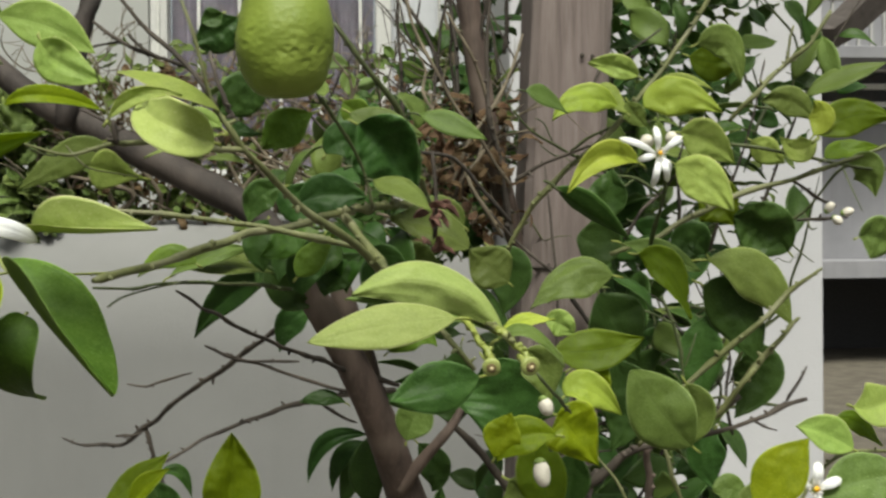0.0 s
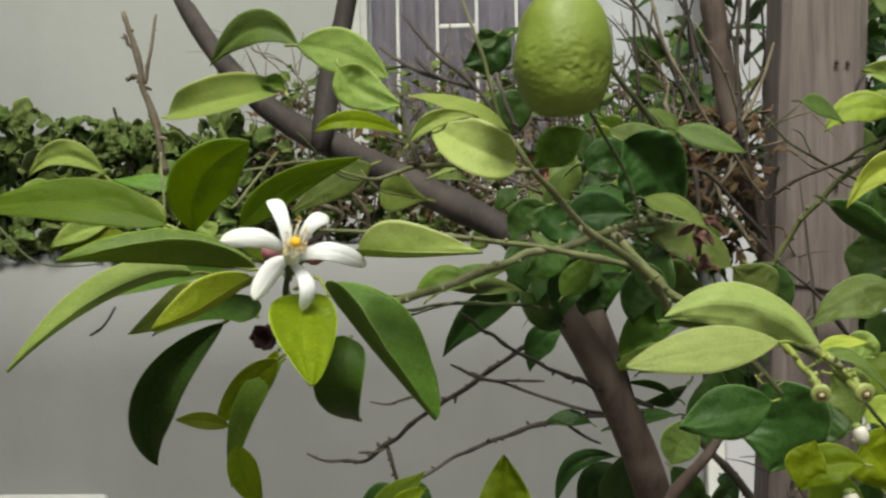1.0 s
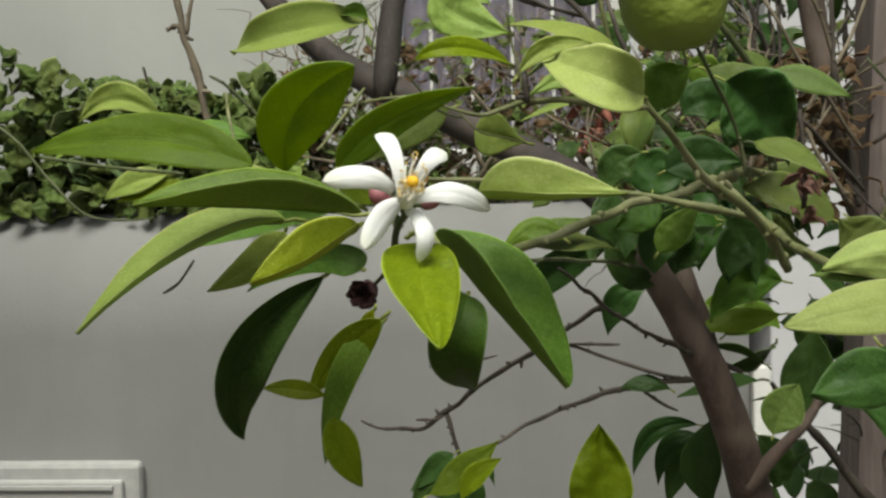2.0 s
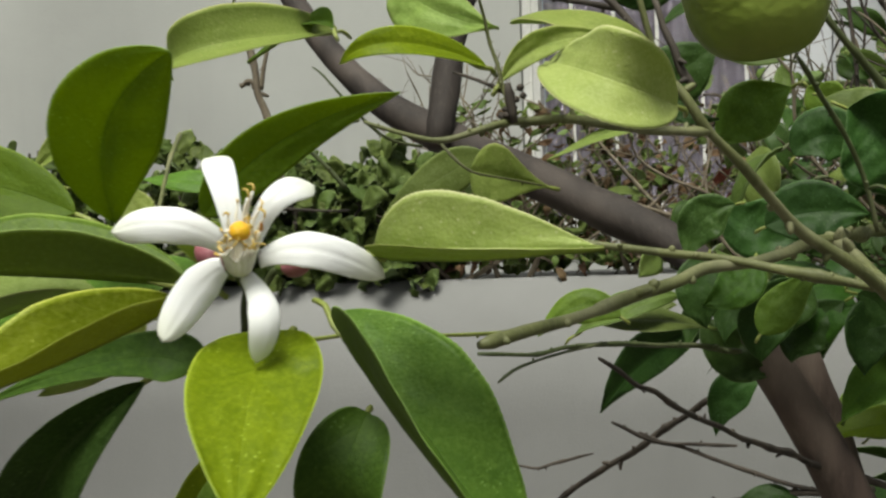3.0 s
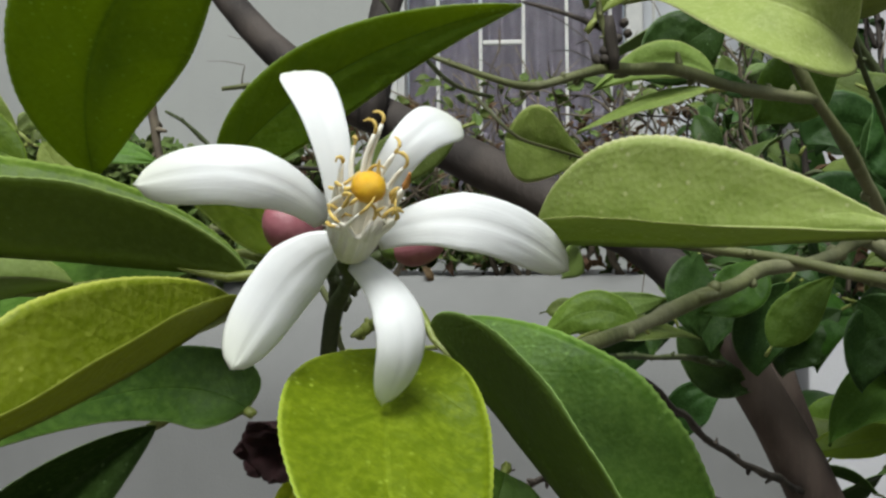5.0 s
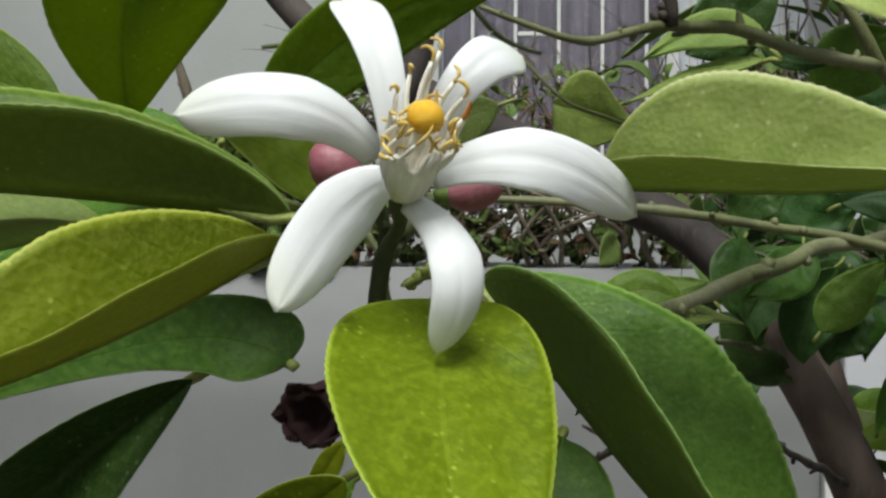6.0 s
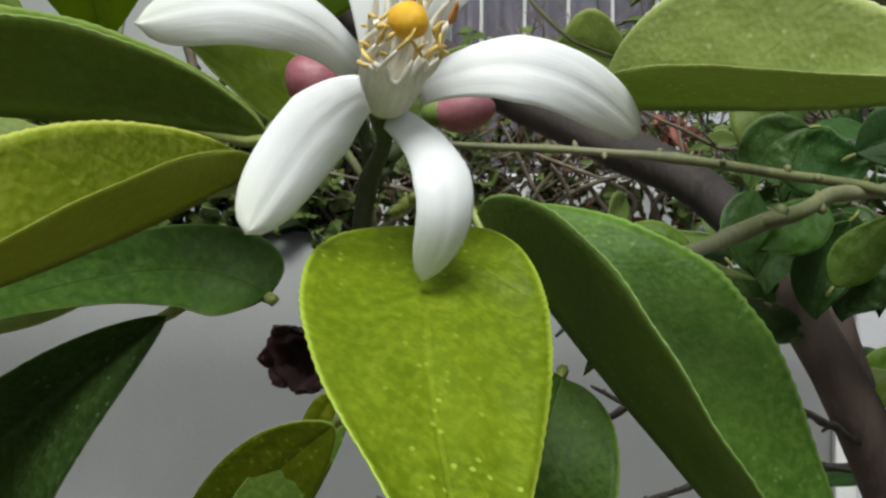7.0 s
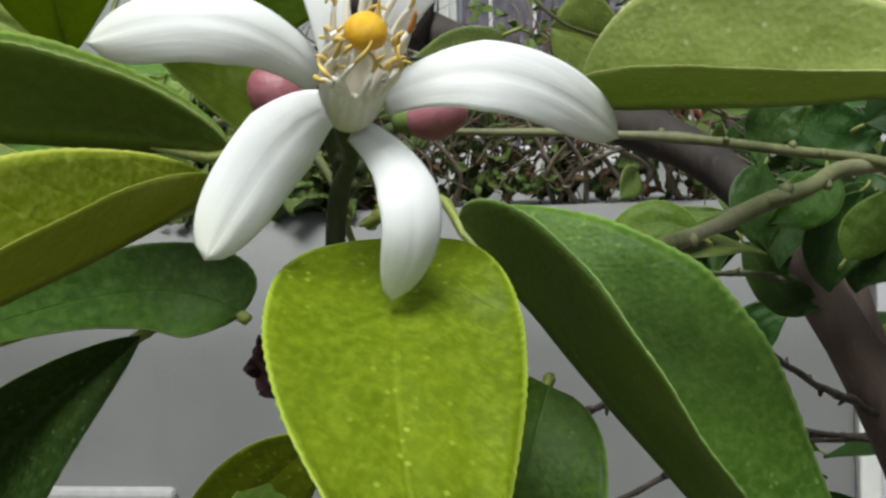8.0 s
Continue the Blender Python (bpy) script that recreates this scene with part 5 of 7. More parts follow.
leaf("o", (0.0609, 0.5800, 1.2676), (0.0702, 0.5800, 1.2580), (0.0795, 0.5800, 1.2391), 0.0341, (-0.0083, -1.0000, -0.0054), 10)
leaf("d", (0.0988, 0.5800, 1.2821), (0.0955, 0.5800, 1.2666), (0.0922, 0.5800, 1.2449), 0.0249, (-0.2310, -0.9721, 0.0410), 10)
leaf("o", (0.1705, 0.6000, 1.2797), (0.1524, 0.6000, 1.2996), (0.1354, 0.6000, 1.3243), 0.0388, (-0.0315, -0.9992, -0.0248), 10, peak=0.5, blunt=0.7)
leaf("o", (0.1737, 0.6200, 1.3128), (0.1770, 0.6200, 1.2926), (0.1615, 0.6200, 1.2729), 0.0268, (-0.3963, -0.9100, 0.1217), 10)
leaf("o", (0.2062, 0.6800, 1.3849), (0.2401, 0.6800, 1.3735), (0.2634, 0.6800, 1.3401), 0.0331, (0.0906, -0.9892, 0.1156), -12)
leaf("d", (0.2075, 0.6900, 1.3680), (0.2322, 0.6900, 1.3472), (0.2435, 0.6900, 1.3135), 0.0372, (-0.0691, -0.9966, -0.0456), -10)
leaf("d", (0.2146, 0.7000, 1.3468), (0.2086, 0.7000, 1.3206), (0.2103, 0.7000, 1.2904), 0.0301, (-0.3165, -0.9483, 0.0237), 12)
leaf("d", (0.2510, 0.7200, 1.3255), (0.2549, 0.7200, 1.3021), (0.2387, 0.7200, 1.2752), 0.0350, (-0.3614, -0.9282, 0.0884), 12)
leaf("m", (0.1669, 0.7000, 1.3887), (0.1878, 0.7000, 1.3772), (0.2018, 0.7000, 1.3451), 0.0244, (0.1754, -0.9744, 0.1408), 10)
leaf("o", (0.1606, 0.7200, 1.3961), (0.1880, 0.7200, 1.3863), (0.2155, 0.7200, 1.3763), 0.0231, (0.1965, -0.8150, 0.5452), 10)
leaf("d", (0.2248, 0.7200, 1.2678), (0.2187, 0.7200, 1.2486), (0.2265, 0.7200, 1.2251), 0.0271, (-0.3076, -0.9514, -0.0124), 10)
leaf("d", (0.2775, 0.7200, 1.3892), (0.2595, 0.7200, 1.4049), (0.2388, 0.7200, 1.4128), 0.0427, (-0.1492, -0.9581, -0.2443), 20, peak=0.5, blunt=0.6)
leaf("d", (0.2262, 0.7400, 1.3875), (0.2141, 0.7400, 1.3956), (0.2039, 0.7400, 1.3798), 0.0317, (-0.0355, -0.9940, 0.1032), 10)
leaf("d", (0.1545, 0.7600, 1.4162), (0.1543, 0.7600, 1.3960), (0.1460, 0.7600, 1.3760), 0.0323, (-0.2192, -0.9746, 0.0463), 10)
leaf("d", (0.1748, 0.8000, 1.4508), (0.1704, 0.8000, 1.4296), (0.1659, 0.8000, 1.4042), 0.0297, (-0.2208, -0.9744, 0.0425), 10)
# leaves round the second blossom
leaf("y", (0.1517, 0.6900, 1.4846), (0.1282, 0.6850, 1.4894), (0.1058, 0.6800, 1.4754), 0.0226, (0.1020, -0.8850, 0.4544), 12)
leaf("p", (0.1677, 0.7000, 1.5063), (0.1525, 0.7000, 1.5125), (0.1336, 0.7000, 1.5147), 0.0179, (-0.0074, -0.9995, -0.0300), 10)
leaf("p", (0.1573, 0.6900, 1.4809), (0.1443, 0.6900, 1.4937), (0.1387, 0.6900, 1.4992), 0.0147, (0.1257, -0.9838, 0.1276), 10)
leaf("y", (0.1686, 0.6900, 1.4846), (0.1897, 0.6850, 1.4914), (0.2181, 0.6800, 1.4799), 0.0275, (-0.1843, -0.9741, 0.1312), -10)
leaf("p", (0.1791, 0.7000, 1.5007), (0.1983, 0.7000, 1.5045), (0.2182, 0.7000, 1.4971), 0.0082, (0.0463, -0.8630, 0.5030), 10)
leaf("p", (0.1899, 0.6800, 1.4671), (0.2067, 0.6800, 1.4616), (0.2254, 0.6800, 1.4470), 0.0274, (-0.0724, -0.9892, -0.1278), 10)
leaf("y", (0.1565, 0.6600, 1.4466), (0.1320, 0.6550, 1.4491), (0.1088, 0.6500, 1.4263), 0.0210, (0.0915, -0.9615, 0.2593), 14)
leaf("p", (0.1830, 0.6700, 1.4464), (0.1997, 0.6650, 1.4354), (0.2180, 0.6600, 1.4155), 0.0286, (-0.2592, -0.9657, 0.0188), 8)
leaf("o", (0.1574, 0.6900, 1.4883), (0.1629, 0.6900, 1.4791), (0.1704, 0.6900, 1.4717), 0.0147, (-0.2103, -0.9635, -0.1658), 10)
leaf("o", (0.2146, 0.7200, 1.5313), (0.2363, 0.7200, 1.5307), (0.2449, 0.7200, 1.5018), 0.0232, (-0.0657, -0.9956, -0.0675), -12)
leaf("m", (0.2149, 0.7400, 1.5260), (0.2352, 0.7400, 1.5222), (0.2557, 0.7400, 1.5263), 0.0277, (0.0009, -0.9881, -0.1537), 10)
leaf("o", (0.2830, 0.6900, 1.4755), (0.2676, 0.6900, 1.4885), (0.2465, 0.6900, 1.4885), 0.0205, (0.0046, -0.9999, 0.0129), 12)
leaf("y", (0.2786, 0.6800, 1.4653), (0.2844, 0.6800, 1.4782), (0.2787, 0.6800, 1.4881), 0.0166, (-0.4049, -0.9144, 0.0022), 10)
leaf("m", (0.2824, 0.6800, 1.4653), (0.3055, 0.6800, 1.4782), (0.3363, 0.6800, 1.4764), 0.0259, (-0.0328, -0.9867, 0.1593), 10)
leaf("p", (0.2893, 0.7000, 1.4633), (0.2755, 0.7000, 1.4576), (0.2638, 0.7000, 1.4671), 0.0189, (0.0054, -0.9993, 0.0363), 10)
leaf("o", (0.3108, 0.7000, 1.4481), (0.3247, 0.7000, 1.4442), (0.3305, 0.7000, 1.4252), 0.0228, (-0.2864, -0.9260, -0.2460), 10)
leaf("m", (0.2995, 0.7100, 1.4526), (0.3156, 0.7100, 1.4583), (0.3396, 0.7100, 1.4602), 0.0173, (-0.1090, -0.8127, 0.5724), 10)
leaf("o", (0.3185, 0.7000, 1.3986), (0.3304, 0.7000, 1.3985), (0.3502, 0.7000, 1.3907), 0.0305, (-0.0280, -0.9933, -0.1121), 10)
leaf("p", (0.2556, 0.7300, 1.4659), (0.2677, 0.7300, 1.4580), (0.2799, 0.7300, 1.4501), 0.0197, (-0.1453, -0.9638, -0.2236), 10)
leaf("m", (0.2269, 0.7600, 1.4299), (0.2415, 0.7600, 1.4237), (0.2539, 0.7600, 1.4074), 0.0366, (-0.1510, -0.9718, -0.1810), 10)
# leaves of the lower spray by the white wall
leaf("l", (0.1708, 0.5000, 1.2665), (0.1837, 0.5000, 1.2854), (0.1972, 0.5000, 1.3016), 0.0261, (-0.3930, -0.8710, 0.2949), 10)
leaf("p", (0.2289, 0.5200, 1.2915), (0.2126, 0.5200, 1.3006), (0.1987, 0.5200, 1.3038), 0.0200, (0.0985, -0.9650, 0.2432), 10)
leaf("p", (0.2385, 0.5400, 1.3099), (0.2508, 0.5400, 1.3096), (0.2664, 0.5400, 1.3182), 0.0268, (-0.1273, -0.8954, 0.4266), 10)
leaf("o", (0.2036, 0.5000, 1.2724), (0.2252, 0.5000, 1.2801), (0.2483, 0.5000, 1.2822), 0.0277, (-0.1009, -0.8822, 0.4599), 10)
leaf("m", (0.2337, 0.5500, 1.3025), (0.2463, 0.5500, 1.2991), (0.2588, 0.5500, 1.2867), 0.0121, (0.2165, -0.9135, 0.3444), 10)
leaf("o", (0.1874, 0.5600, 1.2591), (0.1780, 0.5600, 1.2640), (0.1686, 0.5600, 1.2627), 0.0168, (0.0621, -0.9444, 0.3227), 10)
leaf("o", (0.1738, 0.5400, 1.2553), (0.1891, 0.5400, 1.2637), (0.2013, 0.5400, 1.2663), 0.0177, (-0.1869, -0.8646, 0.4665), 10)
limb("twig", TREE, STEM, (0.2663, 0.5400, 1.2853, 0.00093), (0.2306, 0.5300, 1.2882, 0.00109), (0.2080, 0.5200, 1.2763, 0.00106), (0.1961, 0.5200, 1.2566, 0.00124))
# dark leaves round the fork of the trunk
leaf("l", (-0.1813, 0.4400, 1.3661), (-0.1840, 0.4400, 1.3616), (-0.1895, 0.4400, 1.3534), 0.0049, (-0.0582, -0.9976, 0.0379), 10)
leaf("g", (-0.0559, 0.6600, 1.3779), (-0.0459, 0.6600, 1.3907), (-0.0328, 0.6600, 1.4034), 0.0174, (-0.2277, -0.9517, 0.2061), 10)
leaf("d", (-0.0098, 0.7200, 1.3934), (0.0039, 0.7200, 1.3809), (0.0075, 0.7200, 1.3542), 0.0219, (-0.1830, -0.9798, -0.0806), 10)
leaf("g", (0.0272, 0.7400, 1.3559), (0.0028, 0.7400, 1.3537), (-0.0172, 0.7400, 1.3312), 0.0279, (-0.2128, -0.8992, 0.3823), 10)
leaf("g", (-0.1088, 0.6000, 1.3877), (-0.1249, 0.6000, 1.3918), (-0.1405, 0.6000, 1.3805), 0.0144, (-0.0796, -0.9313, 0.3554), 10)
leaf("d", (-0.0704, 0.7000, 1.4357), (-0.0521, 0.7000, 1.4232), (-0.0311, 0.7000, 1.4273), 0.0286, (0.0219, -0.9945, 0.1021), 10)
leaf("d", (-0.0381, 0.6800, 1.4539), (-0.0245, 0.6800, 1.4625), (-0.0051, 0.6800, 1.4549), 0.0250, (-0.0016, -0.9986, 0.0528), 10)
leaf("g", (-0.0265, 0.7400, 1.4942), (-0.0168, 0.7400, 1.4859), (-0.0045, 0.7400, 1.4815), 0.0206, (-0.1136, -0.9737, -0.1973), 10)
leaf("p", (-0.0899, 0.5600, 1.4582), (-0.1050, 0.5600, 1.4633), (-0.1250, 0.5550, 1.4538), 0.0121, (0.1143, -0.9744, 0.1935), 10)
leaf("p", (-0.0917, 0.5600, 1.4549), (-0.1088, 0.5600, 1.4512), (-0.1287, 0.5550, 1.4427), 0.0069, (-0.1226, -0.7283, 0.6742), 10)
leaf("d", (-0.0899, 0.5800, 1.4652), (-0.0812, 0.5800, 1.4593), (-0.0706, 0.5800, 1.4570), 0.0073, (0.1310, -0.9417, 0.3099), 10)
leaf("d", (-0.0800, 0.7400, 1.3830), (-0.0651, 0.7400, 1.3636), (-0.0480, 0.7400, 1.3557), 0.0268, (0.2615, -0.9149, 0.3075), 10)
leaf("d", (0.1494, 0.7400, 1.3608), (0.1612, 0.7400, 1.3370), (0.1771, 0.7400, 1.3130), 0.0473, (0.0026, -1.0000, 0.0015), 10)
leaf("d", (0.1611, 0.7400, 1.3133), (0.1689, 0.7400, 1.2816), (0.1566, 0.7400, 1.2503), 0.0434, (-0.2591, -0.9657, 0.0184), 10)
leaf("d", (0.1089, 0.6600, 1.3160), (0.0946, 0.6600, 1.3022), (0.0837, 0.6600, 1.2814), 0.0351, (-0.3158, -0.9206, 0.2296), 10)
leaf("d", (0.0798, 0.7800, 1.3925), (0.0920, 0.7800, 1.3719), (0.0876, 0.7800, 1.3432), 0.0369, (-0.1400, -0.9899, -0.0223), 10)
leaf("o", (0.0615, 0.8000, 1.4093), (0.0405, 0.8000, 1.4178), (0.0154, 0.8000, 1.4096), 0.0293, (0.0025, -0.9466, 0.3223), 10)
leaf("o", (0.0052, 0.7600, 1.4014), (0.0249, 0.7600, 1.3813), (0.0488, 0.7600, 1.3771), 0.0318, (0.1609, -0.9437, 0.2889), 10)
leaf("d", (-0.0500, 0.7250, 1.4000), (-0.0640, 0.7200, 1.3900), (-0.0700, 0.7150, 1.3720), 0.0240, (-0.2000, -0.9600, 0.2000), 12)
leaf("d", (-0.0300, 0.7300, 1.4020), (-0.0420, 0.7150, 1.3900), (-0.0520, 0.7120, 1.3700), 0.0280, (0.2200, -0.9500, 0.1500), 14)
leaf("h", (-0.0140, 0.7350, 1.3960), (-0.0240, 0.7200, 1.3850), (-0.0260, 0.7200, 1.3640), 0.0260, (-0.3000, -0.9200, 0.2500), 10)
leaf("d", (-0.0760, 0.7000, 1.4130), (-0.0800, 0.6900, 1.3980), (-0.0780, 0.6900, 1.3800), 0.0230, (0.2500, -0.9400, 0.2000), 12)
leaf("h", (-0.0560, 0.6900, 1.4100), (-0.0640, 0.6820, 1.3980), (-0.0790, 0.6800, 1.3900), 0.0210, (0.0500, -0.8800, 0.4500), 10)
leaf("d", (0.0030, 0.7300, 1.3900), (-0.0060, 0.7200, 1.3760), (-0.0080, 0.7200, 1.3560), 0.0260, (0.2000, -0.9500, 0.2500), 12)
# light leaves and shoots beyond the near spray
leaf("p", (-0.3133, 0.6000, 1.4528), (-0.3368, 0.6000, 1.4643), (-0.3578, 0.6000, 1.4524), 0.0186, (-0.0023, -0.9480, 0.3183), 15)
leaf("p", (-0.3420, 0.6000, 1.4473), (-0.3549, 0.6000, 1.4446), (-0.3728, 0.6000, 1.4326), 0.0125, (-0.1591, -0.9299, 0.3316), 15)
leaf("p", (-0.3046, 0.5800, 1.4239), (-0.3231, 0.5800, 1.4199), (-0.3371, 0.5800, 1.4121), 0.0135, (-0.0663, -0.9810, 0.1823), 15)
leaf("l", (-0.2955, 0.5800, 1.4192), (-0.3109, 0.5800, 1.4166), (-0.3310, 0.5800, 1.4110), 0.0120, (-0.0913, -0.9137, 0.3961), 15)
leaf("g", (-0.3166, 0.6200, 1.4513), (-0.2906, 0.6200, 1.4490), (-0.2713, 0.6200, 1.4437), 0.0128, (0.1017, -0.7886, 0.6065), 15)
leaf("p", (-0.2478, 0.5000, 1.4203), (-0.2544, 0.5000, 1.4285), (-0.2589, 0.5000, 1.4352), 0.0112, (0.1864, -0.9725, 0.1394), 10)
leaf("p", (-0.2112, 0.4600, 1.4198), (-0.2163, 0.4600, 1.4175), (-0.2212, 0.4600, 1.4225), 0.0098, (0.0119, -0.9989, 0.0444), 10)
limb("twig", TREE, STEM, (-0.2478, 0.5000, 1.4203, 0.00066), (-0.2545, 0.5200, 1.4375, 0.00068), (-0.2679, 0.5600, 1.4608, 0.00074))
limb("twig", TREE, STEM_DARK, (-0.3569, 0.5500, 1.4327, 0.00073), (-0.3223, 0.5400, 1.4272, 0.00072), (-0.2768, 0.5200, 1.4214, 0.00069))
limb("twig", TREE, STEM_DARK, (-0.4122, 0.6000, 1.4617, 0.00078), (-0.3902, 0.6000, 1.4424, 0.00078), (-0.3559, 0.6000, 1.4057, 0.00058), (-0.3178, 0.6000, 1.4027, 0.00038))
limb("twig", TREE, STEM, (-0.2085, 0.4800, 1.4432, 0.00063), (-0.1865, 0.4800, 1.4465, 0.00063), (-0.1693, 0.4700, 1.4465, 0.00062))
limb("twig", TREE, STEM, (-0.2049, 0.4600, 1.4258, 0.00061), (-0.1998, 0.4700, 1.4348, 0.00062), (-0.1890, 0.4800, 1.4516, 0.00063))
limb("twig", TREE, BARK_DARK, (-0.1807, 0.4200, 1.4188, 0.00031), (-0.1700, 0.4300, 1.4186, 0.00032), (-0.1629, 0.4400, 1.4190, 0.00033))
limb("twig", TREE, STEM, (-0.1544, 0.5000, 1.4446, 0.00045), (-0.1437, 0.5000, 1.4340, 0.00045), (-0.1264, 0.5250, 1.4313, 0.00039))
limb("twig", TREE, STEM_DARK, (-0.1487, 0.4600, 1.4368, 0.00047), (-0.1572, 0.4500, 1.4388, 0.00045), (-0.1670, 0.4400, 1.4513, 0.00029), (-0.1717, 0.4400, 1.4557, 0.00022))

# hanging fruit
def lemon(at, height, radius, tilt):
    prof = []
    n = 90
    for i in range(n + 1):
        a = math.pi * i / n
        k = 0.5 - 0.5 * math.cos(a)
        r = radius * math.sin(a) ** (0.62 + 0.25 * k) * (1 + 0.05 * math.cos(a))
        prof.append((height * k, max(r, 0.0004)))
    ax = Vector(tilt).normalized()
    v, f = lathe(prof, 120, ax)
    out = []
    for q in v:
        d = q - ax * height * 0.5
        d.normalize()
        p = q * 260
        k = q.dot(ax) / height
        band = 0.1 + 0.8 * math.exp(-((k - 0.34) / 0.2) ** 2)
        b = abs(noise.noise(Vector((p.x, p.y, p.z * 1.8)))) * 0.0021 * band * (0.35 + 0.9 * max(0.0, noise.noise(q * 75) + 0.35)) + 0.0004 * band * noise.noise(q * 560) + 0.0012 * noise.noise(q * 60)
        out.append(q - d * b)
    ob = put("lemon", mesh_of("lemon", out, f, [LEMON]), TREE, at, "unripe green pitted lemon")
    turned("stem_button", Vector(at) + ax * (height - 0.002), [(0.0, 0.005), (0.003, 0.0045), (0.006, 0.002)], STEM, ob, ax)
    return ob


lemon((-0.0590, 0.5600, 1.4738), 0.066, 0.0252, (0.06, -0.04, 1))
limb("twig", TREE, STEM_DARK, (-0.0553, 0.5574, 1.5400, 0.0013), (-0.0600, 0.5550, 1.5490, 0.0012), (-0.0820, 0.5300, 1.5440, 0.0011), (-0.1060, 0.5003, 1.5262, 0.0009), label="fruit stalk")


# ---- blossoms ----
def petal(flower, B, M, T, W, N, cup=-0.12, twist=0.0, label="", strap="even"):
    COUNT[0] += 1
    v, f, m, uv = blade(B, M, T, W, N, 0.0, nu=36, nv=8, thick=0.0003, wave=0.022, cup=cup * 0.7, twist=twist, seed=COUNT[0] % 89, strap=strap, petiole=0)
    return put("petal", mesh_of("petal", v, f, [PETAL], [0] * len(f), uv), flower, B, label)


def bud(parent, at, axis, length, radius, material, name="bud", label=""):
    ob = turned(name, at, egg(length, radius, 14, 0.12), material, parent, axis, label, 18, radius * 0.12, 260.0)
    ax = Vector(axis).normalized()
    turned("calyx", Vector(at) - ax * 0.0012, [(0, 0.0007), (0.0006, radius * 0.55), (0.0022, radius * 0.72), (0.0026, radius * 0.66)], CALYX, ob, ax, "", 12)
    return ob


R0 = Vector((-0.1605, 0.3665, 1.4028))
S0 = Vector((-0.1567, 0.3584, 1.4094))
AX = (S0 - R0).normalized()
flower = put("flower", mesh_of("receptacle", *lathe([(-0.0012, 0.0008), (-0.0004, 0.0015), (0.0004, 0.0017), (0.0010, 0.0014)], 16, AX), [CALYX]), TREE, R0, "open white blossom with yellow stigma")
UP = Vector((0, 0, 1))
petal(flower, (-0.1635, 0.3693, 1.4070), (-0.1706, 0.3604, 1.4113), (-0.1839, 0.3620, 1.4104), 0.0070, (0.5345, -0.8360, 0.1246), -0.26, 18, strap="even")
petal(flower, (-0.1611, 0.3673, 1.4060), (-0.1630, 0.3662, 1.4176), (-0.1679, 0.3722, 1.4247), 0.0072, (0.3811, -0.8301, 0.4071), 0.09, 3, strap="flared")
petal(flower, (-0.1583, 0.3672, 1.4058), (-0.1525, 0.3647, 1.4154), (-0.1481, 0.3735, 1.4183), 0.0069, (0.5507, -0.6356, 0.5410), -0.12, -8, strap="flared")
petal(flower, (-0.1571, 0.3682, 1.4046), (-0.1454, 0.3656, 1.4059), (-0.1352, 0.3757, 1.4007), 0.0068, (-0.0222, -0.9800, 0.1976), -0.07, 8, strap="pointed")
petal(flower, (-0.1612, 0.3608, 1.4030), (-0.1657, 0.3600, 1.3993), (-0.1713, 0.3569, 1.3900), 0.0073, (0.2359, -0.8941, -0.3806), -0.21, -1, strap="pointed")
petal(flower, (-0.1595, 0.3666, 1.4018), (-0.1534, 0.3609, 1.3945), (-0.1561, 0.3632, 1.3858), 0.0057, (0.4355, -0.8928, 0.1155), -0.22, -21, strap="pointed")
side_x = AX.orthogonal().normalized()
side_y = AX.cross(side_x)


def around(a, r, h):
    """A point about the flower's axis: angle, distance from it, height along it, from the flower's heart."""
    return (side_x * math.cos(a) + side_y * math.sin(a)) * r + AX * h


# fused filaments form a ridged cream cup
tv, tf = lathe([(0.0, 0.0011), (0.0004, 0.0021), (0.0012, 0.0026), (0.003, 0.0029), (0.005, 0.0031), (0.0066, 0.0033), (0.0070, 0.0031), (0.0064, 0.0027), (0.0045, 0.0022), (0.0025, 0.0012)], 96, AX)
ridged = []
for q in tv:
    h = q.dot(AX)
    d = q - AX * h
    a = math.atan2(d.dot(side_y), d.dot(side_x))
    ridged.append(AX * h + d * (1 + 0.05 * math.cos(a * 17) * min(1, h / 0.003) + 0.05 * noise.noise(d * 500)) + AX * 0.0005 * math.sin(a * 8) * (h > 0.006))
put("stamen_tube", mesh_of("stamen_tube", ridged, tf, [FILAMENT]), flower, R0, "cream ridged cup of fused stamens")
HS = (S0 - R0).length
turned("style", R0 + AX * 0.004, [(0, 0.0008), (HS - 0.0045, 0.0008)], FILAMENT, flower, AX, "", 10)
turned("stigma", S0 - AX * 0.0014, [(0, 0.0008), (0.0004, 0.0015), (0.0011, 0.0019), (0.0019, 0.0018), (0.0027, 0.0012), (0.0030, 0.0004)], STIGMA, flower, AX, "round golden stigma", 24, 0.00012, 1500)
rs = random.Random(5)


TIPS = ((-0.1558, 0.3624, 1.4168), (-0.1566, 0.3619, 1.4156), (-0.1590, 0.3629, 1.4145), (-0.1543, 0.3619, 1.4134), (-0.1532, 0.3609, 1.4117), (-0.1600, 0.3609, 1.4123), (-0.1607, 0.3579, 1.4054), (-0.1538, 0.3584, 1.4059))


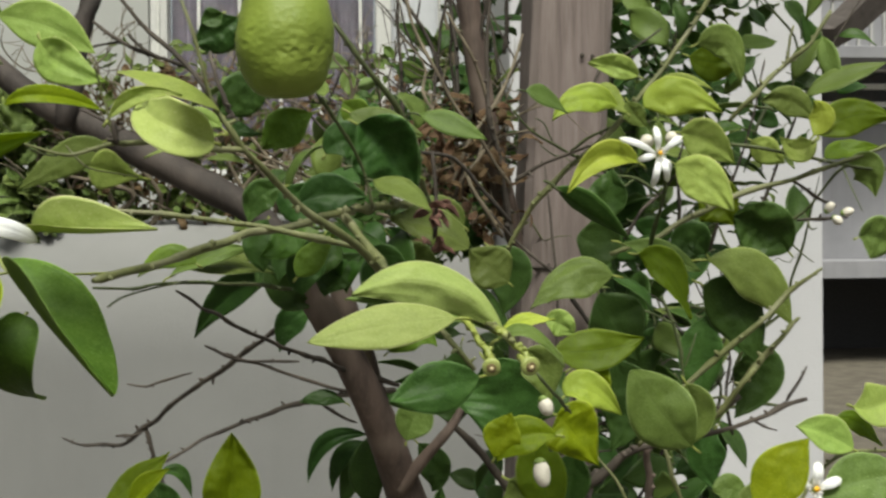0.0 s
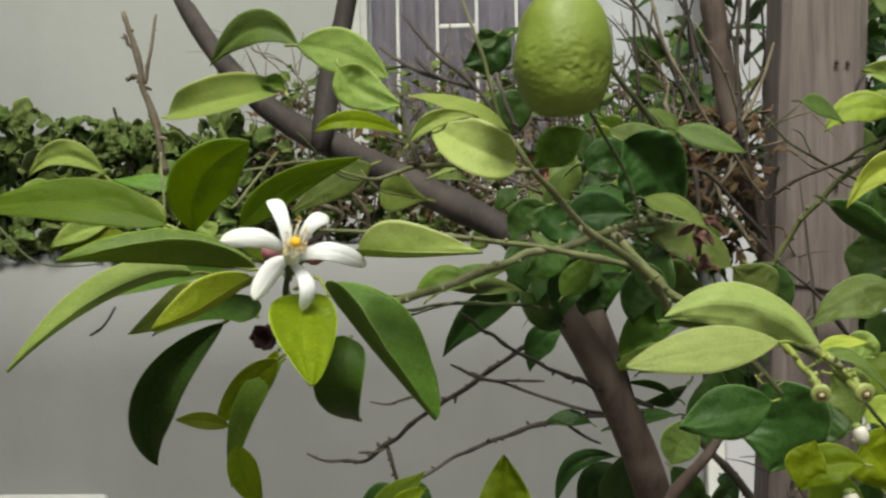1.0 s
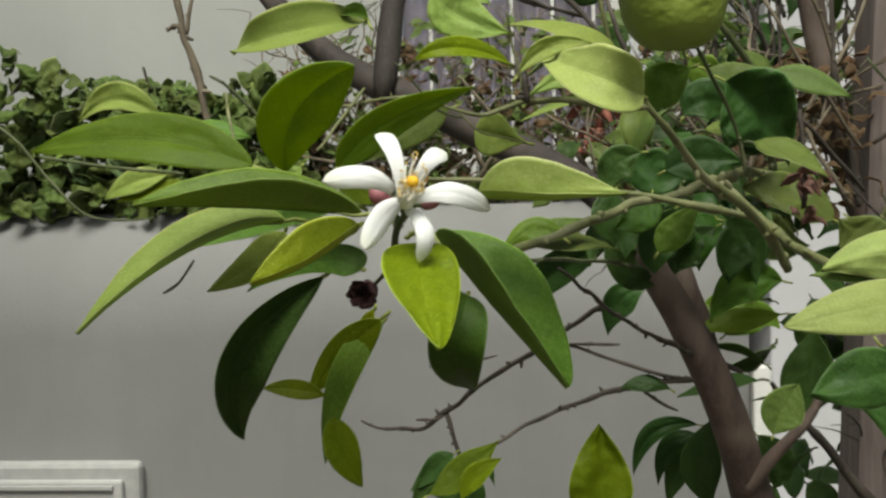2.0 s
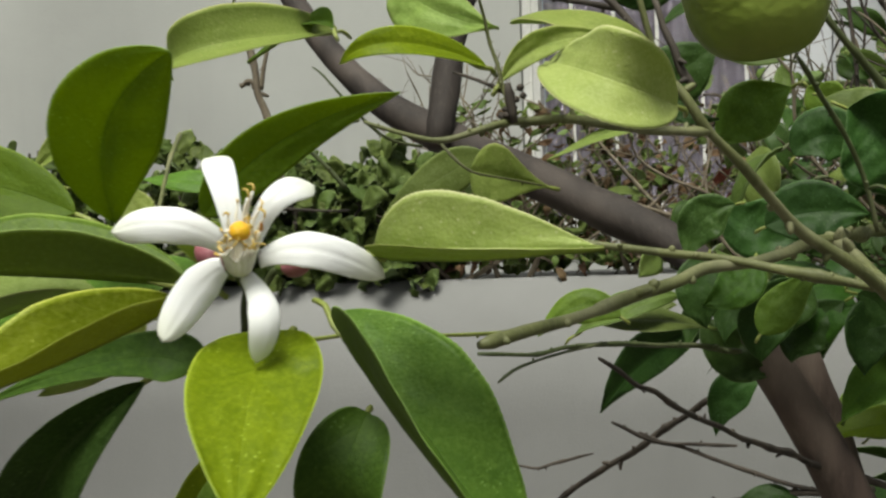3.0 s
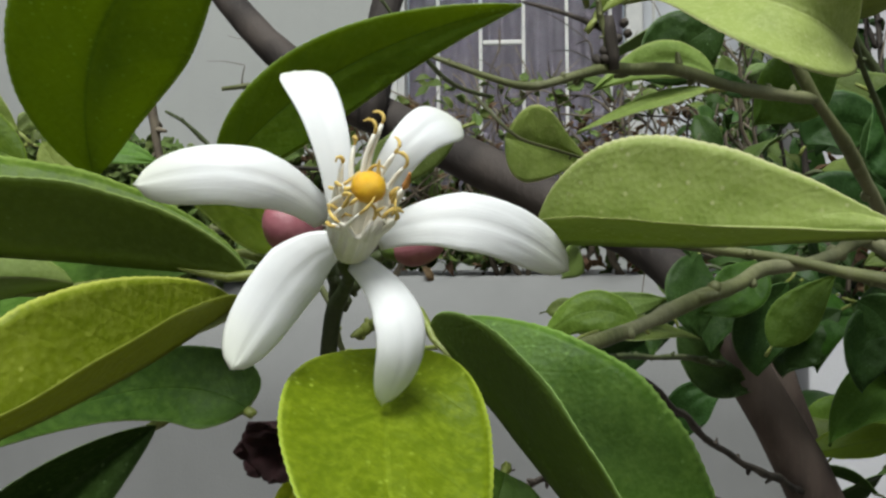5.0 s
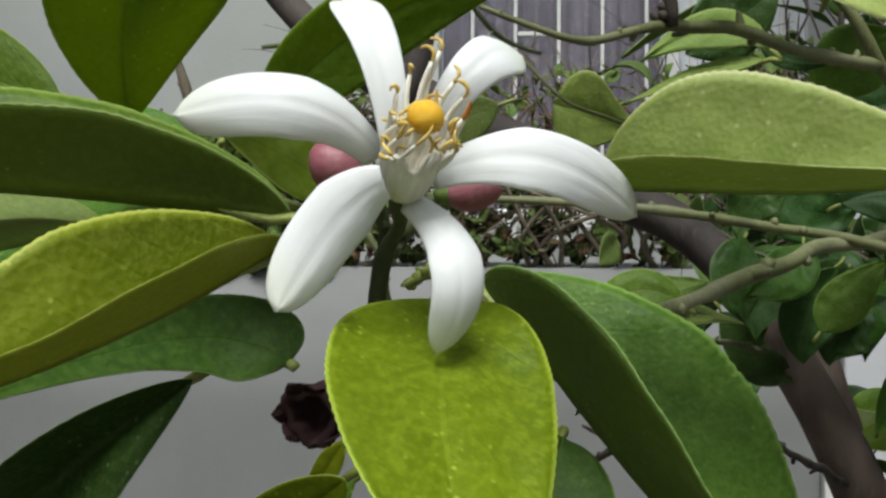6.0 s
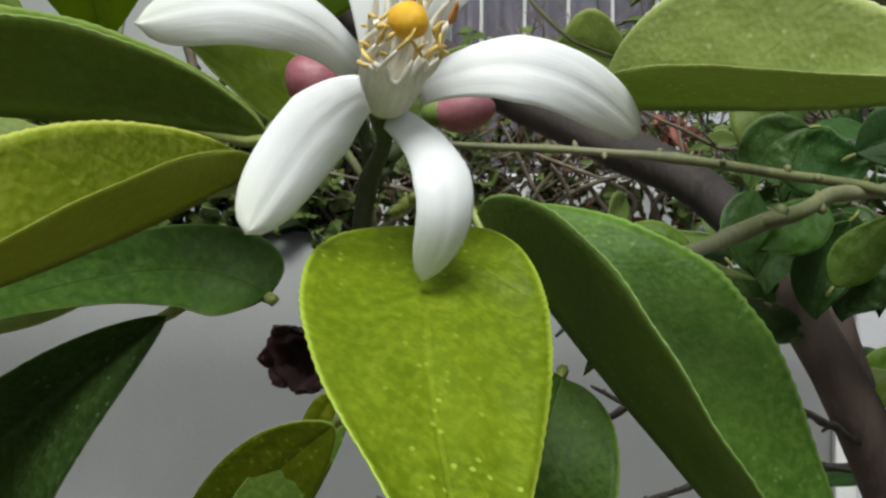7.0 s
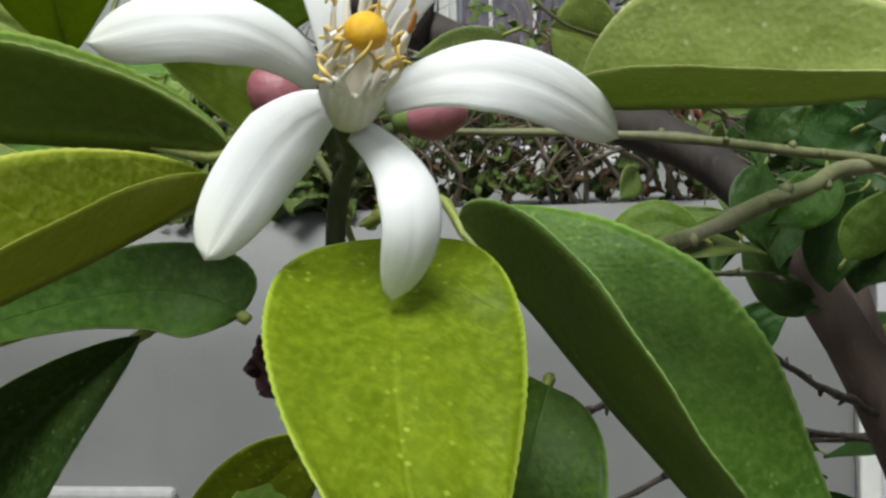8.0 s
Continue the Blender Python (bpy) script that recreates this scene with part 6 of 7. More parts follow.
def stamen(points, anther, r=0.0003, curl=1.0):
    """A broad pale filament that ends in a slender curled anther; points about the flower's heart."""
    fv, ff = tube_data([(*q, r * (1.35 - 0.3 * k)) for k, q in enumerate(points)], 7, 0.05, 0.0008)
    t = (points[-1] - points[-2]).normalized()
    q, path = points[-1].copy(), []
    turn = Matrix.Rotation(rs.choice((-1, 1)) * rs.uniform(0.35, 0.75) * curl, 3, (AX + Vector((rs.gauss(0, 0.5), rs.gauss(0, 0.5), rs.gauss(0, 0.5)))).normalized())
    step = rs.uniform(0.00045, 0.00075)
    for k in range(5):
        path.append((*q, r * (0.5, 0.62, 0.66, 0.55, 0.3)[k]))
        q = q + t * step
        t = turn @ t
    av, af = tube_data(path, 7, 0.25, 0.0003, seed=int(q.x * 1e6) % 50)
    k = len(fv)
    put("stamen", mesh_of("stamen", list(fv) + list(av), ff + [tuple(j + k for j in w) for w in af], [FILAMENT, anther], [0] * len(ff) + [1] * len(af)), flower, R0)


for i in range(24):
    a = 2 * math.pi * i / 24 + rs.uniform(-0.1, 0.1)
    turn = rs.choice((-1, 1)) * rs.uniform(0.15, 0.5)
    top = HS + rs.uniform(-0.0034, -0.0006)
    stamen([around(a, 0.0031, 0.0060), around(a + turn * 0.3, rs.uniform(0.0030, 0.0036), 0.0076), around(a + turn, rs.uniform(0.0025, 0.0036), top)], ANTHER, rs.uniform(0.00026, 0.00036))
for i, tip in enumerate(TIPS):
    d = Vector(tip) - R0
    a = math.atan2(d.dot(side_y), d.dot(side_x))
    b = around(a, 0.0031, 0.0062)
    stamen([b, b.lerp(d, 0.5) + around(a + 1.2, 0.0004, 0.0003), d], ANTHER, 0.00034, 1.4)
d = Vector((-0.1530, 0.3589, 1.4092)) - R0
b = around(math.atan2(d.dot(side_y), d.dot(side_x)), 0.0030, 0.0066)
stamen([b, b.lerp(d, 0.5) + AX * 0.0006, d], ORANGE_ANTHER, 0.00045, 0.3)
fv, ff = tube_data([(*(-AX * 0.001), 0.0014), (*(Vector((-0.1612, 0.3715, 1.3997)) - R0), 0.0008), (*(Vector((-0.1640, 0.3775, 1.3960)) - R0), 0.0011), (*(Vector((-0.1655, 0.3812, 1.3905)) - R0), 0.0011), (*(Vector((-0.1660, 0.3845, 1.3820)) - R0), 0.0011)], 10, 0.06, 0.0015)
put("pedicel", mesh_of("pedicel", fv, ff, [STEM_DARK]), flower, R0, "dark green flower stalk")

bud(TREE, (-0.1652, 0.3745, 1.4033), Vector((-0.0052, -0.0035, 0.0042)), 0.0084, 0.0034, BUD, "flower_bud", "closed pink flower bud")
bud(TREE, (-0.1572, 0.3792, 1.4036), Vector((0.0078, -0.0022, 0.0004)), 0.0072, 0.0025, BUD, "flower_bud", "closed pink flower bud")
limb("twig", TREE, STEM_DARK, (*(-0.1648, 0.3747, 1.4030), 0.0008), (*(-0.1644, 0.3770, 1.4005), 0.0008), (*(-0.1643, 0.3800, 1.3965), 0.0009))
limb("twig", TREE, STEM_DARK, (*(-0.1580, 0.3792, 1.4029), 0.0008), (*(-0.1611, 0.3800, 1.4006), 0.0008), (*(-0.1634, 0.3790, 1.3959), 0.0009))
limb("twig", TREE, STEM_YOUNG, (*(-0.1615, 0.3800, 1.3925), 0.0006), (*(-0.1601, 0.3790, 1.3937), 0.0007), (*(-0.1584, 0.3800, 1.3939), 0.0004))


# wilted dark bloom under the spray
def wilted(at, axis, s):
    ax = Vector(axis).normalized()
    prof = [(0, 0.0008), (0.0006, 0.0018), (0.0016, 0.0027), (0.0028, 0.0030), (0.0040, 0.0030), (0.0050, 0.0032), (0.0053, 0.0029), (0.0046, 0.0024), (0.0034, 0.0021), (0.0024, 0.0012)]
    ob = turned("wilted_bloom", at, [(h * s, r * s) for h, r in prof], WILT, TREE, ax, "dried maroon bloom remnant", 28, 0.0016 * s, 420.0)
    rr = random.Random(3)
    for i in range(7):
        a = i * 0.9 + rr.uniform(-0.2, 0.2)
        x = ax.orthogonal().normalized()
        d = x * math.cos(a) + ax.cross(x) * math.sin(a)
        b = Vector(at) + ax * 0.0038 * s + d * 0.0027 * s
        m = b + ax * 0.0012 * s + d * 0.0007 * s
        t = m + ax * rr.uniform(0.0004, 0.0014) * s + d * rr.uniform(-0.0008, 0.0012) * s
        v, f, mi, uv = blade(b, m, t, 0.0028 * s, d, 0, nu=8, nv=3, thick=0.0002, wave=0.15, seed=i, petiole=0)
        put("sepal", mesh_of("sepal", v, f, [WILT], [0] * len(f), uv), ob, b)
    return ob


wilted((-0.1796, 0.4200, 1.3751), Vector((-0.1818, 0.4100, 1.3720)) - Vector((-0.1796, 0.4200, 1.3751)), 1.4)
limb("twig", TREE, STEM_DARK, (*(-0.1796, 0.4200, 1.3749), 0.0008), (*(-0.1731, 0.4100, 1.3803), 0.0008), (*(-0.1646, 0.3860, 1.3883), 0.0009))


# second blossom beside the stake, half open
def small_flower(at, to, petals, size, label):
    ax = Vector(to).normalized()
    o = Vector(at)
    ob = put("flower", mesh_of("receptacle", *lathe([(-0.001, 0.0008), (0, 0.002), (0.001, 0.0016)], 12, ax), [CALYX]), TREE, o, label)
    x = Vector((1, 0, 0))
    for ang, ln, out in petals:
        d = x * math.cos(radians(ang)) + UP * math.sin(radians(ang))
        b = o + d * 0.0018
        m = b + d * ln * 0.5 + ax * out
        t = b + d * ln + ax * out * 0.2
        petal(ob, b, m, t, size, ax + d * 0.2, -0.18)
    turned("stigma", o + ax * 0.006, egg(0.003, 0.0015, 8), STIGMA, ob, ax, "", 12)
    for i in range(10):
        d = x * math.cos(i * 0.63) + UP * math.sin(i * 0.63)
        sv, sf = tube_data([(*(d * 0.0015), 0.0004), (*(d * 0.0022 + ax * 0.005), 0.0003), (*(d * 0.0038 + ax * 0.008), 0.0004)], 5, 0.0, 0.002)
        put("stamen", mesh_of("stamen", sv, sf, [FILAMENT]), ob, o)
    return ob


small_flower((0.1677, 0.6550, 1.4508), (-0.1, -1, 0.1), ((97, 0.016, 0.006), (158, 0.025, 0.008), (38, 0.017, 0.006), (-55, 0.011, 0.007), (-102, 0.019, 0.009), (-72, 0.016, 0.009), (195, 0.012, 0.006)), 0.0044, "half-open white blossom with narrow petals")
bud(TREE, (0.1619, 0.6600, 1.4557), (0.0, -0.2, 1), 0.0085, 0.0048, BUD_WHITE, "flower_bud", "round cream flower bud")
bud(TREE, (0.1771, 0.6600, 1.4582), (0.1, -0.2, 1), 0.0080, 0.0042, BUD_WHITE, "flower_bud", "round cream flower bud")
limb("twig", TREE, STEM_DARK, (*(0.1691, 0.6600, 1.4494), 0.001), (*(0.1785, 0.6800, 1.4326), 0.0012), (*(0.1801, 0.7200, 1.3921), 0.0014))
for p, q in (((0.2957, 0.7000, 1.4159), (0.3, -0.3, 0.5)), ((0.3067, 0.7000, 1.4147), (0.6, -0.3, 0.2)), ((0.3008, 0.7000, 1.4120), (0.2, -0.5, -0.3))):
    bud(TREE, p, q, 0.008, 0.0032, BUD_WHITE, "flower_bud", "pinkish cream flower bud")
small_flower((0.1993, 0.5000, 1.2759), (-0.2, -1, 0.3), ((80, 0.012, 0.004), (150, 0.012, 0.004), (20, 0.013, 0.004), (-70, 0.012, 0.005)), 0.005, "small white blossom among leaves")
bud(TREE, (0.0622, 0.4900, 1.2962), (0.15, -0.3, -1), 0.0125, 0.0042, BUD_WHITE, "flower_bud", "hanging white flower bud")
bud(TREE, (0.0602, 0.4700, 1.3282), (0.3, -0.3, -0.8), 0.0085, 0.0034, BUD_WHITE, "flower_bud", "hanging white flower bud")
bud(TREE, (0.0733, 0.5200, 1.2956), (0.3, -0.3, 0.4), 0.006, 0.0026, BUD, "flower_bud", "small pink flower bud")


# withered reddish flower cluster that hangs on a dark stalk
def dry_flower(at, n, size, material, label, seed, parent=None):
    o = Vector(at)
    v, f = tube_data([(0, 0.004, 0.05 * size, 0.0014), (0.002, 0.002, 0.02 * size, 0.0013), (0, 0, 0, 0.001)], 6, 0.1, 0.006)
    ob = put("dry_flower", mesh_of("stalk", v, f, [BARK_DARK]), parent or TREE, o, label)
    rr = random.Random(seed)
    for k in range(n):
        d = Vector((rr.gauss(0, 1), rr.gauss(-0.4, 0.8), rr.gauss(0, 1))).normalized()
        b = o + Vector((rr.gauss(0, 0.003), rr.gauss(0, 0.003), rr.uniform(-0.012, 0.018))) * size
        m = b + d * 0.006 * size
        t = m + (d + Vector((0, 0, -0.9))) * 0.005 * size
        bv, bf, mi, uv = blade(b, m, t, 0.0065 * size * rr.uniform(0.7, 1.2), d.orthogonal(), rr.uniform(10, 50), nu=10, nv=3, thick=0.0003, wave=0.14, seed=k, petiole=0)
        put("withered_petal", mesh_of("withered_petal", bv, bf, [material], [0] * len(bf), uv), ob, b)
    return ob


dry_flower((0.0310, 0.7000, 1.3998), 16, 1.15, RED_BROWN, "withered reddish brown flower cluster", 4)



# cut fruit stalks: green cups with a tan scar
def stalk_cup(at, axis, r):
    ax = Vector(axis).normalized()
    ob = turned("fruit_stalk", Vector(at) - ax * 0.012, [(0, r * 0.38), (0.005, r * 0.42), (0.0085, r * 0.7), (0.0105, r * 1.0), (0.0115, r * 1.02), (0.012, r * 0.9), (0.0122, r * 0.6)], STEM_YOUNG, TREE, ax, "cut green stalk with a tan scar", 18, 0.0003, 400)
    turned("scar", Vector(at) + ax * 0.0001, [(0, r * 0.58), (0.0004, r * 0.5), (0.0003, r * 0.3)], SCAR_DARK, ob, ax, "", 16)
    turned("pith", Vector(at) + ax * 0.0005, [(0, r * 0.26), (0.0005, r * 0.22), (0.0008, r * 0.08)], SCAR, ob, ax, "", 12)


stalk_cup((0.0425, 0.3960, 1.3510), (0.25, -1, -0.25), 0.0038)
stalk_cup((0.0278, 0.4000, 1.3504), (-0.12, -1, -0.3), 0.0036)
limb("twig", TREE, STEM_YOUNG, (*(0.0433, 0.4070, 1.3519), 0.0015), (*(0.0397, 0.4120, 1.3582), 0.0015), (*(0.0329, 0.4200, 1.3639), 0.0018))
limb("twig", TREE, STEM_YOUNG, (*(0.0287, 0.4100, 1.3519), 0.0014), (*(0.0255, 0.4160, 1.3603), 0.0014), (*(0.0203, 0.4300, 1.3673), 0.0016))
limb("twig", TREE, STEM, (*(0.0296, 0.4700, 1.3415), 0.0013), (*(0.0196, 0.4700, 1.3543), 0.0013), (*(0.0120, 0.4700, 1.3628), 0.0013))
limb("twig", TREE, STEM_DARK, (*(0.0489, 0.4200, 1.3458), 0.0008), (*(0.0601, 0.4300, 1.3339), 0.0008), (*(0.0689, 0.4500, 1.3247), 0.0007))


# ---- many small leaves: shared blades ----
def blade_set(tone, n, length, width, curl, stalk):
    rr = random.Random(17 + n)
    out = []
    for k in range(n):
        ln = length * rr.uniform(0.8, 1.2)
        up = ln * rr.uniform(-curl, curl)
        v, f, m, uv = blade((0, 0, 0), (0, ln * 0.5, up), (0, ln, rr.uniform(-0.4, 0.2) * ln), width * rr.uniform(0.8, 1.2), (rr.uniform(-0.3, 0.3), 0, 1),
                            rr.uniform(0, 28), peak=0.43, nu=10, nv=3, wave=curl * 0.5, blunt=rr.uniform(0.85, 1.15), twist=rr.gauss(0, 30), seed=k + n, thick=0.0004, petiole=stalk, pr=0.0009)
        out.append(mesh_of("leaf", v, f, [*LEAF[tone], STEM_DARK], m, uv))
    return out


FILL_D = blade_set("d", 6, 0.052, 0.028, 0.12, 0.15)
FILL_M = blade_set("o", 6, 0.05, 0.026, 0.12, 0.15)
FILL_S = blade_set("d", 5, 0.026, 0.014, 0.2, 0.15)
FILL_T = blade_set("o", 4, 0.024, 0.013, 0.2, 0.15)
DRY = blade_set("r", 6, 0.034, 0.018, 0.5, 0.1)


LEAVES, HEAP = collections.Counter(), collections.defaultdict(list)
LOOSE = {a: b for k in LEAF for a, b in zip(LEAF[k], LEAF_LOOSE[k])}
LEAVES[TREE] = sum(1 for q in TREE.children if q.name.startswith("leaf"))


def scatter(parent, meshes, n, lo, hi, seed, size=(0.7, 1.15), face=0.6, keep=None):
    """Leaves strewn through a box, the upper faces turned up and towards the open side."""
    rr = random.Random(seed)
    for _ in range(n):
        p = Vector([rr.uniform(a, b) for a, b in zip(lo, hi)])
        if keep and not keep(p):
            continue
        nrm = Vector((rr.gauss(0, 0.5), -face + rr.gauss(0, 0.45), 0.6 + rr.gauss(0, 0.4))).normalized()
        ax = Vector((rr.gauss(0, 1), rr.gauss(0, 0.6), rr.gauss(-0.35, 0.8)))
        ax = (ax - nrm * ax.dot(nrm)).normalized()
        m = Matrix((ax.cross(nrm), ax, nrm)).transposed().to_4x4()
        s = rr.uniform(*size)
        me = rr.choice(meshes)
        LEAVES[parent] += 1
        if LEAVES[parent] > 300:
            HEAP[parent].append((me, Matrix.Translation(p - PLACE[parent]) @ m @ Matrix.Scale(s, 4)))
            continue
        ob = put("leaf", me, parent, p)
        ob.rotation_euler = m.to_euler()
        ob.scale = (s, s, s)


def heap_leaves(parent):
    """Joins the leaves past the first three hundred of a plant into one mesh."""
    co, loops, sizes, index, uvs, mats, base = [], [], [], [], [], [], 0
    if not HEAP[parent]:
        return None
    for me, m in HEAP[parent]:
        nv, nl, nf = len(me.vertices), len(me.loops), len(me.polygons)
        a, b, c, d, e = np.empty(nv * 3, "f"), np.empty(nl, "i"), np.empty(nf, "i"), np.empty(nf, "i"), np.empty(nl * 2, "f")
        me.vertices.foreach_get("co", a)
        me.loops.foreach_get("vertex_index", b)
        me.polygons.foreach_get("loop_total", c)
        me.polygons.foreach_get("material_index", d)
        me.uv_layers[0].data.foreach_get("uv", e)
        M = np.array(m)
        co.append((a.reshape(-1, 3) @ M[:3, :3].T + M[:3, 3]).ravel())
        slots = []
        for q in me.materials:
            q = LOOSE.get(q, q)
            if q not in mats:
                mats.append(q)
            slots.append(mats.index(q))
        loops.append(b + base)
        sizes.append(c)
        index.append(np.array(slots)[d])
        uvs.append(e)
        base += nv
    out = bpy.data.meshes.new("small_leaves")
    sizes = np.concatenate(sizes)
    out.vertices.add(base)
    out.vertices.foreach_set("co", np.concatenate(co))
    out.loops.add(int(sizes.sum()))
    out.loops.foreach_set("vertex_index", np.concatenate(loops))
    out.polygons.add(len(sizes))
    out.polygons.foreach_set("loop_start", np.concatenate(([0], np.cumsum(sizes)[:-1])).astype("i"))
    out.polygons.foreach_set("use_smooth", np.ones(len(sizes), "?"))
    for q in mats:
        out.materials.append(q)
    out.polygons.foreach_set("material_index", np.concatenate(index).astype("i"))
    out.uv_layers.new(name="UVMap").data.foreach_set("uv", np.concatenate(uvs))
    out.update(calc_edges=True)
    out.validate()
    ob = put("small_leaves", out, parent, PLACE[parent])
    ob["kind"] = "stuff"
    return ob


def lines(name, parent, material, n, lo, hi, seed, r, sway, grow):
    """Thin shoots that start in a box and wander off."""
    rr = random.Random(seed)
    for _ in range(n):
        p = Vector([rr.uniform(a, b) for a, b in zip(lo, hi)])
        d = Vector(grow) + Vector((rr.gauss(0, sway), rr.gauss(0, sway * 0.6), rr.gauss(0, sway)))
        pts = []
        for k in range(4):
            pts.append((*p, r * (1 - 0.2 * k) * rr.uniform(0.8, 1.2)))
            p = p + d * 0.33
            d = d + Vector((rr.gauss(0, sway), rr.gauss(0, sway * 0.5), rr.gauss(0, sway))) * 0.5
        limb(name, parent, material, *pts, seg=6)


def bramble(n, lo, hi, seed, r, material, length, parent=None):
    """Crooked twigs, each with a few short side shoots of its own, in a box."""
    rr = random.Random(seed)
    for _ in range(n):
        p = Vector([rr.uniform(a, b) for a, b in zip(lo, hi)])
        o = p.copy()
        d = Vector((rr.gauss(0, 0.6), rr.gauss(0, 0.25), rr.uniform(0.3, 1.0))).normalized()
        pts, verts, faces = [], [], []
        steps = 8
        for k in range(steps):
            rad = r * (1.15 - 0.09 * k)
            pts.append((*(p - o), rad))
            d = (d + Vector((rr.gauss(0, 0.28), rr.gauss(0, 0.2), rr.gauss(0, 0.28)))).normalized()
            if k and rr.random() < 0.6:
                e = (d + Vector((rr.gauss(0, 1), rr.gauss(0, 0.6), rr.gauss(0, 1)))).normalized()
                q = p - o
                ln = length * rr.uniform(0.08, 0.3)
                sv, sf = tube_data([(*q, rad * 0.75), (*(q + e * ln * 0.5 + Vector((0, 0, rr.gauss(0, 0.004)))), rad * 0.6), (*(q + e * ln), rad * 0.35)], 5, 0.15, 0.006, seed + k)
                m = len(verts)
                verts += sv
                faces += [tuple(j + m for j in w) for w in sf]
            p = p + d * length / steps
        sv, sf = tube_data(pts, 6, 0.15, 0.007, seed)
        m = len(verts)
        put("twig", mesh_of("twig", verts + sv, faces + [tuple(j + m for j in w) for w in sf], [material]), parent or TREE, o)


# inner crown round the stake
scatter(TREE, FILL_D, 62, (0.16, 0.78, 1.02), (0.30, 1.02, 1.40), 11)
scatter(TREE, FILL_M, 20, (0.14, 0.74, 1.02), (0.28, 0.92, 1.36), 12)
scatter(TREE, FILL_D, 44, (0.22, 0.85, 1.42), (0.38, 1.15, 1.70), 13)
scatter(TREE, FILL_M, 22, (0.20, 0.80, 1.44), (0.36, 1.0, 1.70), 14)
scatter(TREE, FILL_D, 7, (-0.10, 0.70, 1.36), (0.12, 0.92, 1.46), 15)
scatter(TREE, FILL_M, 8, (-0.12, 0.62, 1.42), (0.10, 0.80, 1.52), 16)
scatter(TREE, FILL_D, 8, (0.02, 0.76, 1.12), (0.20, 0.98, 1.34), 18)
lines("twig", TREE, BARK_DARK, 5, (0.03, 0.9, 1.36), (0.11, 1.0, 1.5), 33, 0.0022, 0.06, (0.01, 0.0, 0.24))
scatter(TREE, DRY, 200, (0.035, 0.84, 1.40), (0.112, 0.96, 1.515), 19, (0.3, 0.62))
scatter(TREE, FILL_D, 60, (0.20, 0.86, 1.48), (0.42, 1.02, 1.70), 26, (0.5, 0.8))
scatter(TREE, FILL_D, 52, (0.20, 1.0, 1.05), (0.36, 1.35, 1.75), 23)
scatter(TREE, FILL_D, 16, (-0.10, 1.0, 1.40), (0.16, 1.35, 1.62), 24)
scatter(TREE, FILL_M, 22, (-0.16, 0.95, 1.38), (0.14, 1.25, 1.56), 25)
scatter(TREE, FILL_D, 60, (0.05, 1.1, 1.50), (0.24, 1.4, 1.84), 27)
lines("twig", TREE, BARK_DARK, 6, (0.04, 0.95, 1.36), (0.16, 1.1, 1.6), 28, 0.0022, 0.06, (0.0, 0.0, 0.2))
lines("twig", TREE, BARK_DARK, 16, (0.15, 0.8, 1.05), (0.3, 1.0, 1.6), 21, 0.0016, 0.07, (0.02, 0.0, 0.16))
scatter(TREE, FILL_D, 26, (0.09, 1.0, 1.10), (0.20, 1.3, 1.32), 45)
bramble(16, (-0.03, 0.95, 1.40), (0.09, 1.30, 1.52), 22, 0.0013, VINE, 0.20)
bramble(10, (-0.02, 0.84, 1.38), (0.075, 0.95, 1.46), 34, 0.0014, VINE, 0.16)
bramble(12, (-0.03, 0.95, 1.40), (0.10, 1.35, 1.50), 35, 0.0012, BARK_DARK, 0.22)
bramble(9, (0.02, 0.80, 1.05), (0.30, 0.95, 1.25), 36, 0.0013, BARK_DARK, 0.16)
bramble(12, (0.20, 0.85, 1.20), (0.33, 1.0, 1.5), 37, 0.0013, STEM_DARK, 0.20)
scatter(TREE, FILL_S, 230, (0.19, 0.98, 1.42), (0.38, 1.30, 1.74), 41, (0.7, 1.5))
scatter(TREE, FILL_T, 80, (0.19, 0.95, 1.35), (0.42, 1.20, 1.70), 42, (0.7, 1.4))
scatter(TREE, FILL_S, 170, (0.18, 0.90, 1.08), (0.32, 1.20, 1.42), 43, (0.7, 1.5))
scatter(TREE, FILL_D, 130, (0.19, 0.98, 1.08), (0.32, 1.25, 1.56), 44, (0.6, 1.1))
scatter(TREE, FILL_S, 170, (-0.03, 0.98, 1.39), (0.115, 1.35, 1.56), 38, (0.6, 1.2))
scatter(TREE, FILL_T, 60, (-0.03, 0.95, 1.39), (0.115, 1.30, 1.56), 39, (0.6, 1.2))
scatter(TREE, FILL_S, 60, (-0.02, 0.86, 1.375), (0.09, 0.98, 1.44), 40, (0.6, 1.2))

# ---- planter growth along the top of the low wall ----
def curly_set(n):
    rr = random.Random(31)
    out = []
    for k in range(n):
        ln = rr.uniform(0.055, 0.08)
        v, f, m, uv = blade((0, 0, 0), (0, ln * 0.55, ln * rr.uniform(0.1, 0.35)), (0, ln * 0.8, ln * rr.uniform(-0.3, 0.3)), ln * rr.uniform(0.9, 1.2), (0, -0.2, 1),
                            rr.uniform(-20, 35), peak=0.5, blunt=0.6, nu=14, nv=5, wave=0.28, teeth=0.0, seed=k + 3, thick=0.0006, petiole=0.3, pr=0.0012)
        out.append(mesh_of("leaf", v, f, [*LEAF["i"], STEM_DARK], m, uv))
    return out


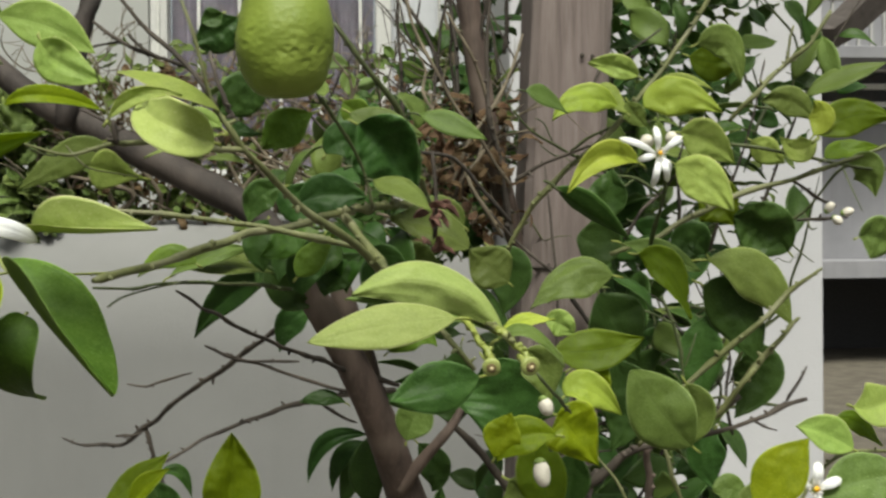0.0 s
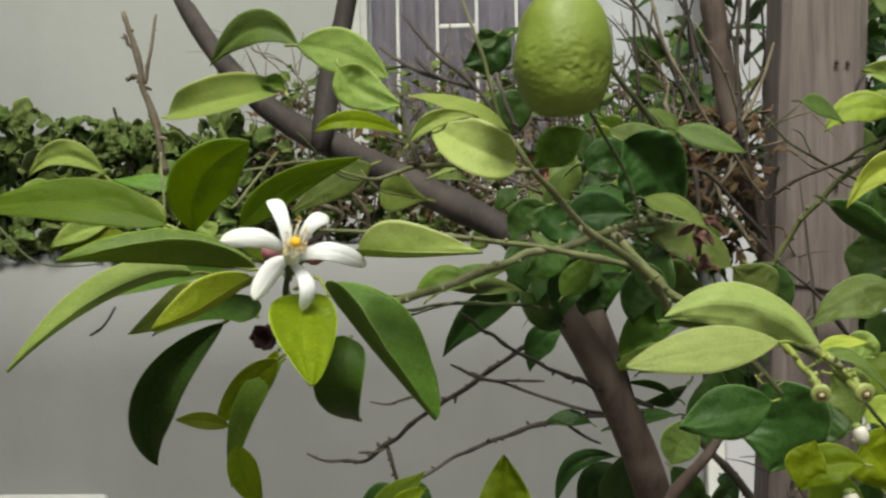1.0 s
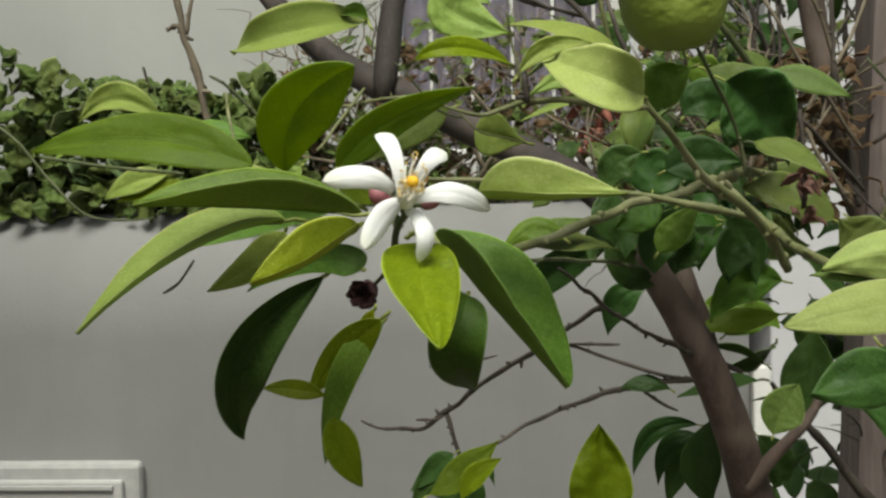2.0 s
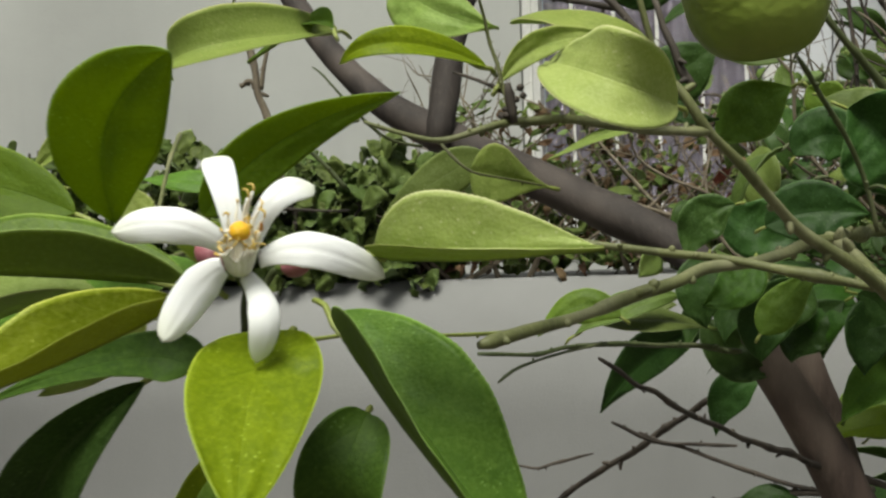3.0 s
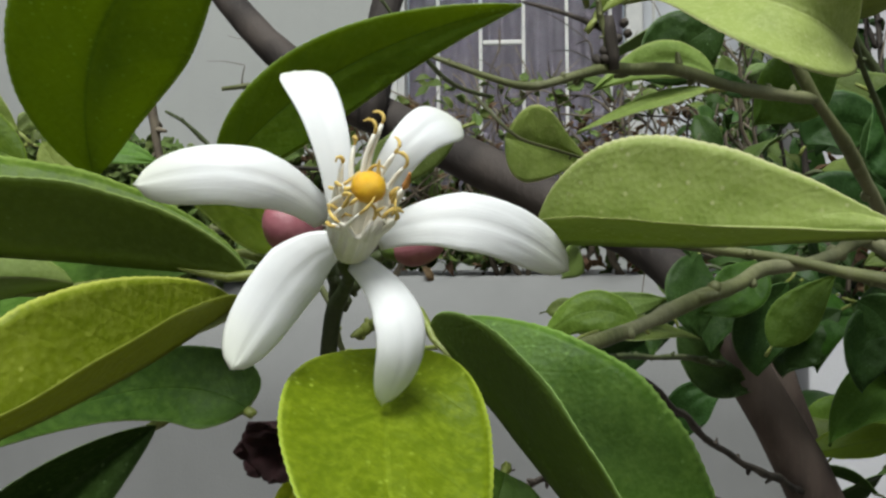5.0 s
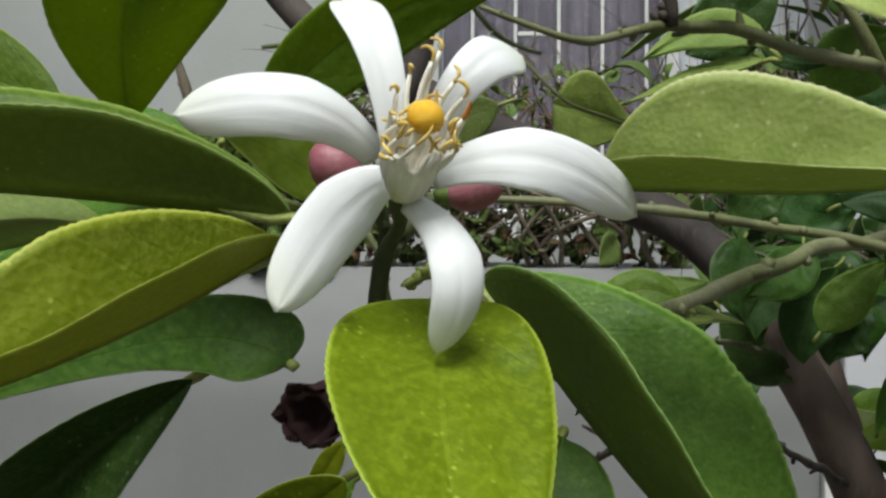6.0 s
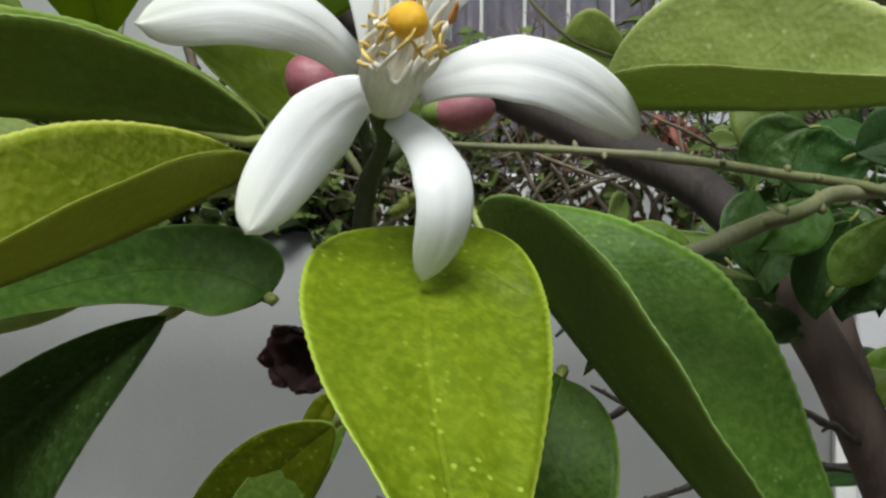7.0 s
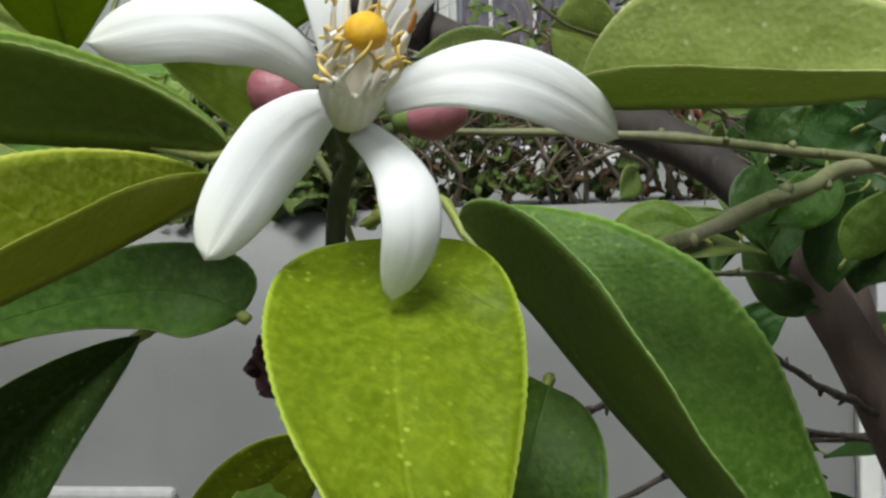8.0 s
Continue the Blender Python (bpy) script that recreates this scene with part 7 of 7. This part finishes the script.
IVY = curly_set(9)
for k, (x0, x1, top, label) in enumerate(((-1.7, -1.05, 1.80, "curly dark green shrub trailing over the wall top"), (-1.10, -0.62, 1.75, "curly green shrub trailing over the wall top"), (-0.66, -0.2, 1.68, "straggling green shrub behind the limb"), (-0.22, 0.32, 1.72, "tangled green shrub below the window"), (0.20, 0.75, 2.0, "green shrub in front of the white wall"))):
    shrub = thing("shrub", ((x0 + x1) / 2, 2.48, 1.43), label, "shrub", "shrubs on the garden wall")
    rr = random.Random(60 + k)
    for j in range(7):
        x = rr.uniform(x0, x1)
        limb("stem", shrub, VINE if k > 1 else BARK_DARK, (x, 2.5, 1.42, 0.006), (x + rr.gauss(0, 0.04), 2.45, 1.50, 0.005), (x + rr.gauss(0, 0.09), 2.41, rr.uniform(1.52, top), 0.003), seg=6)
    def inside(p, a=x0, b=x1, t=top, s=k):
        return p.z < 1.50 + (t - 1.50) * (0.75 + 0.5 * noise.noise(Vector((p.x * 9, s, 0))))
    scatter(shrub, IVY, (1000, 900, 170, 100, 420)[k], (x0, 2.46 if k > 1 else 2.38, 1.45 if k > 1 else 1.42), (x1, 2.62, top + 0.06), 70 + k, (0.45, 0.95), 0.5, inside)
    if k in (2, 3):
        scatter(shrub, DRY, 70, (x0, 2.46, 1.46), (x1, 2.56, top), 80 + k, (0.5, 1.0), 0.5)
        lines("stem", shrub, VINE, 52, (x0, 2.46, 1.46), (x1, 2.54, 1.55), 90 + k, 0.0022, 0.10, (0.05, -0.02, 0.12))
        bramble(34, (x0, 2.44, 1.46), (x1, 2.58, 1.72), 95 + k, 0.0022, VINE, 0.30, shrub)
        scatter(shrub, FILL_T, 250, (x0, 2.44, 1.46), (x1, 2.58, 1.84), 97 + k, (1.0, 2.0), 0.5)
        scatter(shrub, DRY, 260, (x0, 2.44, 1.44), (x1, 2.58, 1.78), 99 + k, (0.6, 1.3), 0.5)
    if k == 3:
        dry_flower((0.0159, 2.4200, 1.5788), 26, 4.0, RED, "dull red dried flower head", 5, shrub)
    heap_leaves(shrub)
heap_leaves(TREE)
